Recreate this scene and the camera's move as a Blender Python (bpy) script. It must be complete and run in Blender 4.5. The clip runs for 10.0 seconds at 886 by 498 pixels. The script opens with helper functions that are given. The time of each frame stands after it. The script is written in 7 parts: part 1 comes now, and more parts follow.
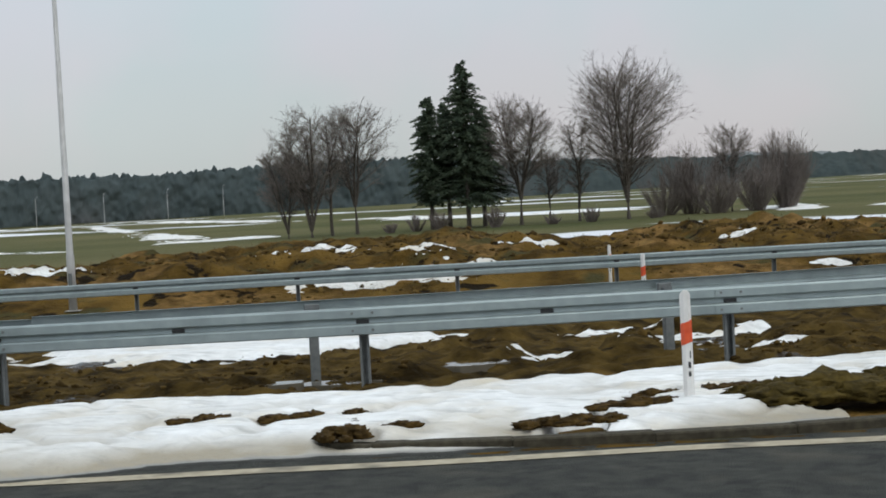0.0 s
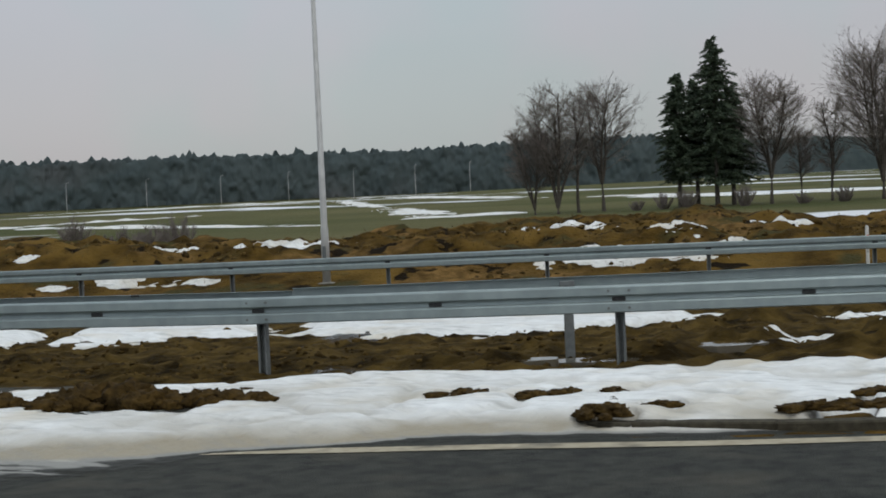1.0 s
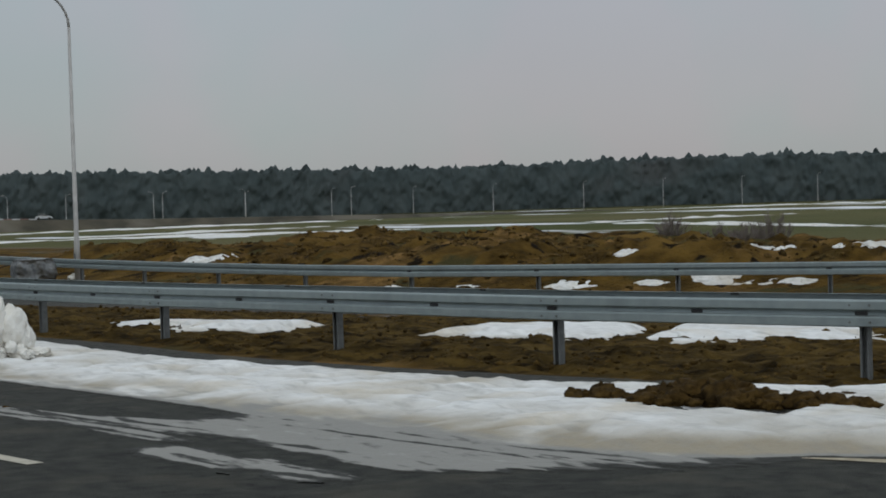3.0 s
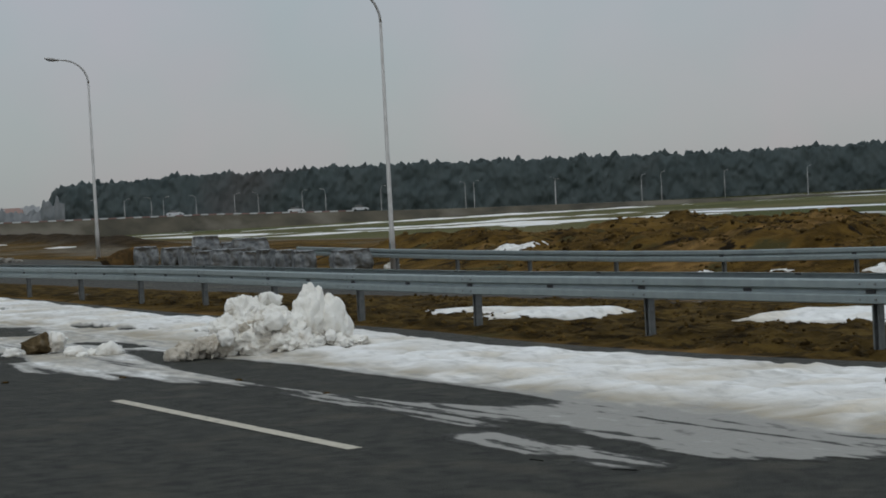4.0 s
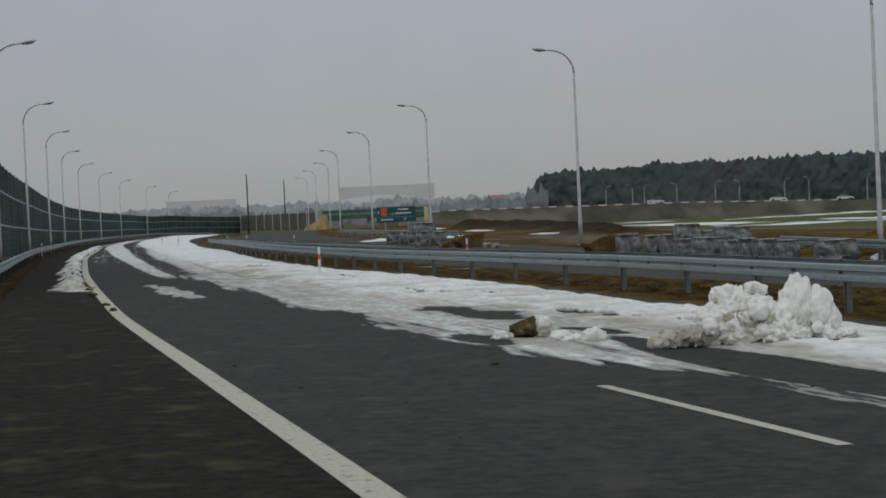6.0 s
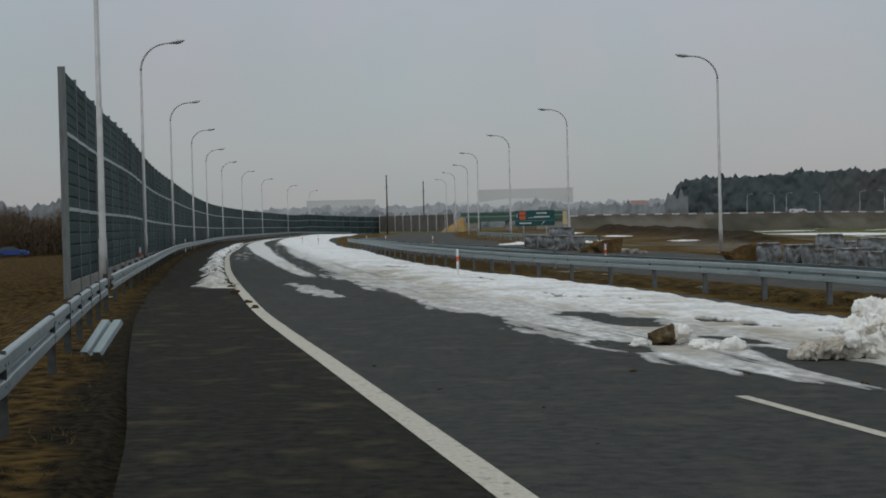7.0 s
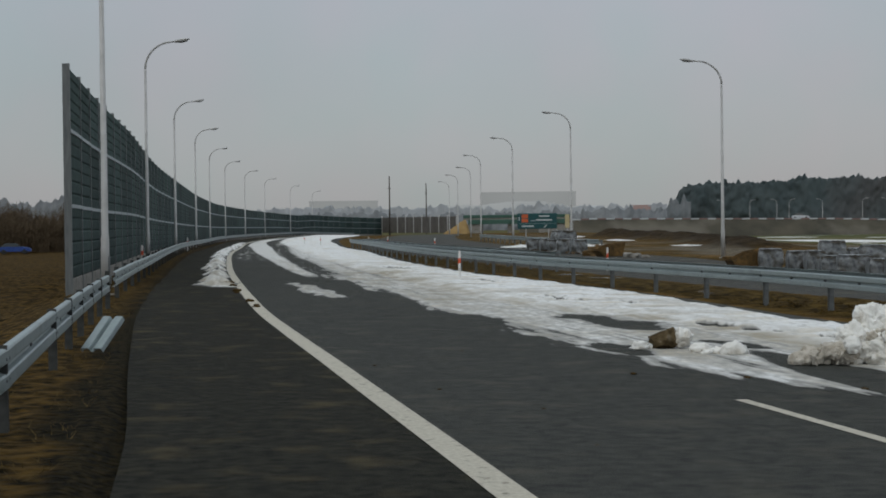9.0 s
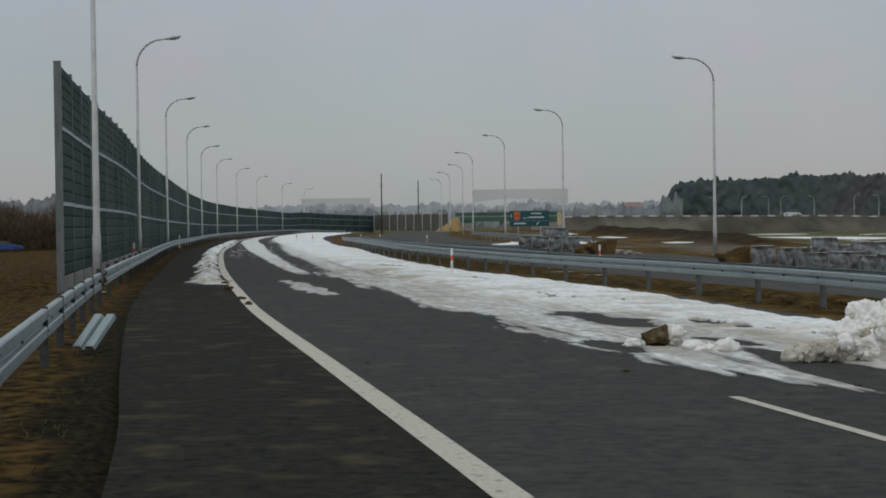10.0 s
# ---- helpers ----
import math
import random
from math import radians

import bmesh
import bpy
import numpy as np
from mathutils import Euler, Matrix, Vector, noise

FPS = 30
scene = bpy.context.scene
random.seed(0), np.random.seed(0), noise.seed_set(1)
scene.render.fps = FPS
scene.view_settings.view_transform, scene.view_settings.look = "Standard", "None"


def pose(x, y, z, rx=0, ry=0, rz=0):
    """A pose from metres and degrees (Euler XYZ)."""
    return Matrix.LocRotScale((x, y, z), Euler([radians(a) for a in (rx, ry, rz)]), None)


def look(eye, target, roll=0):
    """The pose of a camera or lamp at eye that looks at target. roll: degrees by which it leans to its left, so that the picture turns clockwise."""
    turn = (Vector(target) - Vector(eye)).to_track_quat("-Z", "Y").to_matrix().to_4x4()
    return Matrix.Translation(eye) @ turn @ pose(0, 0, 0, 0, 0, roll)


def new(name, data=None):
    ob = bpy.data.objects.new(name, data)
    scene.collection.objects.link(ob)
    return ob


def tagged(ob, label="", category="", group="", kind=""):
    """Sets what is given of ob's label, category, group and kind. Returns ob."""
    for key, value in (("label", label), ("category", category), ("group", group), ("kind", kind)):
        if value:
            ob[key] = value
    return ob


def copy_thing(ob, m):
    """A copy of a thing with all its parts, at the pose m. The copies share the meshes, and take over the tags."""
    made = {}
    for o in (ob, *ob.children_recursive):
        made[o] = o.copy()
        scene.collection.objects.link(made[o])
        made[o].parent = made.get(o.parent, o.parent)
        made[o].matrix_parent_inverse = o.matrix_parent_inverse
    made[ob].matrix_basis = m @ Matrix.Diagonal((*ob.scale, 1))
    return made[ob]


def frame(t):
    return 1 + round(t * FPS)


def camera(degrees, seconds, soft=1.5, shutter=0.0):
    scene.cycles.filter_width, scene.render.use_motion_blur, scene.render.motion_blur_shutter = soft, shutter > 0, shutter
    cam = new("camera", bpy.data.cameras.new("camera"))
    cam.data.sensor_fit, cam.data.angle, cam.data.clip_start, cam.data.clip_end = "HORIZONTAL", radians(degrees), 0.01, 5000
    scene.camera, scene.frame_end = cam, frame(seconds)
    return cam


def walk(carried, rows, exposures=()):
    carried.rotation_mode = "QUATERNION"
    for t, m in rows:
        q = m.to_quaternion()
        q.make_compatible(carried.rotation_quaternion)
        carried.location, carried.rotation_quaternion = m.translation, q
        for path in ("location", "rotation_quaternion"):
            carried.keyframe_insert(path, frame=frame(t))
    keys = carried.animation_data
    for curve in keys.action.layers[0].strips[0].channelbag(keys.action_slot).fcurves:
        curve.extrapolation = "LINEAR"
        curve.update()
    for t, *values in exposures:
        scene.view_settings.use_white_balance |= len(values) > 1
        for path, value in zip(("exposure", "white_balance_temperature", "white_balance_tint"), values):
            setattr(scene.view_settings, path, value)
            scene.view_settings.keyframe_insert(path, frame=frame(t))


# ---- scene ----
cam = camera(29.79, 10.0, soft=1.8)
PATH = [
    (0, look((0.100, -0.217, 1.669), (8.6996, 4.8759, 1.3281), -3.133)),
    (0.5, look((0.101, -0.146, 1.665), (8.3241, 5.5318, 1.2909), -2.617)),
    (1, look((0.095, -0.076, 1.669), (7.8519, 6.2215, 1.2623), -2.659)),
    (1.5, look((0.061, -0.007, 1.661), (7.3749, 6.7973, 1.2204), -1.761)),
    (2, look((0.052, 0.032, 1.669), (6.8041, 7.4004, 1.3293), -1.182)),
    (2.5, look((0.091, 0.047, 1.667), (6.0707, 8.0579, 1.4027), -1.153)),
    (2.7, look((0.081, 0.031, 1.675), (5.7017, 8.2978, 1.4122), -1.317)),
    (3.8, look((0.096, 0.030, 1.681), (3.8839, 9.2794, 1.3527), -2.937)),
    (4, look((0.099, 0.048, 1.677), (3.5253, 9.4383, 1.3832), -3.000)),
    (4.5, look((0.086, 0.053, 1.680), (2.5751, 9.7347, 1.4156), -3.304)),
    (5, look((0.080, 0.071, 1.679), (1.7699, 9.9227, 1.3871), -3.398)),
    (5.5, look((0.057, 0.087, 1.680), (1.1856, 10.0205, 1.4472), -3.080)),
    (6, look((0.043, 0.099, 1.682), (0.6800, 10.0757, 1.4547), -2.575)),
    (6.2, look((0.021, 0.081, 1.695), (0.5051, 10.0674, 1.4806), -2.055)),
    (7.3, look((0.003, -0.032, 1.702), (-0.3497, 9.9608, 1.5487), -1.391)),
    (7.5, look((0.011, -0.020, 1.694), (-0.3840, 9.9709, 1.5649), -1.344)),
    (8, look((0.012, -0.039, 1.687), (-0.3527, 9.9537, 1.5696), -1.157)),
    (8.5, look((0.009, -0.043, 1.689), (-0.2493, 9.9529, 1.5515), -0.844)),
    (9, look((0.005, -0.036, 1.684), (-0.1925, 9.9610, 1.5163), -0.699)),
    (9.5, look((-0.009, 0.017, 1.682), (-0.1501, 10.0145, 1.5317), -0.885)),
    (10, look((-0.001, 0.000, 1.680), (-0.1512, 9.9973, 1.4963), -0.748)),
]
EXPOSURES = [(0, 0.55, 6680, 4), (0.5, 0.22, 6680, 4), (1, 0.2, 6680, 4), (1.5, 0.15, 6680, 4), (2, 0.10, 6680, 4), (2.5, -0.11, 6680, 4), (4, -0.1, 6680, 4), (4.5, -0.22, 6680, 4), (5.5, -0.2, 6680, 4), (7.5, -0.05, 6680, 4), (10, -0.05, 6680, 4)]
walk(cam, PATH, EXPOSURES)

# ---- world and sun ----
world = bpy.data.worlds.new("overcast")
scene.world = world
world.use_nodes = True
wt = world.node_tree
bg = wt.nodes["Background"]
sky = wt.nodes.new("ShaderNodeTexSky")
sky.sky_type, sky.sun_disc = 'NISHITA', False
sky.sun_elevation, sky.sun_rotation = radians(35), radians(-150)
pale = wt.nodes.new("ShaderNodeHueSaturation")
pale.inputs["Saturation"].default_value, pale.inputs["Value"].default_value = 0.35, 0.10
co = wt.nodes.new("ShaderNodeTexCoord")
sep = wt.nodes.new("ShaderNodeSeparateXYZ")
cloud = wt.nodes.new("ShaderNodeValToRGB")
cloud.color_ramp.elements[0].color = (0.352, 0.352, 0.370, 1)
cloud.color_ramp.elements[1].color = (0.72, 0.79, 0.88, 1)
mid = cloud.color_ramp.elements.new(0.06)
mid.color = (0.368, 0.382, 0.418, 1)
mid = cloud.color_ramp.elements.new(0.17)
mid.color = (0.385, 0.432, 0.508, 1)
blot = wt.nodes.new("ShaderNodeTexNoise")
blot.inputs["Scale"].default_value, blot.inputs["Detail"].default_value = 5.0, 4
veil = wt.nodes.new("ShaderNodeTexNoise")
veil.inputs["Scale"].default_value, veil.inputs["Detail"].default_value = 9.0, 3
tint = wt.nodes.new("ShaderNodeValToRGB")
tint.color_ramp.elements[0].position, tint.color_ramp.elements[1].position = 0.36, 0.64
tint.color_ramp.elements[0].color, tint.color_ramp.elements[1].color = (0.945, 1.0, 1.01, 1), (1.055, 0.988, 1.025, 1)
shade = wt.nodes.new("ShaderNodeMix")
shade.data_type, shade.blend_type = 'RGBA', 'MULTIPLY'
shade.inputs[0].default_value = 1.0
blotr = wt.nodes.new("ShaderNodeMapRange")
blotr.inputs["To Min"].default_value, blotr.inputs["To Max"].default_value = 0.92, 1.08
grade = wt.nodes.new("ShaderNodeMix")
grade.data_type, grade.blend_type = 'RGBA', 'MULTIPLY'
grade.inputs[0].default_value = 1.0
mix = wt.nodes.new("ShaderNodeMix")
mix.data_type = 'RGBA'
mix.inputs[0].default_value = 0.12
wt.links.new(sky.outputs[0], pale.inputs["Color"])
wt.links.new(co.outputs["Generated"], sep.inputs[0])
wt.links.new(co.outputs["Generated"], blot.inputs["Vector"])
wt.links.new(blot.outputs["Fac"], blotr.inputs["Value"])
wt.links.new(sep.outputs["Z"], cloud.inputs["Fac"])
wt.links.new(cloud.outputs["Color"], grade.inputs[6])
wt.links.new(co.outputs["Generated"], veil.inputs["Vector"])
wt.links.new(veil.outputs["Fac"], tint.inputs["Fac"])
wt.links.new(blotr.outputs["Result"], shade.inputs[6])
wt.links.new(tint.outputs["Color"], shade.inputs[7])
wt.links.new(shade.outputs[2], grade.inputs[7])
wt.links.new(grade.outputs[2], mix.inputs[6])
wt.links.new(pale.outputs["Color"], mix.inputs[7])
wt.links.new(mix.outputs[2], bg.inputs["Color"])
bg.inputs["Strength"].default_value = 1.0
sun = new("sun", bpy.data.lights.new("sun", 'SUN'))
sun.data.energy, sun.data.angle, sun.data.color = 0.5, radians(40), (1.0, 0.96, 0.9)
sun.matrix_world = look((0, 0, 50), (20, 35, 0))


# ---- materials ----
def material(name, dark, light, scale=6.0, rough=0.8, metal=0.0, bump=0.0, bump_scale=60.0, stains=None, stain_at=0.55,
             stain_scale=0.7, spread=0.15, detail=6.0, coords="Object", stretch=(1, 1, 1), pieces=0.0, gloss=None, depth=0.03):
    """A two-scale procedural surface: grain between two colours, broad stains, fine relief."""
    m = bpy.data.materials.new(name)
    m.use_nodes = True
    t = m.node_tree
    p = t.nodes["Principled BSDF"]
    p.inputs["Roughness"].default_value, p.inputs["Metallic"].default_value = rough, metal
    if gloss is not None:
        p.inputs["Specular IOR Level"].default_value = gloss
    tc = t.nodes.new("ShaderNodeTexCoord")
    mp = t.nodes.new("ShaderNodeMapping")
    mp.inputs["Scale"].default_value = stretch
    t.links.new(tc.outputs[coords], mp.inputs["Vector"])
    n = t.nodes.new("ShaderNodeTexNoise")
    n.inputs["Scale"].default_value, n.inputs["Detail"].default_value = scale, detail
    t.links.new(mp.outputs[0], n.inputs["Vector"])
    r = t.nodes.new("ShaderNodeValToRGB")
    r.color_ramp.elements[0].position, r.color_ramp.elements[1].position = 0.3, 0.7
    r.color_ramp.elements[0].color, r.color_ramp.elements[1].color = (*dark, 1), (*light, 1)
    t.links.new(n.outputs["Fac"], r.inputs["Fac"])
    out = r.outputs["Color"]
    if stains:
        n2 = t.nodes.new("ShaderNodeTexNoise")
        n2.inputs["Scale"].default_value, n2.inputs["Detail"].default_value = stain_scale, 8
        t.links.new(mp.outputs[0], n2.inputs["Vector"])
        f = t.nodes.new("ShaderNodeMapRange")
        f.inputs["From Min"].default_value, f.inputs["From Max"].default_value = stain_at, stain_at + spread
        t.links.new(n2.outputs["Fac"], f.inputs["Value"])
        x = t.nodes.new("ShaderNodeMix")
        x.data_type = 'RGBA'
        t.links.new(f.outputs["Result"], x.inputs[0])
        t.links.new(out, x.inputs[6])
        x.inputs[7].default_value = (*stains, 1)
        out = x.outputs[2]
    if pieces:
        oi = t.nodes.new("ShaderNodeObjectInfo")
        hv = t.nodes.new("ShaderNodeHueSaturation")
        mr = t.nodes.new("ShaderNodeMapRange")
        mr.inputs["To Min"].default_value, mr.inputs["To Max"].default_value = 1 - pieces, 1 + pieces
        t.links.new(oi.outputs["Random"], mr.inputs["Value"])
        t.links.new(mr.outputs[0], hv.inputs["Value"])
        t.links.new(out, hv.inputs["Color"])
        out = hv.outputs["Color"]
    t.links.new(out, p.inputs["Base Color"])
    if bump:
        n3 = t.nodes.new("ShaderNodeTexNoise")
        n3.inputs["Scale"].default_value, n3.inputs["Detail"].default_value = bump_scale, 5
        t.links.new(mp.outputs[0], n3.inputs["Vector"])
        b = t.nodes.new("ShaderNodeBump")
        b.inputs["Strength"].default_value, b.inputs["Distance"].default_value = bump, depth
        t.links.new(n3.outputs["Fac"], b.inputs["Height"])
        t.links.new(b.outputs[0], p.inputs["Normal"])
    return m


def blend_in(m, attribute, colour, rough=None, ragged=False):
    """Mixes a colour into a material where a mesh attribute says so."""
    t = m.node_tree
    p = t.nodes["Principled BSDF"]
    a = t.nodes.new("ShaderNodeAttribute")
    a.attribute_name = attribute
    x = t.nodes.new("ShaderNodeMix")
    x.data_type = 'RGBA'
    old = p.inputs["Base Color"].links[0].from_socket
    fac = a.outputs["Fac"]
    if ragged:
        tc = t.nodes.new("ShaderNodeTexCoord")
        mp = t.nodes.new("ShaderNodeMapping")
        mp.inputs["Scale"].default_value, mp.inputs["Rotation"].default_value = (1, 0.3, 1), (0, 0, -0.25)
        n = t.nodes.new("ShaderNodeTexNoise")
        n.inputs["Scale"].default_value, n.inputs["Detail"].default_value = 8.0, 12
        q = t.nodes.new("ShaderNodeMath")
        q.operation = 'MULTIPLY_ADD'
        q.inputs[1].default_value = 1.5
        t.links.new(tc.outputs["Object"], mp.inputs["Vector"])
        t.links.new(mp.outputs[0], n.inputs["Vector"])
        t.links.new(fac, q.inputs[0])
        t.links.new(n.outputs["Fac"], q.inputs[2])
        ice = t.nodes.new("ShaderNodeMix")
        ice.data_type = 'RGBA'
        steps = []
        for lo, hi in ((0.52, 0.96), (1.20, 1.38)):
            f = t.nodes.new("ShaderNodeMapRange")
            f.inputs["From Min"].default_value, f.inputs["From Max"].default_value = lo, hi
            t.links.new(q.outputs[0], f.inputs["Value"])
            steps.append(f.outputs[0])
        t.links.new(steps[0], ice.inputs[0])
        t.links.new(old, ice.inputs[6])
        ice.inputs[7].default_value = (0.30, 0.292, 0.272, 1)
        old, fac = ice.outputs[2], steps[1]
    t.links.new(fac, x.inputs[0])
    t.links.new(old, x.inputs[6])
    x.inputs[7].default_value = (*colour, 1)
    t.links.new(x.outputs[2], p.inputs["Base Color"])
    if rough is not None:
        f = t.nodes.new("ShaderNodeMapRange")
        f.inputs["To Min"].default_value, f.inputs["To Max"].default_value = p.inputs["Roughness"].default_value, rough
        t.links.new(a.outputs["Fac"], f.inputs["Value"])
        t.links.new(f.outputs[0], p.inputs["Roughness"])
    return m


ASPHALT = material("asphalt", (0.0100, 0.0104, 0.0080), (0.0455, 0.0465, 0.0365), 6.5, 0.85, bump=0.8, bump_scale=70, detail=15,
                   stains=(0.072, 0.065, 0.047), stain_at=0.54, stain_scale=1.4, spread=0.25, gloss=0.35)
SHOULDER = material("asphalt_shoulder", (0.0060, 0.0058, 0.0038), (0.033, 0.0312, 0.0215), 7, 0.9, bump=0.8, bump_scale=70, detail=15,
                    stains=(0.082, 0.064, 0.033), stain_at=0.55, stain_scale=1.6, spread=0.22, gloss=0.12)
MARGIN = material("dusty_asphalt", (0.022, 0.022, 0.019), (0.066, 0.064, 0.055), 7, 0.85, bump=0.4, bump_scale=140, detail=14, gloss=0.3,
                  stains=(0.10, 0.086, 0.060), stain_at=0.54, stain_scale=0.9, spread=0.2)
PAINT = material("road_paint", (0.40, 0.36, 0.285), (0.56, 0.52, 0.43), 25, 0.7, bump=0.1, stains=(0.15, 0.13, 0.10), stain_at=0.59, stain_scale=9.0, spread=0.14)
DIRTY_PAINT = material("dirty_road_paint", (0.30, 0.25, 0.17), (0.46, 0.40, 0.29), 12, 0.8, stains=(0.09, 0.08, 0.06), stain_at=0.55, stain_scale=2.0)
SNOW = material("snow", (0.77, 0.77, 0.765), (0.93, 0.93, 0.925), 6, 0.65, bump=0.9, bump_scale=9, depth=0.05, detail=10,
                stains=(0.68, 0.61, 0.50), stain_at=0.50, stain_scale=0.9, spread=0.25, gloss=0.2)
blend_in(SNOW, "dirt", (0.37, 0.325, 0.250))
blend_in(SNOW, "thin", (0.036, 0.036, 0.032), 0.8, ragged=True)
MUD = material("mud", (0.015, 0.0088, 0.0026), (0.098, 0.058, 0.015), 9, 0.85, gloss=0.15, bump=0.9, bump_scale=22, detail=10)
STEEL = material("galvanised_steel", (0.265, 0.315, 0.322), (0.325, 0.375, 0.38), 7, 0.42, 0.45, bump=0.04, stains=(0.235, 0.275, 0.28),
                 stain_at=0.55, stain_scale=1.5)
POST_STEEL = material("dull_steel", (0.14, 0.15, 0.152), (0.22, 0.23, 0.23), 12, 0.65, 0.35, stains=(0.10, 0.08, 0.06), stain_at=0.6, stain_scale=5)
# Stained post steel again, darkened: shade on the left posts put into the colour.
SHADED_STEEL = material("shaded_steel", (0.035, 0.037, 0.036), (0.075, 0.077, 0.073), 10, 0.8, 0.1, stains=(0.06, 0.045, 0.03), stain_at=0.58, stain_scale=4)
POLE = material("pole_steel", (0.42, 0.41, 0.40), (0.56, 0.55, 0.54), 3, 0.55, 0.2, stains=(0.36, 0.34, 0.32), stain_at=0.6)
WHITE = material("white_plastic", (0.72, 0.70, 0.68), (0.82, 0.80, 0.78), 12, 0.5, stains=(0.45, 0.42, 0.38), stain_at=0.58, stain_scale=6)
RED = material("red_reflector", (0.62, 0.07, 0.025), (0.76, 0.12, 0.04), 20, 0.4)
BLACK = material("black_plastic", (0.015, 0.015, 0.016), (0.03, 0.03, 0.03), 20, 0.6)
PANEL = material("barrier_panel", (0.034, 0.058, 0.055), (0.064, 0.092, 0.087), 3, 0.85, gloss=0.15, bump=0.3, bump_scale=30, pieces=0.25)
PANEL_TRIM = material("barrier_trim", (0.30, 0.34, 0.36), (0.42, 0.46, 0.48), 5, 0.5, 0.3)
CONCRETE = material("concrete", (0.22, 0.21, 0.19), (0.36, 0.34, 0.31), 8, 0.9, bump=0.2, stains=(0.15, 0.13, 0.10), stain_at=0.55, stain_scale=2)
BARK = material("bark", (0.045, 0.036, 0.030), (0.10, 0.085, 0.07), 6, 0.95, bump=0.5, bump_scale=20)
TWIG = material("twigs", (0.155, 0.130, 0.118), (0.235, 0.203, 0.186), 2, 0.95, gloss=0.1)
NEEDLE = material("needles", (0.024, 0.040, 0.024), (0.062, 0.084, 0.046), 1.5, 0.9)
# The wood's colour is lifted to blue-grey to carry distance haze.
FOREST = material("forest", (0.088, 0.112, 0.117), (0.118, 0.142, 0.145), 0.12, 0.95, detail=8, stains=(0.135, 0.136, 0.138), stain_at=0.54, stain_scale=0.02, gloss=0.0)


def let_through(m, share):
    """Lets part of the light pass through thin twigs and needles."""
    t = m.node_tree
    p, out = t.nodes["Principled BSDF"], t.nodes["Material Output"]
    thin = t.nodes.new("ShaderNodeBsdfTranslucent")
    both = t.nodes.new("ShaderNodeMixShader")
    both.inputs[0].default_value = share
    t.links.new(p.inputs["Base Color"].links[0].from_socket, thin.inputs["Color"])
    t.links.new(p.outputs[0], both.inputs[1])
    t.links.new(thin.outputs[0], both.inputs[2])
    t.links.new(both.outputs[0], out.inputs["Surface"])
    return m


let_through(FOREST, 0.3)



# ---- numbers and curves ----
def smooth(a, b, x):
    t = np.clip((np.asarray(x, float) - a) / (b - a), 0, 1)
    return t * t * (3 - 2 * t)


def vnoise(x, y, seed=0):
    """Value noise in the plane, 0 to 1."""
    x, y = np.asarray(x, float), np.asarray(y, float)
    xi, yi = np.floor(x).astype(np.int64), np.floor(y).astype(np.int64)
    fx, fy = x - xi, y - yi
    fx, fy = fx * fx * (3 - 2 * fx), fy * fy * (3 - 2 * fy)

    def h(i, j):
        n = (i * 374761393 + j * 668265263 + seed * 1442695041) & 0xffffffff
        n = ((n ^ (n >> 13)) * 1274126177) & 0xffffffff
        return ((n ^ (n >> 16)) & 0xffff) / 65535.0
    return (h(xi, yi) * (1 - fx) + h(xi + 1, yi) * fx) * (1 - fy) + (h(xi, yi + 1) * (1 - fx) + h(xi + 1, yi + 1) * fx) * fy


def fbm(x, y, octaves=4, seed=0):
    out, amp, tot = 0, 1.0, 0
    for o in range(octaves):
        out = out + amp * vnoise(np.asarray(x) * 2 ** o + 17.3 * o, np.asarray(y) * 2 ** o - 9.1 * o, seed + o)
        tot += amp
        amp *= 0.5
    return out / tot


def curve_x(points):
    """x as a smooth function of y through a few points (monotone cubic)."""
    p = sorted((b, a) for a, b in points)
    ys, xs = np.array([q[0] for q in p], float), np.array([q[1] for q in p], float)
    d = np.diff(xs) / np.diff(ys)
    m = np.r_[d[0], (d[1:] + d[:-1]) / 2, d[-1]]

    def at(y):
        y = np.asarray(y, float)
        i = np.clip(np.searchsorted(ys, y) - 1, 0, len(ys) - 2)
        h = ys[i + 1] - ys[i]
        t = np.clip((y - ys[i]) / h, -50, 50)
        s = xs[i] * (2 * t**3 - 3 * t**2 + 1) + h * m[i] * (t**3 - 2 * t**2 + t) + xs[i + 1] * (3 * t**2 - 2 * t**3) + h * m[i + 1] * (t**3 - t**2)
        s = np.where(y < ys[0], xs[0] + m[0] * (y - ys[0]), s)
        return np.where(y > ys[-1], xs[-1] + m[-1] * (y - ys[-1]), s)
    return at


rail_left = curve_x([(-2.2, 2), (-3.0, 8), (-3.75, 13.1), (-4.95, 19.6), (-6.9, 30.4), (-8.8, 41.8), (-11.6, 59.5), (-13.9, 74),
                     (-19, 108), (-22.7, 138.6), (-27, 173), (-30.5, 207), (-33, 242), (-35, 282), (-35.6, 320), (-33.5, 352), (-28, 385)])
line_left = curve_x([(1.76, 2), (0.26, 9.9), (-1.16, 17), (-1.96, 21), (-2.80, 25.2), (-4.08, 31.8), (-5.70, 41.1), (-6.70, 47), (-9.0, 61), (-11.0, 74),
                     (-15.9, 108), (-19.6, 138.6), (-23.9, 173), (-27.4, 207), (-29.9, 242), (-31.9, 282), (-32.4, 320), (-30, 352), (-24, 385)])
rail_right = curve_x([(24, -6), (19.8, 0), (15.8, 5.8), (13.82, 8.9), (12.12, 11.9), (10.75, 15.2), (9.7, 18.9), (8.7, 22.5), (6.6, 35.4), (5.1, 42),
                      (3.9, 47), (1.9, 55), (-1.1, 71), (-4.3, 92), (-7.2, 115), (-10.3, 138)])
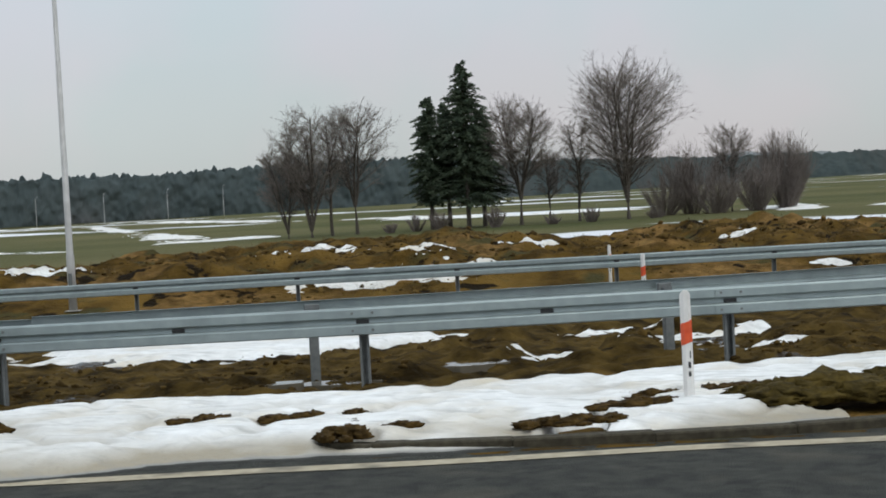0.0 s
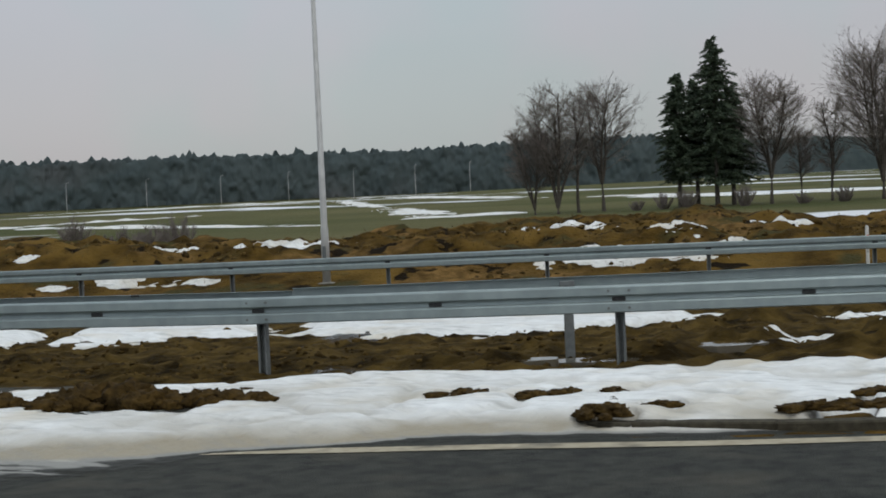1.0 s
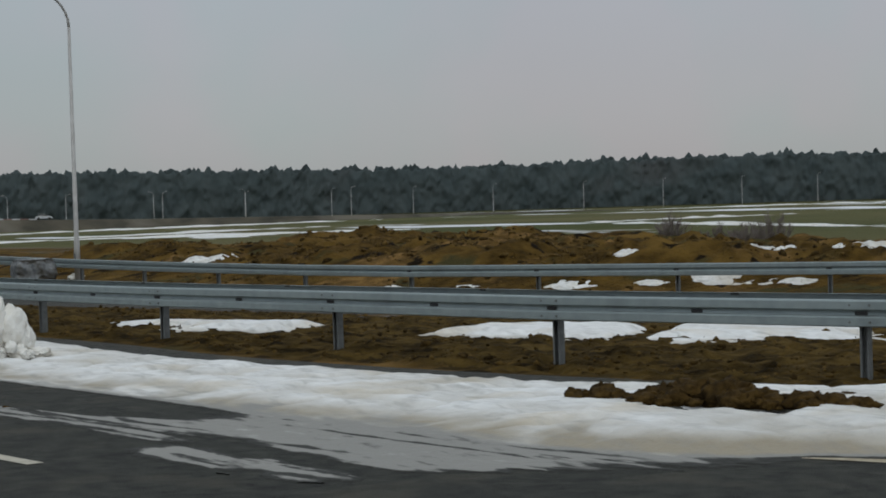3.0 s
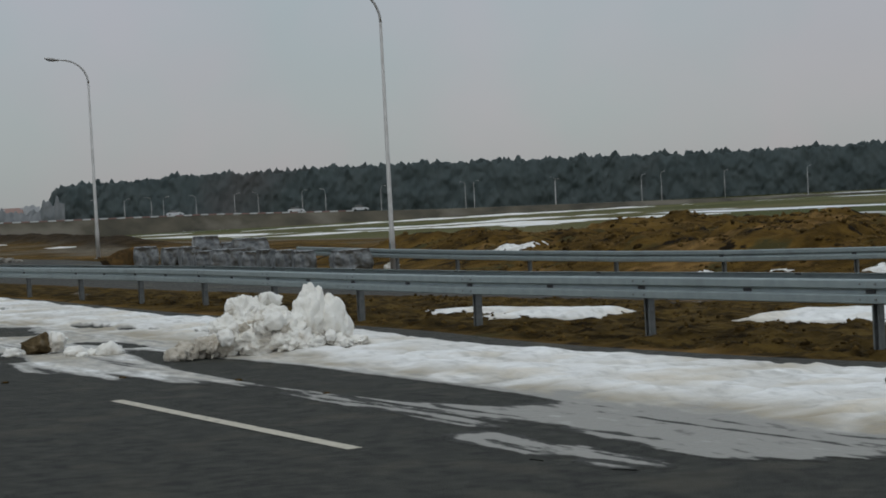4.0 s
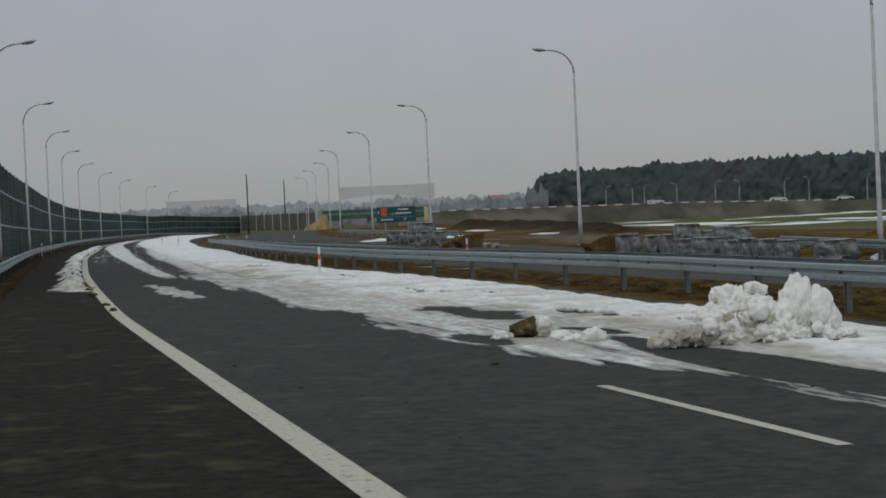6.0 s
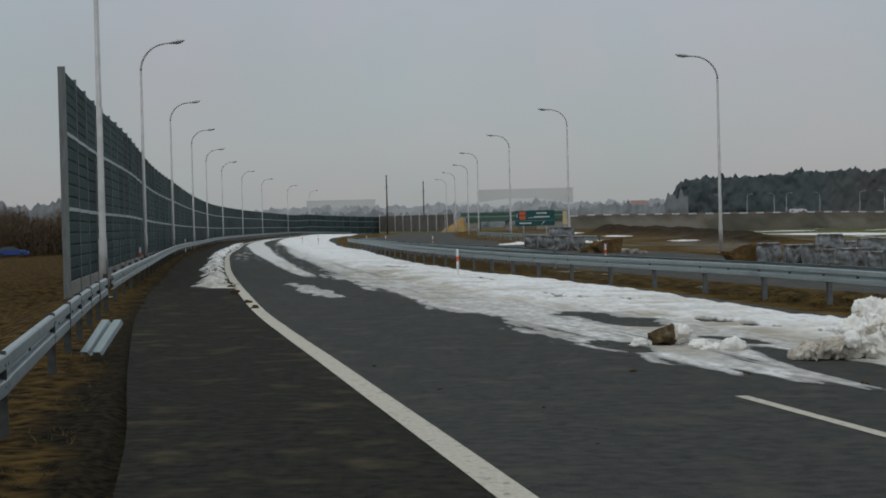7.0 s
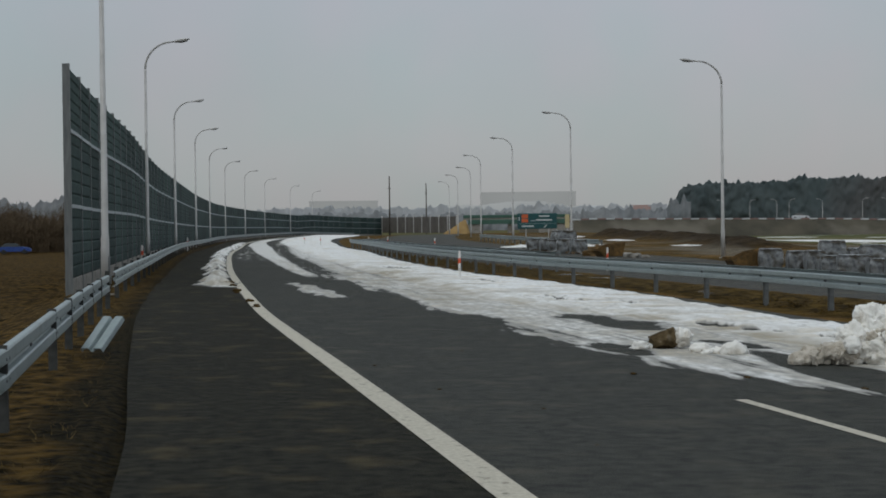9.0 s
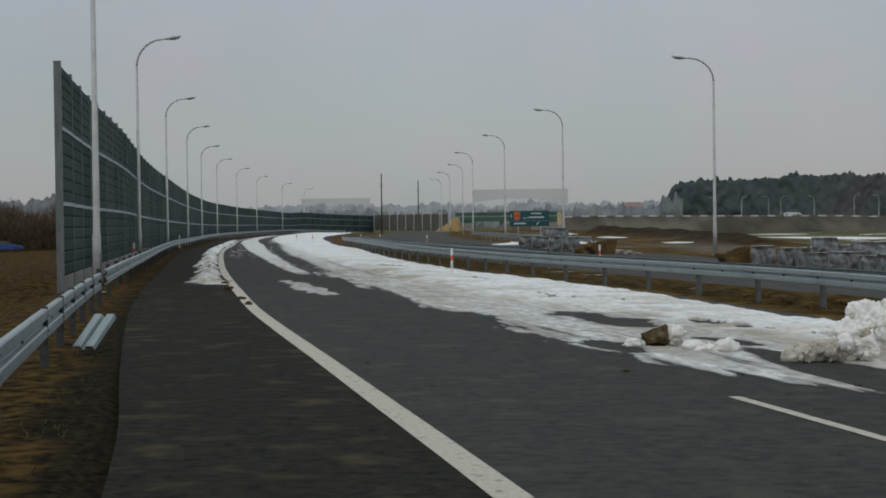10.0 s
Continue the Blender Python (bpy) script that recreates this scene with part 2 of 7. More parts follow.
kerb = curve_x([(17.8, -6), (15.0, -2), (11.5, 3.07), (11.06, 3.6), (10.45, 4.6), (9.98, 5.45), (9.65, 6.28), (9.5, 7.5), (9.5, 10), (9.6, 13.2), (8.9, 15.5), (8.0, 19), (7.5, 22.4), (6.0, 32), (4.4, 42.5),
                (1.0, 60), (-2.4, 75), (-7.4, 112), (-10.9, 138), (-14, 173), (-17, 207), (-19.5, 242), (-21, 282), (-21, 320), (-18, 352), (-11, 385)])
line_right = curve_x([(14.4, -3.5), (12.6, 0), (10.96, 2.9), (10.31, 4.11), (9.5, 5.37), (8.77, 6.68), (8.28, 7.48), (8.04, 7.93), (7.4, 9.0)])
rail_far = curve_x([(48, -6), (44.6, 2), (40, 11.8), (36.9, 16.6), (32.3, 24.2), (29.8, 27.6), (25.6, 34.4), (22, 40.7), (19.1, 50), (16.8, 62), (13, 80),
                    (9.2, 102), (6.0, 122), (2.6, 157), (-0.3, 195), (-1.6, 235), (-2, 280), (-1, 330)])
road2_left = curve_x([(36, -6), (30, 2), (24, 11), (20, 17), (16.5, 24), (12.5, 34), (9, 45), (6, 57), (2.6, 71), (-1.8, 92), (-5.3, 115), (-9.2, 138),
                      (-11, 170), (-12.5, 207), (-14, 242), (-15, 282), (-15, 330)])


def level_far(y):
    return np.interp(y, [-40, 40, 56, 85, 150, 300], [-0.87, -0.87, -0.70, -0.32, -0.42, -0.80])


def grade(y):
    """The road falls gently away."""
    return -0.0028 * np.clip(np.asarray(y, float) - 20, 0, 300)


def ground_z(x, y):
    """The lie of the land: road with a slight crossfall, lower second road, spoil heaps, flat field."""
    x, y = np.asarray(x, float), np.asarray(y, float)
    yc = np.clip(y, -40, 340)
    xl, xe, xr, xq = rail_left(yc), line_left(yc), rail_right(np.clip(yc, -40, 138)), rail_far(yc)
    xr = np.where(yc > 138, (xe + xq) / 2, xr)
    g = grade(yc)
    zq = level_far(yc) - g
    z = np.where(x < xe, 0.012 * np.minimum(xe - x, 4), 0)
    z = np.where(x < xl - 0.4, z - 0.5 * smooth(0, 3, xl - 0.4 - x), z)
    mid = -0.2 * (x - xe) / np.maximum(xr - xe, 0.5)
    z = np.where((x >= xe) & (x <= xr), mid, z)
    z = np.where((x > xr) & (x <= xq), -0.2 + (zq + 0.2) * np.clip((x - xr) / np.maximum(xq - xr, 1), 0, 1), z)
    d = x - xq
    cone = 1 - np.abs(2 * fbm(x * 0.30, y * 0.30, 2, 6) - 1)
    lump = fbm(x * 0.16, y * 0.16, 3, 5) ** 1.3 * 1.05 + 0.55 * cone + fbm(x * 0.7, y * 0.7, 3, 8) * 0.80 + fbm(x * 2.1, y * 2.1, 4, 9) * 0.62
    heaps = smooth(1.5, 6, d) * (1 - smooth(17, 30, d)) * (1 - smooth(60, 75, y)) * np.clip(lump - 0.35, 0, 3) * 0.74
    beyond = zq + (-2.0 - g - zq) * smooth(14, 60, d) + heaps
    z = np.where(x > xq, beyond, z)
    z = z + g
    r = np.hypot(x, y)
    z = np.where(x < xl, np.where(r > 60, z - 1.0 * smooth(60, 160, r) * smooth(2, 8, xl - x), z), z)
    z = np.where(y > 320, z - 0.9 * smooth(320, 420, y), z)
    z = np.where(y < -6, z - 0.0, z)
    return z


# ---- building helpers ----
def from_arrays(name, verts, faces, mats, smooth_faces=True, attributes=None):
    me = bpy.data.meshes.new(name)
    verts, faces = np.asarray(verts, np.float32), np.asarray(faces, np.int32)
    k = faces.shape[1]
    me.vertices.add(len(verts))
    me.vertices.foreach_set("co", verts.ravel())
    me.loops.add(faces.size)
    me.loops.foreach_set("vertex_index", faces.ravel())
    me.polygons.add(len(faces))
    me.polygons.foreach_set("loop_start", np.arange(0, faces.size, k, dtype=np.int32))
    me.polygons.foreach_set("use_smooth", np.full(len(faces), smooth_faces))
    me.update(calc_edges=True)
    for m in (mats if isinstance(mats, (list, tuple)) else [mats]):
        me.materials.append(m)
    for key, values in (attributes or {}).items():
        a = me.attributes.new(key, 'FLOAT', 'POINT')
        a.data.foreach_set("value", np.asarray(values, np.float32).ravel())
    me.validate()
    return me


def grid_faces(rows, cols, wrap=False):
    i, j = np.meshgrid(np.arange(rows - 1), np.arange(cols if wrap else cols - 1), indexing="ij")
    a, jn = i * cols + j, (j + 1) % cols
    return np.stack([a, i * cols + jn, (i + 1) * cols + jn, (i + 1) * cols + j], -1).reshape(-1, 4)


def part(name, bm, material_, parent, label=""):
    """Links a bmesh as one mesh object under a thing or a part."""
    me = bpy.data.meshes.new(name)
    bm.to_mesh(me)
    bm.free()
    return link(name, me, material_, parent, label)


def link(name, me, material_=None, parent=None, label=""):
    if material_ is not None:
        me.materials.append(material_)
    ob = new(name, me)
    if parent is not None:
        ob.parent = parent
    if label:
        tagged(ob, label)
    return ob


def thing(name, label, category, at=(0, 0, 0), turn=0.0, group="", kind=""):
    ob = tagged(new(name), label, category, group, kind)
    ob.empty_display_size = 0.2
    ob.matrix_basis = Matrix.Translation(at) @ Matrix.Rotation(turn, 4, 'Z')
    return ob


def box(bm, size, m=Matrix(), bevel=0.0):
    made = bmesh.ops.create_cube(bm, size=1, matrix=m @ Matrix.Diagonal((*size, 1)))["verts"]
    if bevel:
        edges = list({e for v in made for e in v.link_edges})
        bmesh.ops.bevel(bm, geom=edges, offset=bevel, segments=1, affect='EDGES', profile=0.7)
    return made


def tube(path, radii, sides=10, cap=True):
    """A bmesh tube along a list of points."""
    bm = bmesh.new()
    rings = []
    n = len(path)
    for i, (p, r) in enumerate(zip(path, radii)):
        p = Vector(p)
        ahead = (Vector(path[min(i + 1, n - 1)]) - Vector(path[max(i - 1, 0)])).normalized()
        side = ahead.cross(Vector((0.31, 0.95, 0.05)))
        side.normalize()
        up = side.cross(ahead)
        rings.append([bm.verts.new(p + r * (math.cos(a) * side + math.sin(a) * up)) for a in (2 * math.pi * k / sides for k in range(sides))])
    for a, b in zip(rings, rings[1:]):
        for k in range(sides):
            f = bm.faces.new((a[k], a[(k + 1) % sides], b[(k + 1) % sides], b[k]))
            f.smooth = True
    if cap:
        bm.faces.new(rings[0][::-1])
        bm.faces.new(rings[-1])
    bmesh.ops.recalc_face_normals(bm, faces=bm.faces)
    return bm


# ---- ground ----
snow_right = curve_x([(22, 0.5), (19, 3), (17.1, 3.75), (15.25, 5.4), (14.05, 6.6), (12.98, 7.8), (12.08, 9.5), (10.75, 11.5), (9.6, 13.5), (8.75, 15.5), (7.75, 19.2), (7.45, 22.4), (5.6, 31.6), (3.9, 43),
                      (-0.3, 63), (-2.8, 78), (-5.6, 100), (-7.9, 121), (-11, 140), (-14.5, 173), (-18, 207), (-20.5, 242), (-22, 300)])
snow_left = curve_x([(13.2, 1.0), (12.0, 3.0), (10.0, 5.3), (8.95, 7.0), (7.9, 8.0), (6.7, 9.2), (6.35, 11.3), (5.75, 13.6), (5.3, 16.7), (4.65, 20), (4.0, 25), (3.05, 29.5), (2.0, 32), (1.36, 33.4),
                     (-0.4, 40.4), (-2.2, 50), (-5.45, 70), (-9.6, 98), (-14.2, 130), (-22.4, 190), (-28.5, 250), (-31, 300)])


def rail_right_c(y):
    return rail_right(np.clip(y, -40, 138))


def wetness(x, y):
    yc = np.clip(y, -40, 340)
    return smooth(-0.1, 0.5, x - 0.45 * smooth(11.5, 14, yc) - np.maximum(snow_right(yc), kerb(yc) + 0.1)) * (1 - smooth(0, 1.5, x - road2_left(yc) + 1.0)) * (y < 136)


def bank_away(x, y):
    """Distance from the crest of the spoil bank that leads away beside the ramp."""
    out = 1e9
    for x0, y0, x1, y1 in ((18.6, 109, 20.6, 150), (20.6, 150, 16.5, 205)):
        t = np.clip(((x - x0) * (x1 - x0) + (y - y0) * (y1 - y0)) / ((x1 - x0) ** 2 + (y1 - y0) ** 2), 0, 1)
        out = np.minimum(out, np.hypot(x - x0 - t * (x1 - x0), y - y0 - t * (y1 - y0)))
    return out


def terrain(x, y):
    """The bare ground with its clods and heaps, without the roads cut into it."""
    x, y = np.asarray(x, float), np.asarray(y, float)
    yc = np.clip(y, -40, 340)
    z = ground_z(x, y)
    wet = wetness(x, y)
    near = 1 - smooth(40, 70, np.hypot(x, y))
    big = 0.45 + 0.75 * smooth(12.5, 10, y) * smooth(11, 14, x)
    z = z + wet * near * (np.clip(fbm(x * 1.5, y * 1.5, 3, 21) - 0.50, -0.06, 1) * 0.42 * big + (fbm(x * 5, y * 5, 4, 23) - 0.5) * 0.17)
    left = smooth(0.0, 0.8, rail_left(yc) + 0.7 - x)
    z = z + left * ((fbm(x * 0.7, y * 0.7, 3, 30) - 0.5) * 0.25 * smooth(0.5, 3, rail_left(yc) - x) + (fbm(x * 3.2, y * 3.2, 4, 31) - 0.5) * 0.08)
    # a long dark bank of spoil beside the ramp
    z = z + (0.60 + 0.35 * smooth(112, 190, y)) * np.exp(-(bank_away(x, y) / 2.2) ** 2) * (0.55 + 0.9 * fbm(x * 0.45, y * 0.3, 4, 41))
    return z


def build_ground():
    fine = np.arange(-24, 84, 0.25)
    az = np.radians(np.r_[fine, np.arange(84, 336, 3.0)])
    rr = np.r_[np.geomspace(0.6, 8, 90)[:-1], np.geomspace(8, 95, 340)[:-1], np.geomspace(95, 260, 150)[:-1], np.geomspace(260, 4800, 110)]
    R, A = np.meshgrid(rr, az, indexing="ij")
    X, Y = R * np.sin(A), R * np.cos(A)
    Z = terrain(X, Y)
    yc = np.clip(Y, -40, 340)
    on_road = smooth(0.65, 1.0, X - rail_left(yc)) * (X < kerb(yc) - 0.2)
    on_two = (X > road2_left(yc) + 0.3) & (X < rail_far(yc) - 1.3)
    Z = Z - np.where(Y < 400, 0.10, 0) * np.maximum(on_road, on_two)
    d = X - rail_far(yc)
    field = smooth(22, 40, d + 10 * (fbm(X * 0.08, Y * 0.08, 2, 3) - 0.5)) * smooth(40, 120, R)
    field = np.clip(field * (1 - smooth(30, 10, d)) * np.where(X < rail_left(yc), 0, 1) + 0.8 * smooth(330, 400, R) * (X > rail_left(yc)), 0, 1)
    left = smooth(-0.6, -0.2, rail_left(yc) + 1.2 - X)
    dark_bank = np.exp(-(bank_away(X, Y) / 3.2) ** 4)
    Z[0] = -0.1
    verts = np.stack([X, Y, Z], -1).reshape(-1, 3)
    faces = grid_faces(len(rr), len(az), wrap=True)[:, ::-1]
    ob = new("ground", from_arrays("ground", verts, faces, SOIL_GROUND, True, {"field": field, "site": smooth(66, 84, Y) * (1 - smooth(230, 300, Y)) * smooth(0.5, 3, d), "dark": dark_bank, "wet": wetness(X, Y), "left": left, "gravel": left * smooth(0.2, 0.6, X - rail_left(yc) + 0.8 * (fbm(X * 1.3, Y * 1.3, 3, 77) - 0.5))}))
    return tagged(ob, "bare brown soil, mud and distant green field with old snow", "ground", kind="structure")


def ground_material():
    m = material("ground_soil", (0.021, 0.013, 0.004), (0.115, 0.068, 0.016), 1.7, 0.95, bump=0.9, bump_scale=8, detail=12, depth=0.11, coords="Object",
                 stains=(0.175, 0.105, 0.026), stain_at=0.47, stain_scale=0.45, spread=0.25, gloss=0.04)
    t = m.node_tree
    p = t.nodes["Principled BSDF"]
    tc = t.nodes.new("ShaderNodeTexCoord")

    def noise_at(scale, detail, stretch=(1, 1, 1), turn=0.0):
        mp = t.nodes.new("ShaderNodeMapping")
        mp.inputs["Scale"].default_value = stretch
        mp.inputs["Rotation"].default_value = (0, 0, turn)
        t.links.new(tc.outputs["Object"], mp.inputs["Vector"])
        n = t.nodes.new("ShaderNodeTexNoise")
        n.inputs["Scale"].default_value, n.inputs["Detail"].default_value = scale, detail
        t.links.new(mp.outputs[0], n.inputs["Vector"])
        return n.outputs["Fac"]

    def ranged(value, a, b, lo=0.0, hi=1.0):
        f = t.nodes.new("ShaderNodeMapRange")
        for k, v in zip(("From Min", "From Max", "To Min", "To Max"), (a, b, lo, hi)):
            f.inputs[k].default_value = v
        t.links.new(value, f.inputs["Value"])
        return f.outputs[0]

    def times(a, b):
        q = t.nodes.new("ShaderNodeMath")
        q.operation = 'MULTIPLY'
        t.links.new(a, q.inputs[0])
        t.links.new(b, q.inputs[1])
        return q.outputs[0]

    def mixed(fac, a, b):
        x = t.nodes.new("ShaderNodeMix")
        x.data_type = 'RGBA'
        t.links.new(fac, x.inputs[0])
        for k, v in ((6, a), (7, b)):
            if isinstance(v, tuple):
                x.inputs[k].default_value = (*v, 1)
            else:
                t.links.new(v, x.inputs[k])
        return x.outputs[2]

    def attribute(key):
        a = t.nodes.new("ShaderNodeAttribute")
        a.attribute_name = key
        return a.outputs["Fac"]
    base = p.inputs["Base Color"].links[0].from_socket
    base = mixed(ranged(noise_at(0.28, 5), 0.54, 0.62), base, mixed(ranged(noise_at(2.2, 10), 0.35, 0.65), (0.085, 0.050, 0.016), (0.235, 0.138, 0.048)))
    base = mixed(ranged(noise_at(0.6, 9), 0.57, 0.66), base, (0.058, 0.050, 0.020))
    base = mixed(ranged(noise_at(1.1, 12), 0.60, 0.64), base, (0.014, 0.0095, 0.0045))
    wet = attribute("wet")
    base = mixed(wet, base, mixed(ranged(noise_at(2.5, 10), 0.35, 0.65), (0.018, 0.0115, 0.0034), (0.102, 0.066, 0.019)))
    base = mixed(times(attribute("site"), ranged(noise_at(0.11, 8, (1, 0.35, 1)), 0.47, 0.56)), base, mixed(ranged(noise_at(1.5, 10), 0.35, 0.65), (0.095, 0.078, 0.056), (0.185, 0.155, 0.115)))
    base = mixed(attribute("dark"), base, mixed(ranged(noise_at(1.2, 10), 0.35, 0.65), (0.012, 0.008, 0.004), (0.058, 0.040, 0.022)))
    left = attribute("left")
    base = mixed(left, base, mixed(ranged(noise_at(4.5, 12), 0.36, 0.62), (0.0085, 0.0062, 0.0020), (0.104, 0.063, 0.018)))
    base = mixed(attribute("gravel"), base, mixed(ranged(noise_at(14, 10, (1, 0.4, 1)), 0.35, 0.65), (0.0045, 0.0038, 0.0020), (0.029, 0.022, 0.0095)))
    grass = mixed(ranged(noise_at(0.02, 8), 0.35, 0.65), (0.078, 0.086, 0.036), (0.140, 0.126, 0.062))
    snowy = ranged(noise_at(0.022, 9, (1, 0.45, 1), 0.5), 0.60, 0.625)
    base = mixed(attribute("field"), base, mixed(snowy, grass, (0.78, 0.79, 0.82)))
    puddle = times(wet, ranged(noise_at(0.45, 6), 0.66, 0.69))
    base = mixed(puddle, base, (0.05, 0.04, 0.03))
    t.links.new(base, p.inputs["Base Color"])
    t.links.new(ranged(puddle, 0, 1, 0.92, 0.08), p.inputs["Roughness"])
    return m


SOIL_GROUND = ground_material()
build_ground()


# ---- roads ----
def strip(name, left, right, y0, y1, mat, label, category, lift, cols=14, kind="structure", rows=None, rough=0.0):
    ys = y0 + (y1 - y0) * np.linspace(0, 1, rows or 260) ** 1.7
    f = np.linspace(0, 1, cols)
    X = left(ys)[:, None] * (1 - f) + right(ys)[:, None] * f
    Y = np.repeat(ys[:, None], cols, 1)
    Z = ground_z(X, Y) + lift + rough * (fbm(X * 1.2, Y * 1.2, 3, 4) - 0.5)
    verts = np.stack([X, Y, Z], -1).reshape(-1, 3)
    ob = new(name, from_arrays(name, verts, grid_faces(len(ys), cols), mat, True))
    return tagged(ob, label, category, kind=kind)


def shifted(fn, d):
    return lambda y: fn(y) + d


strip("road", line_left, kerb, -12, 384, ASPHALT, "new dark asphalt carriageway, damp, with dust stains", "road", 0.0, 40, rows=400)
def shoulder_edge(y):
    return rail_left(y) + np.interp(y, [8, 16, 30, 44], [1.1, 0.88, 0.66, 0.55])


strip("road_shoulder", shoulder_edge, line_left, -12, 384, SHOULDER, "dark asphalt hard shoulder dusted with sand", "road", 0.0, 16, rows=400)
strip("road_ramp", road2_left, shifted(rail_far, -1.2), -12, 325, MARGIN, "dark asphalt of the second carriageway", "road", 0.0, 30, rows=300)
strip("edge_line", shifted(line_left, -0.125), shifted(line_left, 0.125), -12, 384, PAINT, "worn cream-white solid road edge line", "road marking", 0.006, 3, rows=400)
strip("edge_line", shifted(line_right, -0.13), shifted(line_right, 0.13), -3.5, 8.9, DIRTY_PAINT, "yellowish dirty road edge line beside the kerb", "road marking", 0.006, 3)


strip("road_margin", shifted(snow_right, -0.5), shifted(snow_right, 0.55), 12.0, 60, MARGIN, "bare grey asphalt margin beside the snow", "road", 0.012, 4)


def dash(x0, y0, x1, y1, w=0.13):
    bm = bmesh.new()
    d = Vector((x1 - x0, y1 - y0, 0)).normalized()
    n = Vector((d.y, -d.x, 0)) * w / 2
    rows = []
    for i in range(13):
        p = Vector((x0 + (x1 - x0) * i / 12, y0 + (y1 - y0) * i / 12, 0))
        rows.append([bm.verts.new((q.x, q.y, float(ground_z(q.x, q.y)) + 0.006)) for q in (p - n, p + n)])
    for a, b in zip(rows, rows[1:]):
        bm.faces.new((a[0], a[1], b[1], b[0]))
    ob = part("lane_dash", bm, PAINT, None)
    return tagged(ob, "white painted lane dash on the asphalt", "road marking", "lane dashes", "structure")


dash(3.48, 11.35, 2.52, 15.9)


# ---- guard rails ----
PROFILE = [(0.020, -0.155), (0.074, -0.150), (0.083, -0.138), (0.083, -0.046), (0.074, -0.032), (0.030, -0.022), (0.026, 0.0), (0.030, 0.022),
           (0.074, 0.038), (0.083, 0.050), (0.083, 0.135), (0.072, 0.152), (0.020, 0.155)]


def along(fn, y0, y1, step):
    """Points at even steps along a plan curve."""
    ys = np.linspace(y0, y1, 3000)
    xs = fn(ys)
    s = np.r_[0, np.cumsum(np.hypot(np.diff(xs), np.diff(ys)))]
    n = max(2, int(round(s[-1] / step)) + 1)
    want = np.linspace(0, s[-1], n)
    return [(float(np.interp(w, s, xs)), float(np.interp(w, s, ys))) for w in want]


def beam_mesh(pts, side, lap=0.0, tall=1.0):
    """A corrugated steel beam along points (x, y, z of its middle); side: +1 bulges to the right of the walk along it."""
    rows = []
    pts = [Vector(p) for p in pts]
    for i, p in enumerate(pts):
        d = pts[min(i + 1, len(pts) - 1)] - pts[max(i - 1, 0)]
        d.z = 0
        d.normalize()
        n = Vector((d.y, -d.x, 0)) * side
        loop = [p + n * (u + lap) + Vector((0, 0, v * tall)) for u, v in PROFILE]
        loop += [p + n * (u - 0.006 + lap) + Vector((0, 0, v * 0.985 * tall)) for u, v in PROFILE[::-1]]
        rows.append(loop)
    k = len(rows[0])
    verts = np.array([q[:] for r in rows for q in r])
    faces = grid_faces(len(rows), k, wrap=True)
    me = bpy.data.meshes.new("beam")
    bm = bmesh.new()
    vs = [bm.verts.new(v) for v in verts]
    for f in faces:
        bm.faces.new([vs[i] for i in f]).smooth = False
    for row in (0, len(rows) - 1):
        r = vs[row * k:(row + 1) * k]
        h = k // 2
        for i in range(h - 1):
            bm.faces.new((r[i], r[i + 1], r[k - 2 - i], r[k - 1 - i]))
    bmesh.ops.recalc_face_normals(bm, faces=bm.faces)
    bm.to_mesh(me)
    bm.free()
    return me


def post_mesh(height, mat=None):
    """A sigma post, open at the back."""
    bm = bmesh.new()
    w, d, t = 0.09, 0.09, 0.006
    for size, at in (((t, d, height), (-w / 2, 0, 0)), ((w, t, height), (0, d / 2, 0)), ((w, t, height), (0, -d / 2, 0)),
                     ((t, 0.02, height), (w / 2, d / 2 - 0.01, 0)), ((t, 0.02, height), (w / 2, -d / 2 + 0.01, 0))):
        box(bm, size, Matrix.Translation((at[0], at[1], height / 2)))
    me = bpy.data.meshes.new("post")
    bm.to_mesh(me)
    bm.free()
    me.materials.append(mat or POST_STEEL)
    return me


def bolt_mesh():
    bm = bmesh.new()
    bmesh.ops.create_cone(bm, segments=6, radius1=0.016, radius2=0.013, depth=0.014, cap_ends=True, matrix=Matrix.Rotation(radians(90), 4, 'Y'))
    me = bpy.data.meshes.new("bolt")
    bm.to_mesh(me)
    bm.free()
    me.materials.append(POST_STEEL)
    return me


def plate_mesh():
    bm = bmesh.new()
    box(bm, (0.012, 0.13, 0.045), Matrix(), 0.004)
    me = bpy.data.meshes.new("washer_plate")
    bm.to_mesh(me)
    bm.free()
    me.materials.append(BLACK)
    return me


def spacer_mesh():
    bm = bmesh.new()
    box(bm, (0.05, 0.16, 0.20), Matrix(), 0.008)
    me = bpy.data.meshes.new("spacer")
    bm.to_mesh(me)
    bm.free()
    me.materials.append(POST_STEEL)
    return me


POST, BOLT, PLATE, SPACER = post_mesh(0.86), bolt_mesh(), plate_mesh(), spacer_mesh()
# Post for the left rails, its shaded side painted in.
SHADED_POST = post_mesh(0.86, SHADED_STEEL)


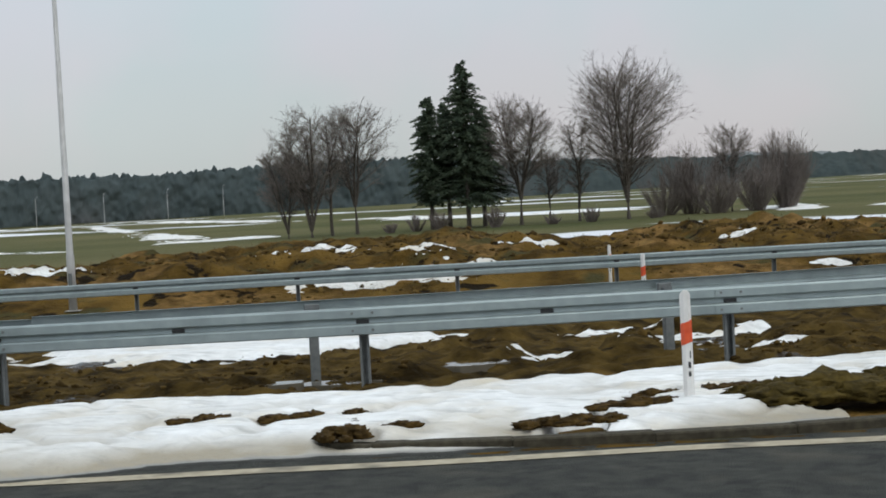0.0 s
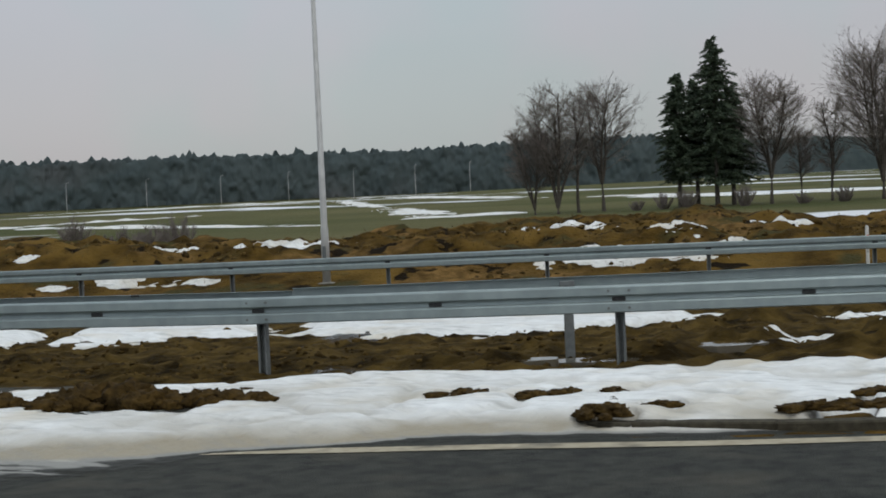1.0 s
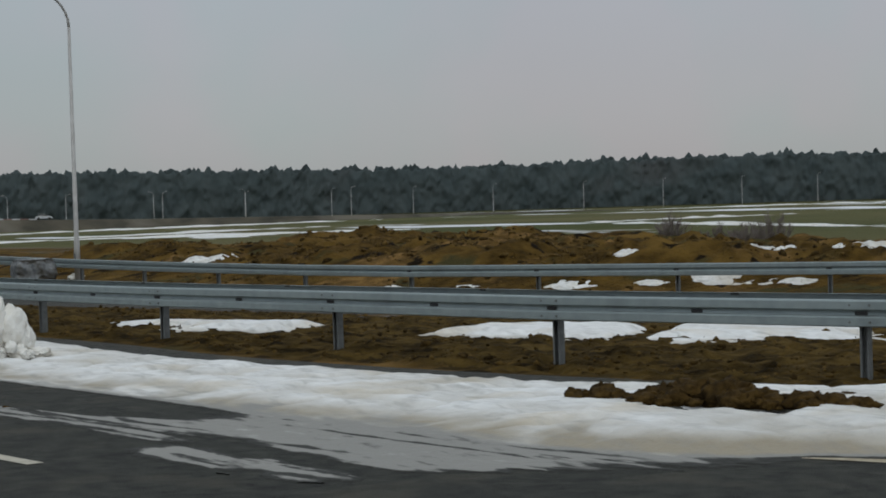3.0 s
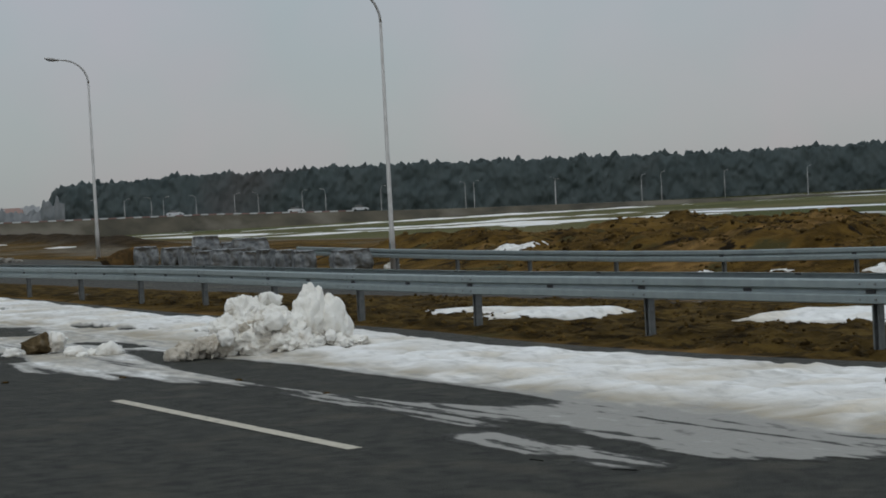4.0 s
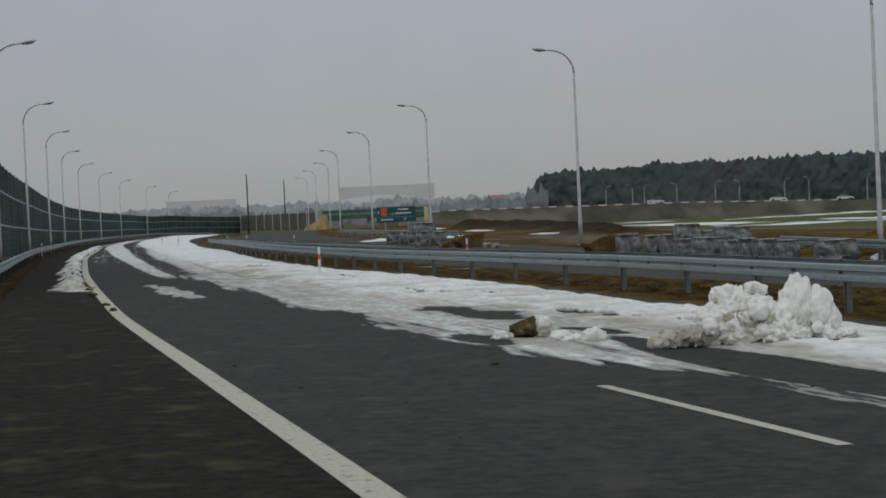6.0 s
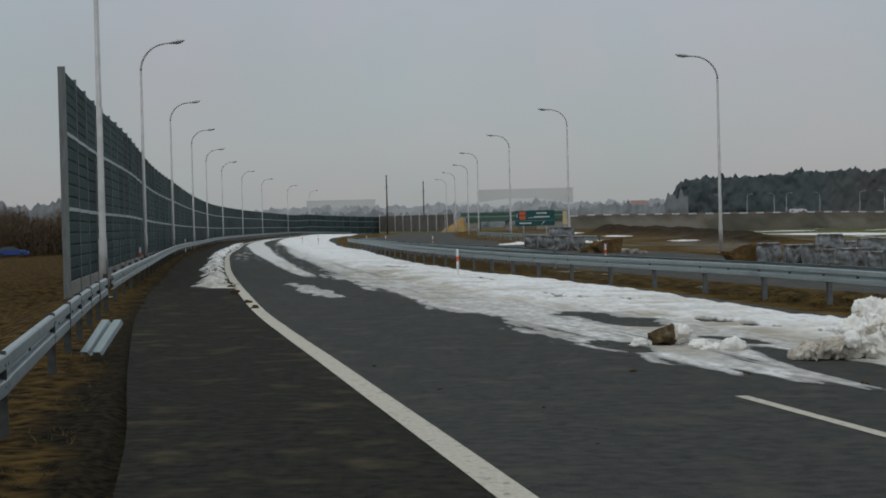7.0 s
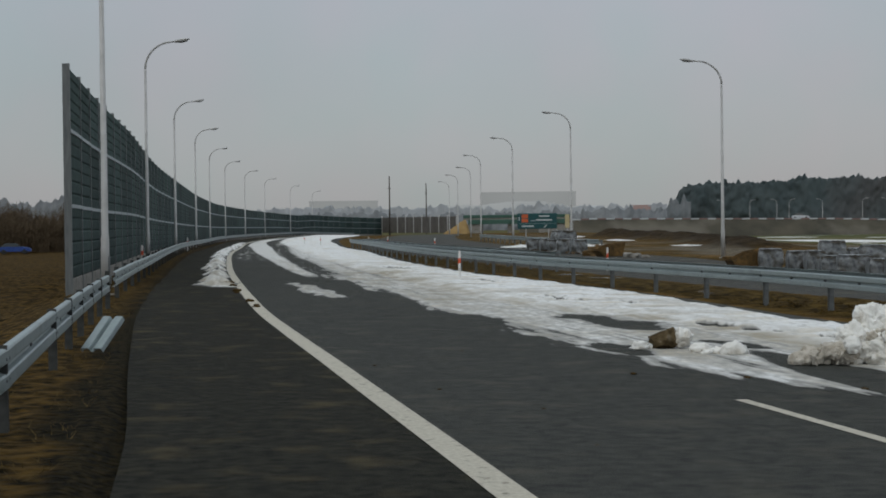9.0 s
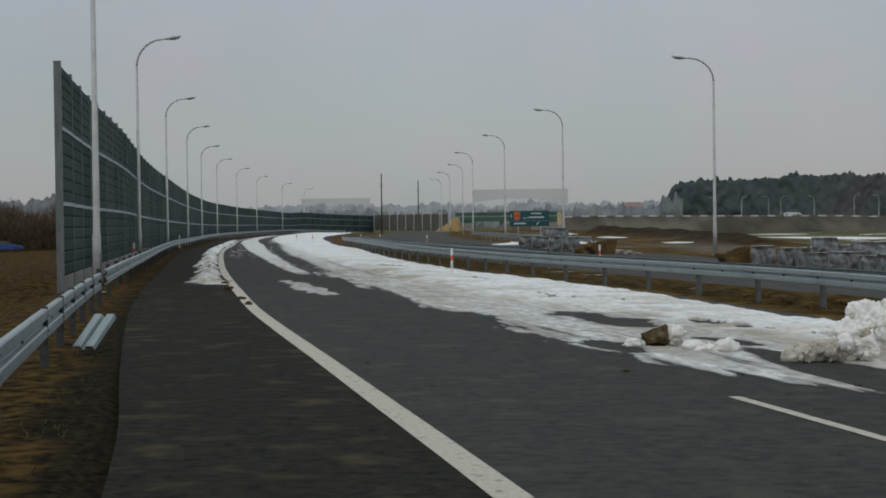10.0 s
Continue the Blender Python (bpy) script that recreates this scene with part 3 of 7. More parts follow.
def guard_rail(points, side, label, near=60.0, top=0.75, sink=0.12, double_bolts=True, tall=1.0, rear=0.0, skip=0, shift=0.0, gap=0.085, post_mesh_=None):
    """Beams between posts at the given plan points, posts with spacers, bolts on the near stretch."""
    x0, y0 = points[0]
    root = thing("guard_rail", label, "guard rail", (x0, y0, float(ground_z(x0, y0))), group="guard rails")
    base = Vector(root.location)
    zs = [float(ground_z(x, y)) for x, y in points]
    for i in range(len(points) - 1):
        (xa, ya), (xb, yb) = points[i], points[i + 1]
        d = Vector((xb - xa, yb - ya, 0))
        e = d.normalized() * 0.16
        seg = []
        for f in (0, 0.5, 1):
            p = Vector((xa, ya, zs[i] + top - 0.155 * tall)).lerp(Vector((xb, yb, zs[i + 1] + top - 0.155 * tall)), f)
            if f == 1 and i < len(points) - 2:
                p += e
            seg.append(p - base)
        me = beam_mesh(seg, side, shift + (0.004 if i % 2 else 0.0), tall)
        link("beam", me, STEEL, root)
        if rear and 11.0 < ya < 128:
            n = Vector((d.y, -d.x, 0)).normalized() * side
            me = beam_mesh([p - n * rear + Vector((0, 0, 0.0)) for p in seg], -side, 0.004 if i % 2 else 0.0, tall)
            link("beam", me, STEEL, root, "beam on the far side of the posts")
            arm = bmesh.new()
            box(arm, (rear, 0.07, 0.12), Matrix.Translation(seg[0] - n * rear / 2 + Vector((0, 0, -0.03))) @ Matrix.Rotation(math.atan2(n.y, n.x), 4, 'Z'), 0.006)
            part("spacer_arm", arm, POST_STEEL, root)
            if math.hypot(xa, ya) < 40:
                o = link("washer_plate", PLATE, None, root)
                o.matrix_basis = Matrix.Translation(seg[1] - n * (rear - 0.01) + Vector((0, 0, 0.125))) @ Matrix.Rotation(math.atan2(n.y, n.x), 4, 'Z') @ Matrix.Diagonal((1, 0.8, 0.5, 1))
    for i, (x, y) in enumerate(points):
        if i < skip:
            continue
        a, b = points[max(i - 1, 0)], points[min(i + 1, len(points) - 1)]
        ang = math.atan2(b[1] - a[1], b[0] - a[0])
        n = Vector((math.sin(ang), -math.cos(ang), 0)) * side
        turn = math.atan2(n.y, n.x)
        o = link("post", post_mesh_ or POST, None, root)
        lean = 0.02 * (random.random() - 0.5)
        o.matrix_basis = Matrix.Translation(Vector((x, y, zs[i] - sink - max(0.0, 0.72 - top))) - base - n * gap) @ Matrix.Rotation(turn, 4, 'Z') @ Matrix.Rotation(lean, 4, 'Y')
        o = link("spacer", SPACER, None, root)
        o.matrix_basis = Matrix.Translation(Vector((x, y, zs[i] + top - 0.155 * tall)) - base - n * (0.022 - shift)) @ Matrix.Rotation(turn, 4, 'Z')
        if math.hypot(x, y) < near:
            along_rail = Vector((math.cos(ang), math.sin(ang), 0))
            spots = [(0, 0.0, True)]
            spots += [(s, v, False) for s in (-0.1, 0.1) for v in (-0.085, 0.085)] if double_bolts else []
            for s, v, plate in spots:
                o = link("washer_plate" if plate else "bolt", PLATE if plate else BOLT, None, root)
                out = shift + (0.034 if plate else 0.088)
                o.matrix_basis = Matrix.Translation(Vector((x, y, zs[i] + top - 0.155 * tall + v)) - base + n * out + along_rail * s) @ Matrix.Rotation(turn, 4, 'Z')
            if i < len(points) - 1 and math.hypot(x, y) < 40:
                q = Vector((x, y, zs[i])).lerp(Vector((*points[i + 1], zs[i + 1])), 0.5)
                o = link("washer_plate", PLATE, None, root)
                o.matrix_basis = Matrix.Translation(q + Vector((0, 0, top - 0.155 * tall)) - base + n * (0.034 + shift)) @ Matrix.Rotation(turn, 4, 'Z')
    return root


def nose_points():
    pts = along(rail_right, -1.0, 5.8, 3.62)[:-1] + along(rail_right, 5.8, 22.5, 3.6)[:-1] + along(rail_right, 22.5, 137.0, 3.62)
    x, y = pts[-1]
    pts += [(x - 0.3, y + 2.2), (x + 0.7, y + 3.6), (x + 2.0, y + 2.4)]
    back = along(lambda v: road2_left(v) - 0.5, 66, 136, 4.0)[::-1]
    return pts + back


guard_rail(nose_points(), -1, "galvanised double-sided steel guard rail on posts beside muddy verge", top=0.775, tall=0.88, rear=0.85)
guard_rail([(12.72, 12.25), (14.55, 10.0), (17.13, 7.07), (20.1, 4.6), (23.2, 2.3), (26.4, -0.2)], -1, "galvanised guard rail branching off behind another", near=0, top=0.83, tall=0.88, skip=1)
guard_rail(along(rail_far, -4, 62, 3.8), -1, "galvanised guard rail along the second carriageway", near=48, top=0.80, double_bolts=False)
guard_rail(along(shifted(rail_far, -0.6), 106, 175, 4.0), -1, "low galvanised guard rail with snow behind it", near=0)
guard_rail([(float(rail_left(v)), v) for v in (1.5, 4.4, 7.4, 10.3, 13.2, 19.0, 21.9, 24.8, 27.7, 30.6, 33.6)], 1, "galvanised guard rail beside the sandy shoulder verge", top=0.67, tall=1.1, shift=-0.07, gap=0.03, post_mesh_=SHADED_POST)
guard_rail(along(rail_left, 34.6, 384, 4.0), 1, "long galvanised guard rail following the noise barrier", top=0.71, post_mesh_=SHADED_POST)


# ---- street lamps ----
def make_lamp(height=10.0, reach=1.35):
    root = thing("street_lamp", "tall galvanised street lamp with a curved arm", "street lamp", group="street lamps")
    part("base_plate", (lambda bm: (box(bm, (0.36, 0.36, 0.03), Matrix.Translation((0, 0, 0.015)), 0.008), bm)[1])(bmesh.new()), CONCRETE, root)
    part("pole", tube([(0, 0, 0), (0, 0, 1.4), (0, 0, 1.45), (0, 0, height - 1.3)], [0.105, 0.10, 0.085, 0.052], 12), POLE, root)
    arm = [(reach * (1 - math.cos(a)) * 0.92, 0, height - 1.3 + 1.15 * math.sin(a)) for a in (radians(9 * k) for k in range(0, 11))]
    arm = [(x, y, z) for x, y, z in arm] + [(reach + 0.1, 0, height - 0.12)]
    part("arm", tube(arm, [0.05 - 0.0012 * k for k in range(len(arm))], 8), POLE, root)
    bm = bmesh.new()
    bmesh.ops.create_uvsphere(bm, u_segments=14, v_segments=8, radius=1, matrix=Matrix.Translation((reach + 0.38, 0, height - 0.10)) @ Matrix.Rotation(radians(-8), 4, 'Y') @ Matrix.Diagonal((0.40, 0.15, 0.075, 1)))
    for f in bm.faces:
        f.smooth = True
    head = part("lamp_head", bm, POLE, root, "grey lamp head")
    bm = bmesh.new()
    bmesh.ops.create_uvsphere(bm, u_segments=12, v_segments=6, radius=1, matrix=Matrix.Translation((reach + 0.45, 0, height - 0.14)) @ Matrix.Rotation(radians(-8), 4, 'Y') @ Matrix.Diagonal((0.24, 0.11, 0.06, 1)))
    part("lens", bm, GLASS_LENS, head)
    bm = bmesh.new()
    box(bm, (0.012, 0.10, 0.42), Matrix.Translation((0.1, 0, 0.75)), 0.004)
    part("hatch", bm, POST_STEEL, root)
    return root


GLASS_LENS = material("lamp_lens", (0.30, 0.31, 0.32), (0.40, 0.41, 0.42), 5, 0.2)
lamp = make_lamp()


def polar(r, a):
    return r * math.sin(radians(a)), r * math.cos(radians(a))


LEFT_LAMPS = [(41.3, -12.6), (75, -11.18), (110, -10.24), (140.6, -9.55), (175, -9.08), (209, -8.56), (244, -7.89), (284, -7.22), (330, -6.35), (368, -5.6)]
RIGHT_LAMPS = [(42.6, 47.05, 205), (58.6, 18.39, 195), (84.5, 8.42, 185), (122, 3.29, 180), (157, 1.29, 180), (195, 0.19, 178), (235, -0.16, 175), (270, -0.6, 175), (310, -0.9, 175)]
first = True
for r, a in LEFT_LAMPS:
    x, y = polar(r, a)
    m = pose(x, y, float(ground_z(x, y)), rz=-12)
    if first:
        lamp.matrix_basis, first = m, False
    else:
        copy_thing(lamp, m)
for r, a, turn in RIGHT_LAMPS:
    x, y = polar(r, a)
    copy_thing(lamp, pose(x, y, float(ground_z(x, y)), rz=turn))
# two rows along the far road in front of the wood
for k, a in enumerate((24.0, 26.95, 29.75, 32.5, 35.6, 38.3, 40.95, 43.45, 45.75, 47.98, 50.1, 51.98)):
    x, y = polar(585 - 3 * k, a)
    copy_thing(lamp, pose(x, y, float(ground_z(x, y)), rz=20))
for k, a in enumerate((27.6, 24.0, 21.2, 20.9, 18.0, 16.1, 15.3, 13.8, 13.0, 11.7, 10.6, 10.2, 9.3, 8.4)):
    x, y = polar(515 - 5 * (k % 3), a + 0.02)
    copy_thing(lamp, pose(x, y, float(ground_z(x, y)), rz=200 if k % 2 else 20))


# ---- noise barrier ----
barrier_line = curve_x([(-11.3, 46), (-12.9, 56), (-15.6, 74), (-20.8, 108), (-24.7, 138.6), (-29, 173), (-32.5, 207), (-35, 242), (-36.9, 282), (-37.4, 330), (-35.5, 356), (-31, 380), (-22.8, 402)])


def barrier_mesh(size, bevel):
    bm = bmesh.new()
    box(bm, size, Matrix.Translation((0, 0, size[2] / 2)), bevel)
    me = bpy.data.meshes.new("panel")
    bm.to_mesh(me)
    bm.free()
    return me


def louvre_mesh(length, height, depth=0.11, count=6):
    """A panel whose front is folded into shallow horizontal ribs, as one closed skin."""
    outline = [(depth / 2, 0), (depth / 2, height)]
    for k in range(count, 0, -1):
        z1, z0 = height * k / count, height * (k - 1) / count
        outline += [(-depth / 2 + 0.015, z1 - 0.004), (-depth / 2 - 0.02, z1 - 0.05), (-depth / 2 - 0.02, z0 + 0.05), (-depth / 2 + 0.015, z0 + 0.004)]
    bm = bmesh.new()
    ends = [[bm.verts.new((x, y, z)) for y, z in outline] for x in (-length / 2, length / 2)]
    n = len(outline)
    for k in range(n):
        bm.faces.new((ends[0][k], ends[0][(k + 1) % n], ends[1][(k + 1) % n], ends[1][k]))
    bm.faces.new(ends[0][::-1])
    bm.faces.new(ends[1])
    bmesh.ops.recalc_face_normals(bm, faces=bm.faces)
    me = bpy.data.meshes.new("panel")
    bm.to_mesh(me)
    bm.free()
    me.materials.append(PANEL)
    return me


def noise_barrier():
    pts = along(barrier_line, 46, 402, 4.0)
    root = thing("noise_barrier", "tall dark green-grey noise barrier of panels between steel posts", "noise barrier", (*pts[0], float(ground_z(*pts[0]))))
    base = Vector(root.location)
    meshes = {}
    post = barrier_mesh((0.16, 0.20, 1.0), 0.0)
    post.materials.append(POST_STEEL)
    for i, (x, y) in enumerate(pts):
        z = float(ground_z(x, y))
        tall = float(np.interp(y, [46, 80, 140, 210, 320, 402], [6.35, 6.3, 5.6, 4.9, 4.5, 4.3]))
        a, b = pts[max(i - 1, 0)], pts[min(i + 1, len(pts) - 1)]
        ang = math.atan2(b[1] - a[1], b[0] - a[0])
        o = link("post", post, None, root)
        o.matrix_basis = Matrix.Translation(Vector((x, y, z - 0.3)) - base) @ Matrix.Rotation(ang, 4, 'Z') @ Matrix.Diagonal((1, 1, tall + 0.38, 1))
        if i == len(pts) - 1:
            continue
        nx, ny = pts[i + 1]
        length = math.hypot(nx - x, ny - y) - 0.1
        mid = Vector(((x + nx) / 2, (y + ny) / 2, z))
        turn = Matrix.Rotation(math.atan2(ny - y, nx - x), 4, 'Z')
        low = 0.45
        rows = [(low, (tall - low) * 0.345), (low + (tall - low) * 0.345, (tall - low) * 0.355), (low + (tall - low) * 0.70, (tall - low) * 0.30)]
        key = ("plinth", round(length, 1))
        if key not in meshes:
            meshes[key] = barrier_mesh((length, 0.16, low + 0.3), 0.015)
            meshes[key].materials.append(CONCRETE)
        o = link("plinth", meshes[key], None, root)
        o.matrix_basis = Matrix.Translation(mid + Vector((0, 0, -0.3)) - base) @ turn
        for k, (z0, h) in enumerate(rows):
            key = (round(length, 1), round(h, 2))
            if key not in meshes:
                meshes[key] = louvre_mesh(length, h)
            o = link("panel", meshes[key], None, root)
            o.matrix_basis = Matrix.Translation(mid + Vector((0, 0, z0)) - base) @ turn
            if k:
                key = ("trim", round(length, 1))
                if key not in meshes:
                    meshes[key] = barrier_mesh((length, 0.05, 0.10), 0.0)
                    meshes[key].materials.append(PANEL_TRIM)
                o = link("trim", meshes[key], None, root)
                o.matrix_basis = Matrix.Translation(mid + Vector((0, 0, z0 - 0.05)) - base) @ turn @ Matrix.Translation((0, -0.09, 0))
    return root


noise_barrier()


# ---- delineator posts ----
def delineator(x, y, turn, lean=0.0, height=0.96, first=None):
    z = float(terrain(x, y))
    if first is not None:
        return copy_thing(first, pose(x, y, z - 0.03, lean, 0, turn))
    root = thing("delineator_post", "white plastic roadside delineator post with a red reflector band", "road post", group="delineator posts")
    bm = bmesh.new()
    box(bm, (0.082, 0.075, height), Matrix.Translation((0, 0, height / 2)), 0.025)
    top = [v for v in bm.verts if v.co.z > height - 0.03]
    for v in top:
        v.co.z += -0.05 * (v.co.y / 0.04)
    part("body", bm, WHITE, root)
    bm = bmesh.new()
    box(bm, (0.086, 0.079, 0.21), Matrix.Translation((0, 0, height - 0.31)), 0.024)
    for v in bm.verts:
        v.co.z += 0.35 * v.co.x
    part("reflector", bm, RED, root, "red reflector band")
    bm = bmesh.new()
    box(bm, (0.008, 0.002, 0.06), Matrix.Translation((0.018, -0.039, 0.48)))
    box(bm, (0.020, 0.002, 0.05), Matrix.Translation((0.01, -0.039, 0.40)))
    box(bm, (0.020, 0.002, 0.04), Matrix.Translation((0.01, -0.039, 0.33)))
    part("marking", bm, BLACK, root, "small black illegible marks")
    root.matrix_basis = pose(x, y, z - 0.03, lean, 0, turn)
    return root


d0 = delineator(12.16, 4.77, -62)
for x, y, turn in ((28.0, 12.1, -70), (38.3, 17.55, -70), (-0.54, 54.9, 0), (5.35, 67.8, 0), (-13.8, 68.6, 0), (-21.0, 121, 0), (-9.1, 141.5, 0), (-7.4, 140, 0), (-2.9, 118, 0), (-14, 150, 0), (-17, 165, 0)):
    delineator(x, y, turn, first=d0)


# ---- snow ----
def sheet(name, rows_y, left, right, cols, thickness, label, category="snow", kind="stuff", lift=0.0, base=None, mat=None):
    """A snow cover that dips under the ground where it has melted."""
    ys = np.asarray(rows_y)
    f = np.linspace(0, 1, cols)
    X = left(ys)[:, None] * (1 - f) + right(ys)[:, None] * f
    Y = np.repeat(ys[:, None], cols, 1)
    T, dirt, *thin = thickness(X, Y)
    thin = thin[0] if thin else 0 * T
    Z = (base or ground_z)(X, Y) + np.clip(T, -0.04, 1) + lift
    keep = (T > -0.015).reshape(-1)
    faces = grid_faces(len(ys), cols)
    faces = faces[keep[faces].any(1)]
    verts = np.stack([X, Y, Z], -1).reshape(-1, 3)
    used = np.unique(faces)
    index = np.zeros(len(verts), int)
    index[used] = np.arange(len(used))
    ob = new(name, from_arrays(name, verts[used], index[faces], mat or SNOW, True, {"dirt": np.clip(dirt, 0, 1).reshape(-1)[used], "thin": np.clip(thin, 0, 1).reshape(-1)[used]}))
    return tagged(ob, label, category, kind=kind)


def rows_from(y0, y1, a, b):
    out = [y0]
    while out[-1] < y1:
        out.append(out[-1] + a + b * out[-1])
    return np.array(out)


BARE = [(1.95, 31.6, 2.75, 27.2, 0.36), (1.75, 23.6, 2.15, 21.5, 0.20), (1.2, 38.6, 2.8, 36.4, 0.12), (3.2, 36.2, 3.5, 35.2, 0.10), (0.1, 53.8, 0.6, 50.0, 0.14), (-3.8, 70.6, -2.6, 66.5, 0.30),
        (3.9, 28.9, 4.3, 27.6, 0.14), (5.5, 32.2, 5.9, 30.9, 0.10), (4.4, 27.2, 4.7, 26.0, 0.1), (1.7, 40.2, 2.0, 37.8, 0.10), (5.2, 25.0, 5.6, 23.6, 0.1), (3.4, 24.4, 3.9, 22.9, 0.16)]
HOLES = [(10.45, 8.2, 0.30, 0.11), (10.65, 7.5, 0.26, 0.10), (9.85, 6.45, 0.17, 0.12), (11.0, 7.1, 0.2, 0.09), (11.75, 5.1, 0.34, 0.14), (10.75, 5.1, 0.36, 0.12), (10.4, 6.3, 0.16, 0.08),
         (8.8, 10.5, 0.40, 0.45), (12.85, 4.7, 0.30, 0.10), (12.5, 5.2, 0.26, 0.1), (12.75, 3.35, 0.75, 0.42), (13.4, 2.6, 0.8, 0.4)]
# distance of the slush's outer edge from the edge line, along the road
SLUSH_Y = [7.6, 9.5, 11.0, 12.0, 13, 14.5, 16.2, 17.5, 19.8, 22.7, 30, 34, 43, 57, 70, 110]
SLUSH_D = [6.6, 5.0, 4.8, 4.72, 4.66, 4.77, 4.8, 4.45, 3.74, 3.6, 3.95, 3.45, 3.5, 3.15, 3.3, 3.2]


def band(v, a, b, soft):
    return smooth(a - soft, a + soft, v) * (1 - smooth(b - soft, b + soft, v))


def road_snow(X, Y):
    """Depth of the snow, its grime, and how thin the slush is, in bands that follow the road."""
    xs, xu = snow_left(Y), snow_right(Y)
    d = X - line_left(Y)
    far = smooth(18, 40, Y)
    edge = (fbm(X * 1.1, Y * 1.1, 2, 51) - 0.5) * (0.7 + 0.3 * far) + (fbm(X * 3, Y * 2, 3, 52) - 0.5) * 0.22
    warp = (fbm(d * 0.7, Y * 0.16, 3, 60) - 0.5) * 0.8 + (fbm(d * 3.0, Y * 0.45, 3, 66) - 0.5) * 0.45
    streak = 0.5 * fbm((d + 0.4 * warp) * 3.0, Y * 0.22, 5, 61) + 0.5 * fbm((d + 0.4 * warp) * 9.0, Y * 0.55, 4, 62)
    # the white body
    tall = 0.125 - 0.055 * smooth(9.5, 12.5, Y) + 0.02 * smooth(18, 30, Y)
    soft = 0.85 + 0.25 * smooth(9.5, 12.0, Y)
    inner = X - xs + edge * (0.55 - 0.2 * far) + 0.6 * far * warp
    body = smooth(-0.06, soft, inner) * smooth(-0.05, 0.45, xu - X + edge * 0.6)
    lip = smooth(-0.02, 0.05, inner)
    crease = 1 - np.abs(2 * fbm(X * 0.9 + Y * 0.5, Y * 0.9 - X * 0.5, 3, 57) - 1)
    T = tall * body * (0.85 + 0.4 * fbm(X * 0.9, Y * 0.7, 3, 54)) + 0.016 * lip - 0.012
    T = T + ((fbm(X * 7, Y * 7, 3, 55) - 0.5) * 0.022 + (fbm(X * 2.4, Y * 1.8, 3, 56) - 0.5) * 0.036 - 0.034 * smooth(0.80, 1.0, crease)) * body
    # packed dirty slush between the bare lane and the white
    ys = np.clip(Y, 7.6, 110)
    out = np.interp(ys, SLUSH_Y, SLUSH_D)
    zone = smooth(-0.12, 0.22, d - out + 0.75 * warp + 0.9 * (fbm(d * 4.5, Y * 0.9, 4, 67) - 0.5)) * (1 - smooth(0.5, 1.2, X - xs)) * smooth(7.6, 9.0, Y)
    level = 0.45 - 0.13 * smooth(0.0, 1.0, d - out) - 0.05 * smooth(24, 32, Y)
    cover = zone * (0.30 + 0.62 * smooth(level - 0.12, level + 0.13, streak))
    # the bare wedge before the pile, narrow at both ends
    wedge_low = np.interp(Y, [12.6, 14, 16, 18.5, 20.5, 22.8], [5.9, 5.35, 5.05, 5.15, 5.5, 5.9])
    wedge_top = np.interp(Y, [12.6, 14, 16, 18.5, 20.5, 22.8], [6.1, 6.35, 6.42, 6.36, 6.2, 6.1])
    wedge = band(d + 0.35 * warp, wedge_low, wedge_top, 0.10) * smooth(12.6, 13.6, Y) * (1 - smooth(21.5, 23.0, Y))
    bare_strip = band(d + 0.4 * warp, 4.72 + 0.10 * (Y - 10.5), 5.05 + 0.12 * (Y - 10.5), 0.10) * band(Y, 9.4, 12.0, 0.4) * 0.8
    outer = band(d + 0.5 * warp + 0.5 * (fbm(d * 4.5, Y * 1.2, 3, 68) - 0.5), 4.22, 4.70, 0.10) * band(Y, 9.3, 11.7, 0.35) * smooth(0.36, 0.52, streak)
    cover = cover * (0.70 + 0.30 * smooth(12.5, 18, Y))
    cover = np.maximum(cover * (1 - np.maximum(wedge, bare_strip)), 0.62 * outer)
    T = T - 0.16 * wedge
    for x0, y0, x1, y1, w in BARE:
        f = np.clip(((X - x0) * (x1 - x0) + (Y - y0) * (y1 - y0)) / ((x1 - x0) ** 2 + (y1 - y0) ** 2), 0, 1)
        gap = np.hypot(X - x0 - f * (x1 - x0), Y - y0 - f * (y1 - y0)) / (w * (0.35 + 1.3 * np.sin(np.pi * (0.12 + 0.76 * f))))
        gap = 1 - smooth(0.45, 1.5, gap + 1.6 * (fbm(X * 3.5, Y * 1.2, 3, 64) - 0.5))
        cover = cover * (1 - 0.93 * gap)
        T = T - 0.11 * gap
    packed = smooth(0.0, 0.03, T)
    # long wheel tracks further on: a white band, dark ruts, a thin film by the line
    run = smooth(52, 60, Y) * (1 - smooth(230, 300, Y))
    left_edge = np.interp(Y, [50, 65, 97, 150, 190], [2.5, 2.3, 1.9, 0.5, 0.4])
    right_edge = np.interp(Y, [50, 62, 108, 190], [2.9, 3.05, 3.1, 1.9])
    white_band = band(d + 0.30 * warp, left_edge, right_edge, 0.16) * run
    film = band(d + 0.5 * warp, 0.35, left_edge, 0.3) * smooth(72, 90, Y) * (1 - smooth(200, 260, Y)) * smooth(0.36, 0.60, streak)
    rut = band(d + 0.30 * warp, 3.25, 4.0, 0.22) * smooth(54, 62, Y) * (1 - smooth(140, 190, Y)) + 0.7 * band(d + 0.3 * warp, 5.0, 5.5, 0.18) * band(Y, 54, 80, 4)
    cover = np.maximum(np.maximum(cover, 0.95 * white_band), 0.55 * film)
    cover = cover * (1 - 0.75 * np.clip(rut, 0, 1) * smooth(0.30, 0.52, streak))
    T = T - 0.12 * np.clip(rut, 0, 1) * smooth(0.32, 0.5, streak)
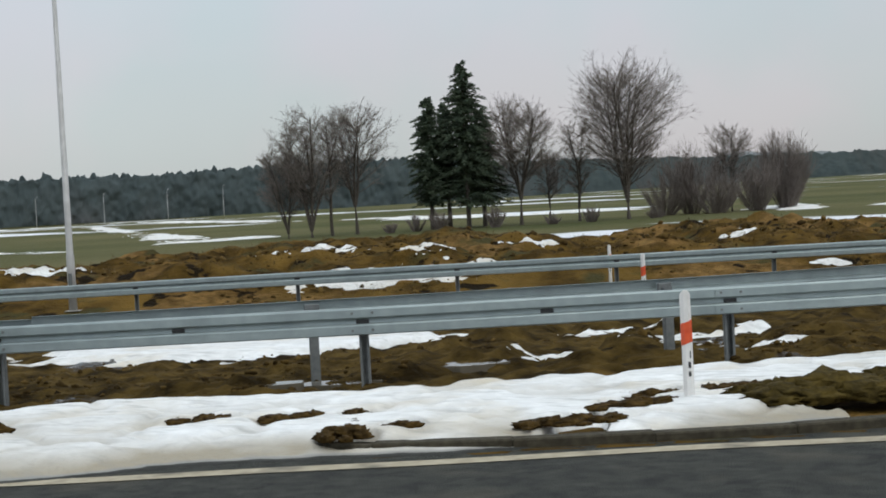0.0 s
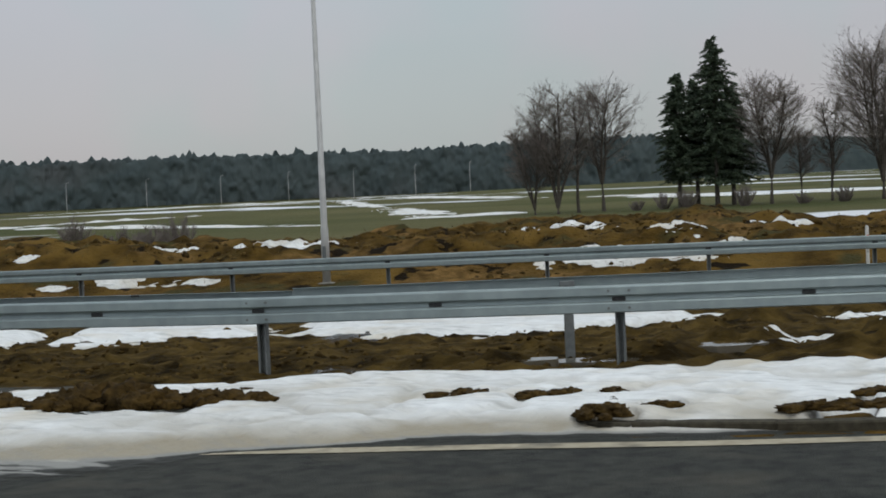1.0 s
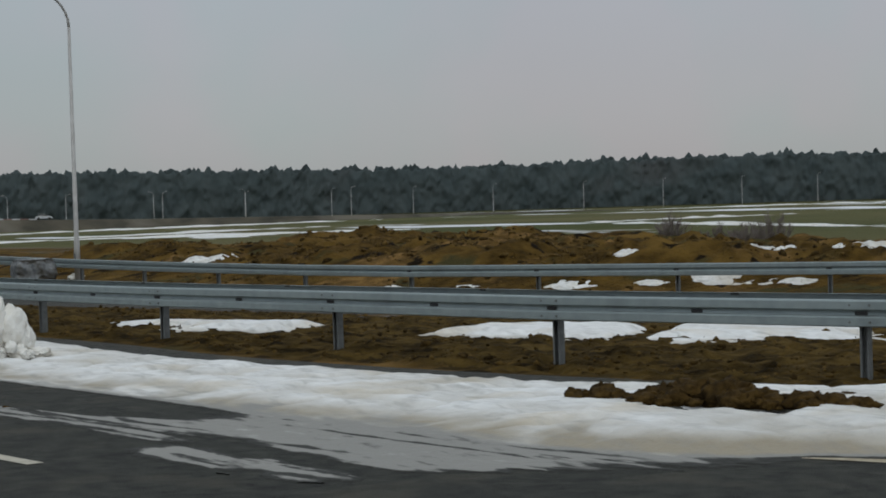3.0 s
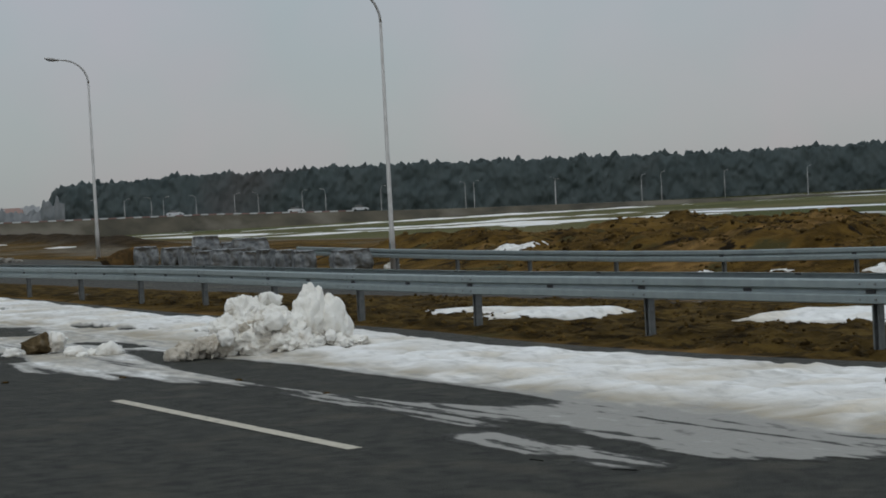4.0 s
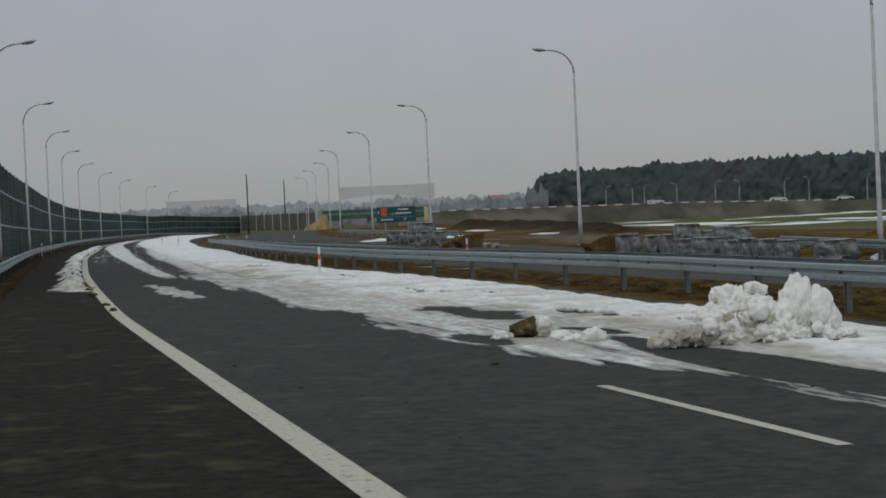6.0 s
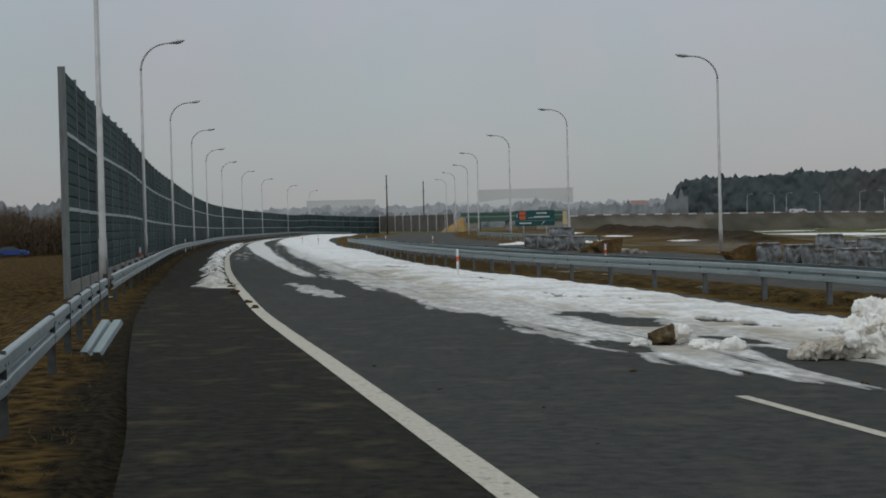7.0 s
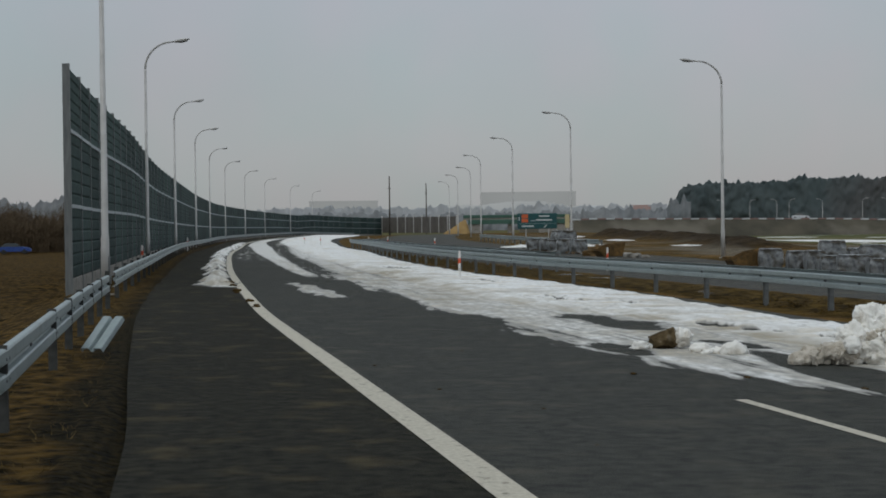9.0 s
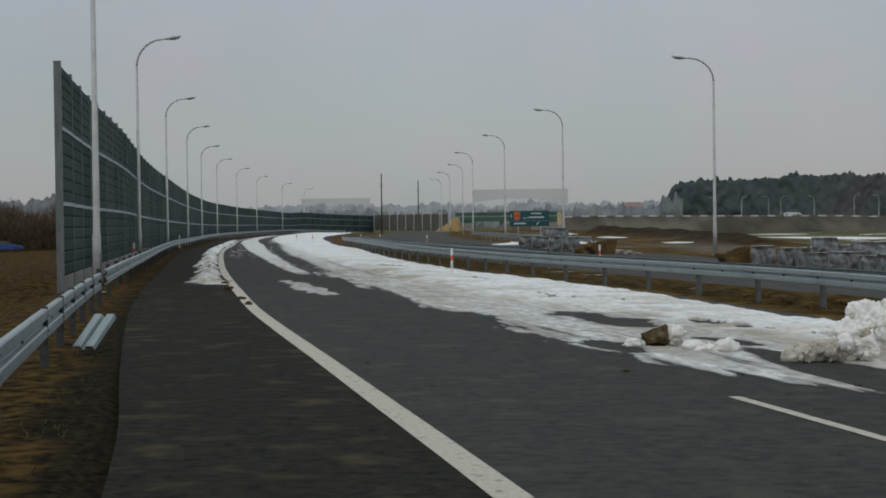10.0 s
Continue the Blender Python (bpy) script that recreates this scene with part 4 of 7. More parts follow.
    # a ridge pushed up along the line, and one thin patch
    ridge = np.exp(-((d + 0.55 + 0.6 * (fbm(Y * 0.3, Y * 0, 3, 80) - 0.5)) / 0.32) ** 2) * smooth(45, 49, Y) * (1 - smooth(150, 200, Y)) * smooth(0.40, 0.58, fbm(X * 2.4, Y * 1.2, 5, 81))
    T = np.maximum(T, 0.22 * ridge - 0.02)
    cover = np.maximum(cover, smooth(0.05, 0.2, ridge))
    patch = 1 - np.hypot((d - 1.9 - (44 - Y) * 0.03) / 0.48, (Y - 43.5) / 6.0) + (fbm(X * 3, Y * 0.7, 4, 82) - 0.5) * 1.1
    tongue = 1 - np.hypot((d + 0.55) / 0.75, (Y - 48.0) / 2.4) + (fbm(X * 2.5, Y * 1.2, 3, 83) - 0.5) * 1.1
    cover = np.maximum(cover, np.maximum(0.85 * smooth(0.0, 0.4, patch), smooth(0.0, 0.3, tongue)))
    T = np.maximum(T, np.clip(tongue, -1, 0.4) * 0.08)
    for hx, hy, a, b in HOLES:
        r = np.hypot((X - hx) / (a * 1.3), (Y - hy) / (b * 2.1)) + (fbm(X * 3, Y * 3, 3, 84) - 0.5) * 0.9
        T = T - 0.16 * (1 - smooth(0.75, 1.0, r))
    T = np.maximum(T, np.where(cover > 0.26, 0.004 + 0.010 * cover, -0.05))
    # grime: beige lower slope, stained folds, grey ice
    blotch = fbm(X * 1.1, Y * 1.1, 4, 94)
    dirt = 0.10 * smooth(0.35, 0.6, fbm(X * 2.2, Y * 2.2, 4, 93)) + (1.0 - 0.5 * far) * (1 - smooth(0.1, 1.05, inner)) * smooth(0.2, 0.5, blotch) * packed
    dirt = dirt + 0.40 * smooth(0.52, 0.72, fbm(X * 0.7, Y * 0.7, 4, 91)) * (0.6 + 0.4 * far) + 0.25 * smooth(0.8, 0.97, crease) * (1 - far)
    dirt = dirt + (0.05 + 0.40 * smooth(0.45, 0.62, fbm(d * 2.6, Y * 0.35, 4, 95))) * (1 - packed)
    dirt = dirt + 0.34 * smooth(20, 30, Y) * (1 - smooth(60, 95, Y)) * (1 - smooth(0.8, 2.4, X - xs)) * smooth(0.35, 0.6, streak)
    dirt = dirt * (1 - 0.65 * smooth(60, 100, Y))
    thin = np.where(T > 0.035, 0, (1 - packed) * (1 - 0.95 * cover))
    return T, dirt, thin


sheet("snow_cover", rows_from(0.8, 26, 0.018, 0.0019), lambda y: np.minimum(line_left(y) + np.interp(y, SLUSH_Y, SLUSH_D) - 0.8, snow_left(y) - 0.5), shifted(snow_right, 0.5), 250, road_snow,
      "old wet snow and ice, dirty beige along the melting edge")
sheet("snow_cover", rows_from(26, 330, 0.03, 0.0034), shifted(line_left, -1.9), shifted(snow_right, 0.5), 200, road_snow,
      "wide sheet of old snow with wheel ruts on the road")


def snow_patch(x, y, a, b, turn, thick, seed, dirt=0.2):
    """One leftover patch of snow draped on the ground, its ragged rim sinking into the soil."""
    n, k = 22, 48
    f = np.linspace(0, 1, n)[:, None]
    ang = np.linspace(0, 2 * np.pi, k, endpoint=False)[None]
    u, v = 1.25 * f * np.cos(ang) * a, 1.25 * f * np.sin(ang) * b
    c, s = math.cos(radians(turn)), math.sin(radians(turn))
    X, Y = x + c * u - s * v, y + s * u + c * v
    q = 2.2 / max(b, 0.4)
    T = thick * (0.62 - 1.1 * f + 1.7 * (fbm(X * q * 0.5, Y * q * 0.5, 4, seed) - 0.5))
    Z = terrain(X, Y) + np.where(f > 0.97, -0.08, np.clip(T, -0.08, thick))
    me = from_arrays("snow_patch", np.stack([X, Y, Z], -1).reshape(-1, 3), grid_faces(n, k, wrap=True), SNOW, True,
                     {"dirt": np.clip(dirt + 0.5 * (fbm(X * 2, Y * 2, 3, 120 + seed) - 0.5), 0, 1), "thin": 0 * X})
    ob = new("snow_patch", me)
    return tagged(ob, "leftover patch of melting snow on brown soil", "snow", "snow patches")


VERGE_Y = [10.5, 11.6, 12, 13.5, 15, 16.6, 19, 21, 24, 28]
VERGE_LOW = [8.2, 6.6, 5.0, 4.7, 5.1, 4.6, 3.9, 3.2, 2.1, 1.8]
VERGE_TOP = [8.2, 8.0, 8.4, 8.7, 8.8, 8.2, 7.4, 6.4, 4.2, 3.2]


def verge_snow(X, Y):
    o = X - rail_right_c(Y)
    low, top = np.interp(Y, VERGE_Y, VERGE_LOW), np.interp(Y, VERGE_Y, VERGE_TOP)
    wobble = (fbm(X * 0.8, Y * 0.8, 4, 601) - 0.5) * 1.5
    m = smooth(-0.1, 0.7, o - low + wobble) * (1 - smooth(-0.5, 0.1, o - top + wobble)) * smooth(10.8, 11.8, Y) * (1 - smooth(26.5, 28.5, Y))
    s_ = Y - 0.55 * (o - low) + 0.6 * wobble
    m = m * (1 - band(s_, 21.0, 23.4, 0.25)) * (1 - 0.9 * band(s_, 18.3, 18.9, 0.2)) * (1 - 0.8 * band(s_, 15.1, 15.9, 0.25))
    m = m * smooth(0.16, 0.42, fbm(X * 0.6, Y * 0.6, 3, 603) + 0.12)
    T = 0.13 * m - 0.02 + (fbm(X * 3, Y * 3, 3, 602) - 0.5) * 0.04
    return np.where(m > 0.03, T, -0.05), 0.12 * smooth(0.4, 0.7, fbm(X * 1.2, Y * 1.2, 3, 604)) + 0.5 * (1 - smooth(0.1, 0.4, m)), 0 * X


sheet("snow_strip", rows_from(9.5, 29, 0.05, 0.0), lambda y: rail_right_c(y) + 1.0, lambda y: rail_right_c(y) + 9.2, 150, verge_snow, "strip of old wet snow lying along the muddy verge")
for k, (x, y, a, b, turn, th) in enumerate(((19.2, 12.0, 0.8, 0.3, -55, 0.06), (20.3, 7.4, 1.4, 0.4, -45, 0.08), (18.2, 6.0, 1.0, 0.3, -45, 0.08), (17.3, 8.6, 0.5, 0.25, -45, 0.05), (21.0, 9.6, 0.9, 0.3, -50, 0.06))):
    snow_patch(x, y, a, b, turn, th, 600 + k, 0.08)


# ---- kerb ----
def kerb_stones():
    pts = along(shifted(kerb, 0.12), -6, 13, 1.0)
    root = thing("kerb", "low grey concrete kerb between asphalt and verge", "kerb", (*pts[0], float(ground_z(*pts[0]))), kind="structure")
    base = Vector(root.location)
    bm = bmesh.new()
    box(bm, (0.985, 0.16, 0.30), Matrix(), 0.012)
    me = bpy.data.meshes.new("kerb_stone")
    bm.to_mesh(me)
    bm.free()
    me.materials.append(DARK_CONCRETE)
    for (xa, ya), (xb, yb) in zip(pts, pts[1:]):
        x, y = (xa + xb) / 2, (ya + yb) / 2
        o = link("kerb_stone", me, None, root)
        o.matrix_basis = Matrix.Translation(Vector((x, y, float(ground_z(x, y)) - 0.085 + random.uniform(-0.006, 0.006))) - base) @ Matrix.Rotation(math.atan2(yb - ya, xb - xa), 4, 'Z')
    return root


DARK_CONCRETE = material("dark_concrete", (0.036, 0.031, 0.021), (0.080, 0.069, 0.048), 14, 0.9, bump=0.3, stains=(0.035, 0.028, 0.018), stain_at=0.5, stain_scale=2, gloss=0.2)
kerb_stones()


# ---- lumps of mud and snow ----
def lump_mesh(name, size, seed, mat, cuts=3, rough=0.25, angular=False, freq=2.2, flat=0.35, crag=0.0):
    rng = random.Random(seed)
    bm = bmesh.new()
    if angular:
        for _ in range(16):
            v = Vector((rng.uniform(-1, 1), rng.uniform(-1, 1), rng.uniform(-1, 1)))
            v = v.normalized() * rng.uniform(0.95, 1.15)
            bm.verts.new(v)
        bmesh.ops.convex_hull(bm, input=bm.verts)
        loose = [v for v in bm.verts if not v.link_faces]
        bmesh.ops.delete(bm, geom=loose, context='VERTS')
        bmesh.ops.triangulate(bm, faces=bm.faces)
        bmesh.ops.bevel(bm, geom=list(bm.edges), offset=0.09, segments=2, affect='EDGES', profile=0.6, clamp_overlap=True)
        bmesh.ops.triangulate(bm, faces=bm.faces)
        bmesh.ops.subdivide_edges(bm, edges=[e for e in bm.edges if e.calc_length() > 0.22], cuts=2, use_grid_fill=True)
    else:
        bmesh.ops.create_icosphere(bm, subdivisions=cuts + 1, radius=1)
    off = Vector((seed * 7.13, seed * 3.7, seed * 1.9))
    for v in bm.verts:
        p = v.co.copy()
        k = 1 + rough * noise.fractal(p * freq + off, 0.8, 2.1, 5)
        if crag:
            k += crag * (0.5 - abs(noise.noise(p * freq * 1.7 + off)) * 1.6 - 0.5 * abs(noise.noise(p * freq * 4.0 + off)))
        v.co = Vector((p.x * size[0] * k, p.y * size[1] * k, p.z * size[2] * k))
        if v.co.z < -size[2] * flat:
            v.co.z = -size[2] * flat
    for f in bm.faces:
        f.smooth = True
    me = bpy.data.meshes.new(name)
    bm.to_mesh(me)
    bm.free()
    me.materials.append(mat)
    return me


def clod(x, y, a, b, h, turn, seed, label="heap of dark brown mud clods on snow", mat=None):
    root = thing("mud_heap", label, "mud", (x, y, float(ground_z(x, y)) + 0.03), radians(turn), group="mud heaps")
    rng = random.Random(seed)
    n = max(14, int(56 * a))
    for k in range(n):
        u, v = rng.uniform(-1, 1), rng.uniform(-1, 1)
        s = rng.uniform(0.24, 0.66) * (1 - 0.45 * abs(u)) * (1 - 0.3 * abs(v))
        w = min(a, b * 1.8)
        o = link("clod", lump_mesh("clod", (w * s * 0.8, b * s * 0.95, h * s * 0.75), seed * 31 + k, mat or MUD, 2, 0.62, freq=3.2, flat=0.6), None, root)
        o.location = (u * a * 0.85, v * b * 0.75, h * s * 0.42 + 0.06)
    return root


OLIVE = material("olive_soil", (0.022, 0.016, 0.004), (0.105, 0.074, 0.019), 8, 0.9, bump=0.9, bump_scale=20, detail=10, gloss=0.1)
AHEAD = -50
clod(10.45, 8.25, 0.34, 0.15, 0.10, AHEAD, 1)
clod(10.65, 7.5, 0.32, 0.15, 0.11, AHEAD, 13)
clod(9.85, 6.45, 0.26, 0.24, 0.17, 30, 2)
clod(10.45, 6.8, 0.16, 0.12, 0.08, 30, 14)
clod(11.0, 7.12, 0.22, 0.12, 0.08, 30, 3)
clod(11.75, 5.1, 0.42, 0.20, 0.12, AHEAD, 4)
clod(10.75, 5.1, 0.42, 0.18, 0.12, AHEAD, 5)
clod(10.4, 6.3, 0.18, 0.10, 0.08, AHEAD, 6)
clod(8.85, 10.55, 0.85, 0.26, 0.30, -62, 7)
clod(8.45, 11.5, 0.42, 0.15, 0.2, -62, 8)
clod(9.25, 9.75, 0.45, 0.2, 0.22, -55, 15)
clod(10.05, 10.3, 0.16, 0.10, 0.08, -50, 9)
clod(12.85, 4.65, 0.40, 0.18, 0.13, AHEAD, 10)
clod(12.45, 5.2, 0.30, 0.15, 0.10, AHEAD, 16)
clod(12.55, 3.75, 0.75, 0.5, 0.26, AHEAD, 11, "broad heap of olive-brown soil beside the kerb", OLIVE)
clod(13.1, 2.85, 0.95, 0.65, 0.30, AHEAD, 12, "broad heap of olive-brown soil beside the kerb", OLIVE)
clod(13.9, 3.0, 0.8, 0.55, 0.28, AHEAD, 17, "broad heap of olive-brown soil beside the kerb", OLIVE)


def snow_pile():
    root = thing("snow_pile", "pile of dirty melting snow blocks at the road side", "snow pile", (5.0, 20.35, float(ground_z(5.0, 20.35)) + 0.03))
    # along the pile, depth, half sizes, height of the middle
    blocks = [(1.06, 0.05, 0.25, 0.24, 0.34, 0.32, 1), (0.76, 0.0, 0.21, 0.22, 0.37, 0.42, 2), (1.2, 0.05, 0.16, 0.2, 0.24, 0.22, 3), (0.10, 0.05, 0.42, 0.3, 0.30, 0.26, 4),
              (-0.18, 0.1, 0.25, 0.22, 0.30, 0.42, 5), (0.20, 0.1, 0.17, 0.16, 0.12, 0.66, 6), (0.42, -0.05, 0.22, 0.25, 0.26, 0.24, 7), (-0.44, -0.05, 0.24, 0.25, 0.24, 0.24, 8),
              (-0.10, -0.2, 0.28, 0.2, 0.2, 0.16, 9), (0.36, -0.25, 0.26, 0.2, 0.16, 0.12, 10), (-0.62, -0.15, 0.2, 0.2, 0.14, 0.12, 11), (-0.86, -0.1, 0.18, 0.16, 0.15, 0.12, 12),
              (-1.05, -0.05, 0.14, 0.13, 0.12, 0.10, 13), (-1.2, -0.12, 0.12, 0.1, 0.08, 0.06, 14), (0.72, -0.25, 0.24, 0.16, 0.10, 0.08, 15), (1.1, -0.25, 0.22, 0.16, 0.08, 0.06, 16),
              (-0.32, 0.05, 0.1, 0.1, 0.12, 0.58, 17), (0.0, 0.0, 0.14, 0.14, 0.16, 0.46, 18), (1.42, -0.1, 0.16, 0.14, 0.07, 0.05, 19)]
    for u, v, a, b, h, zc, seed in blocks:
        o = link("snow_block", lump_mesh("snow_block", (a, b, h), seed * 5 + 2, DIRTY_SNOW if u < -0.55 else PILE_SNOW, 4, 0.18 if seed in (1, 2, 3) else 0.28, crag=0.06 if seed in (1, 2, 3) else 0.10, angular=seed in (6, 12, 13), freq=1.7 if seed in (1, 2, 3) else 2.6, flat=0.9), None, root)
        o.matrix_basis = Matrix.Translation((u * 0.88, v, zc * 0.96)) @ Matrix.Rotation(seed * 0.7, 4, 'Z') @ Matrix.Rotation(0.12 * math.sin(seed), 4, 'X')
    rng = random.Random(9)
    for k in range(52):
        u = rng.uniform(-1.15, 1.2)
        tall = max(0.05, 0.42 - 0.35 * abs(u) if u < 0.55 else 0.16)
        s_ = rng.uniform(0.05, 0.12)
        o = link("snow_block", lump_mesh("snow_block", (s_ * 1.2, s_, s_), 400 + k, DIRTY_SNOW if u < -0.5 or k % 5 == 0 else PILE_SNOW, 2, 0.45, angular=k % 3 == 0, freq=2.5, flat=0.9), None, root)
        o.matrix_basis = Matrix.Translation((u, rng.uniform(-0.38, -0.1), rng.uniform(0.03, tall))) @ Matrix.Rotation(k, 4, 'Z')
    return root


PILE_SNOW = material("pile_snow", (0.80, 0.775, 0.72), (0.93, 0.92, 0.89), 4, 0.6, bump=0.9, bump_scale=16, stains=(0.44, 0.37, 0.27), stain_at=0.54, stain_scale=2.6, spread=0.22)
DIRTY_SNOW = material("dirty_snow", (0.33, 0.285, 0.22), (0.68, 0.63, 0.56), 6, 0.7, bump=0.7, bump_scale=14, detail=9)
snow_pile()
SOIL_LUMP = material("soil_lump", (0.055, 0.038, 0.018), (0.17, 0.125, 0.068), 7, 0.9, bump=0.8, bump_scale=18, detail=10, gloss=0.15, stains=(0.30, 0.26, 0.20), stain_at=0.6, stain_scale=4)
o = thing("soil_block", "frozen brown block of soil lying on icy asphalt", "soil", (2.55, 22.6, float(ground_z(2.55, 22.6)) + 0.02))
b = link("block", lump_mesh("block", (0.20, 0.16, 0.175), 77, SOIL_LUMP, 3, 0.22, angular=True, freq=3.0, flat=0.8), None, o)
b.location = (0, 0, 0.13)
b = link("snow_cap", lump_mesh("snow_cap", (0.13, 0.14, 0.14), 78, PILE_SNOW, 3, 0.35, flat=0.9), None, o)
b.location = (0.24, 0.05, 0.13)
for k, (x, y, s) in enumerate(((2.95, 21.9, 0.10), (3.15, 21.8, 0.07), (3.35, 21.7, 0.12), (2.2, 22.5, 0.08), (3.0, 21.7, 0.05))):
    q = new("snow_lump", lump_mesh("snow_lump", (s * 1.5, s, s), 90 + k, PILE_SNOW, 2, 0.4))
    q.location = (x, y, float(ground_z(x, y)) + s * 0.4)
    tagged(q, "small lump of dirty snow on the road", "snow lump", "snow lumps")
for k, (x, y, s) in enumerate(((3.95, 17.0, 0.06), (4.35, 15.1, 0.05), (1.75, 18.6, 0.05), (6.5, 17.6, 0.09), (2.95, 18.2, 0.06), (0.6, 15.0, 0.025), (-0.2, 22, 0.03), (7.2, 17.9, 0.04), (-6.15, 42.6, 0.16), (-6.0, 41.6, 0.1), (-5.0, 36.6, 0.13), (-5.15, 37.5, 0.07), (-4.5, 34.0, 0.11), (-4.62, 34.9, 0.08), (-7.2, 48.5, 0.2), (-6.8, 46.4, 0.15), (-0.38, 16.7, 0.03), (0.9, 12.5, 0.02), (-1.9, 13.2, 0.02), (-1.2, 19.5, 0.03))):
    q = new("clod", lump_mesh("clod", (s * 0.7, s * 0.6, s * 0.3), 130 + k, MUD, 2, 0.5))
    q.location = (x, y, float(ground_z(x, y)) + s * 0.15)
    tagged(q, "small dark clod of earth lying on the road", "clod", "clods")


# ---- trees ----
def prisms(segs, sides=3):
    """Tapered prisms for many twigs at once: rows of p0, p1, r0, r1."""
    a = np.array([s[0] for s in segs], float)
    b = np.array([s[1] for s in segs], float)
    ra, rb = np.array([s[2] for s in segs]), np.array([s[3] for s in segs])
    d = b - a
    d /= np.maximum(np.linalg.norm(d, axis=1, keepdims=True), 1e-6)
    ref = np.where(np.abs(d[:, 2:3]) > 0.9, [[1.0, 0, 0]], [[0, 0, 1.0]])
    s1 = np.cross(d, ref)
    s1 /= np.linalg.norm(s1, axis=1, keepdims=True)
    s2 = np.cross(d, s1)
    ang = 2 * np.pi * np.arange(sides) / sides
    ring = np.cos(ang)[None, :, None] * s1[:, None] + np.sin(ang)[None, :, None] * s2[:, None]
    lower, upper = a[:, None] + ring * ra[:, None, None], b[:, None] + ring * rb[:, None, None]
    verts = np.concatenate([lower, upper], 1).reshape(-1, 3)
    k = np.arange(sides)
    one = np.stack([k, (k + 1) % sides, sides + (k + 1) % sides, sides + k], -1)
    faces = (one[None] + (np.arange(len(segs)) * 2 * sides)[:, None, None]).reshape(-1, 4)
    return verts, faces


def bare_tree(x, y, height, width, leaders, seed, fork=0.25, name="bare_tree", label="leafless deciduous tree with fine grey-brown twigs", low=0.3, density=1.0):
    rng = random.Random(seed)
    trunk, twigs = [], []

    def jit(v, k):
        return (v + Vector((rng.uniform(-k, k), rng.uniform(-k, k), rng.uniform(-k, k)))).normalized()

    def limb(p, d, length, r, out, steps, bend=0.12, lift=0.06):
        pts = [p]
        for i in range(steps):
            d = jit(d, bend)
            d = (d + Vector((0, 0, lift))).normalized()
            q = p + d * length / steps
            f0, f1 = 1 - 0.75 * i / steps, 1 - 0.75 * (i + 1) / steps
            out.append((p[:], q[:], r * f0, r * f1))
            p = q
            pts.append(p)
        return pts, d
    r0 = height * 0.014
    split = height * fork
    base = Vector((0, 0, -0.3))
    if leaders == 1:
        stems = [limb(base, Vector((0, 0, 1)), height * 0.95, r0 * 1.2, trunk, 10, 0.06)[0]]
    else:
        p, _ = limb(base, Vector((0, 0, 1)), split + 0.3, r0 * 1.5, trunk, 3, 0.04)
        stems = []
        for k in range(leaders):
            a = 2 * math.pi * (k + rng.uniform(-0.2, 0.2)) / leaders
            lean = rng.uniform(0.10, 0.30) * width / height * 1.7
            stems.append(limb(p[-1], Vector((math.cos(a) * lean, math.sin(a) * lean, 1)).normalized(), (height - split) * rng.uniform(0.82, 1.0), r0, trunk, 9, 0.09)[0])
    for stem in stems:
        n = len(stem)
        top = stem[-1].z
        for i in range(n * 4):
            f = i / (n * 4 - 1)
            z = stem[min(int(f * (n - 1)), n - 2)].lerp(stem[min(int(f * (n - 1)) + 1, n - 1)], (f * (n - 1)) % 1)
            if z.z < height * low:
                continue
            g = (z.z - height * low) / max(top - height * low, 0.1)
            a = rng.uniform(0, 2 * math.pi)
            rise = rng.uniform(0.3, 1.35)
            room = width * 0.5 * math.sqrt(max(0.06, 1 - ((g - 0.38) / 0.68) ** 2))
            away = Vector((math.cos(a), math.sin(a), 0))
            reach = max(0.5, room - 0.8 * max(0.0, away.dot(Vector((z.x, z.y, 0))))) * rng.uniform(0.75, 1.15)
            d = (away + Vector((0, 0, rise))).normalized()
            pts, _ = limb(z, d, reach * 1.25, r0 * 0.30 * (1 - 0.5 * g), trunk, 4, 0.14, 0.05)
            for j in range(int(13 * density)):
                q = pts[rng.randrange(1, len(pts))]
                q = q.lerp(pts[max(1, rng.randrange(1, len(pts)))], rng.random() * 0.5)
                dd = jit(d, 0.75)
                tp, td = limb(q, dd, reach * rng.uniform(0.22, 0.45), 0.016, twigs, 2, 0.22, 0.08)
                for m in range(5):
                    limb(tp[rng.randrange(1, len(tp))], jit(td, 0.7), reach * rng.uniform(0.10, 0.24), 0.0095, twigs, 1, 0.2, 0.05)
    z = float(terrain(x, y))
    root = thing(name, label, "tree", (x, y, z), group="bare trees")
    v, f = prisms(trunk, 6)
    link("trunk", from_arrays("trunk", v, f, BARK, True), None, root)
    v, f = prisms(twigs, 3)
    link("crown", from_arrays("crown", v, f, TWIG, False), None, root, "leafless crown of fine twigs")
    return root


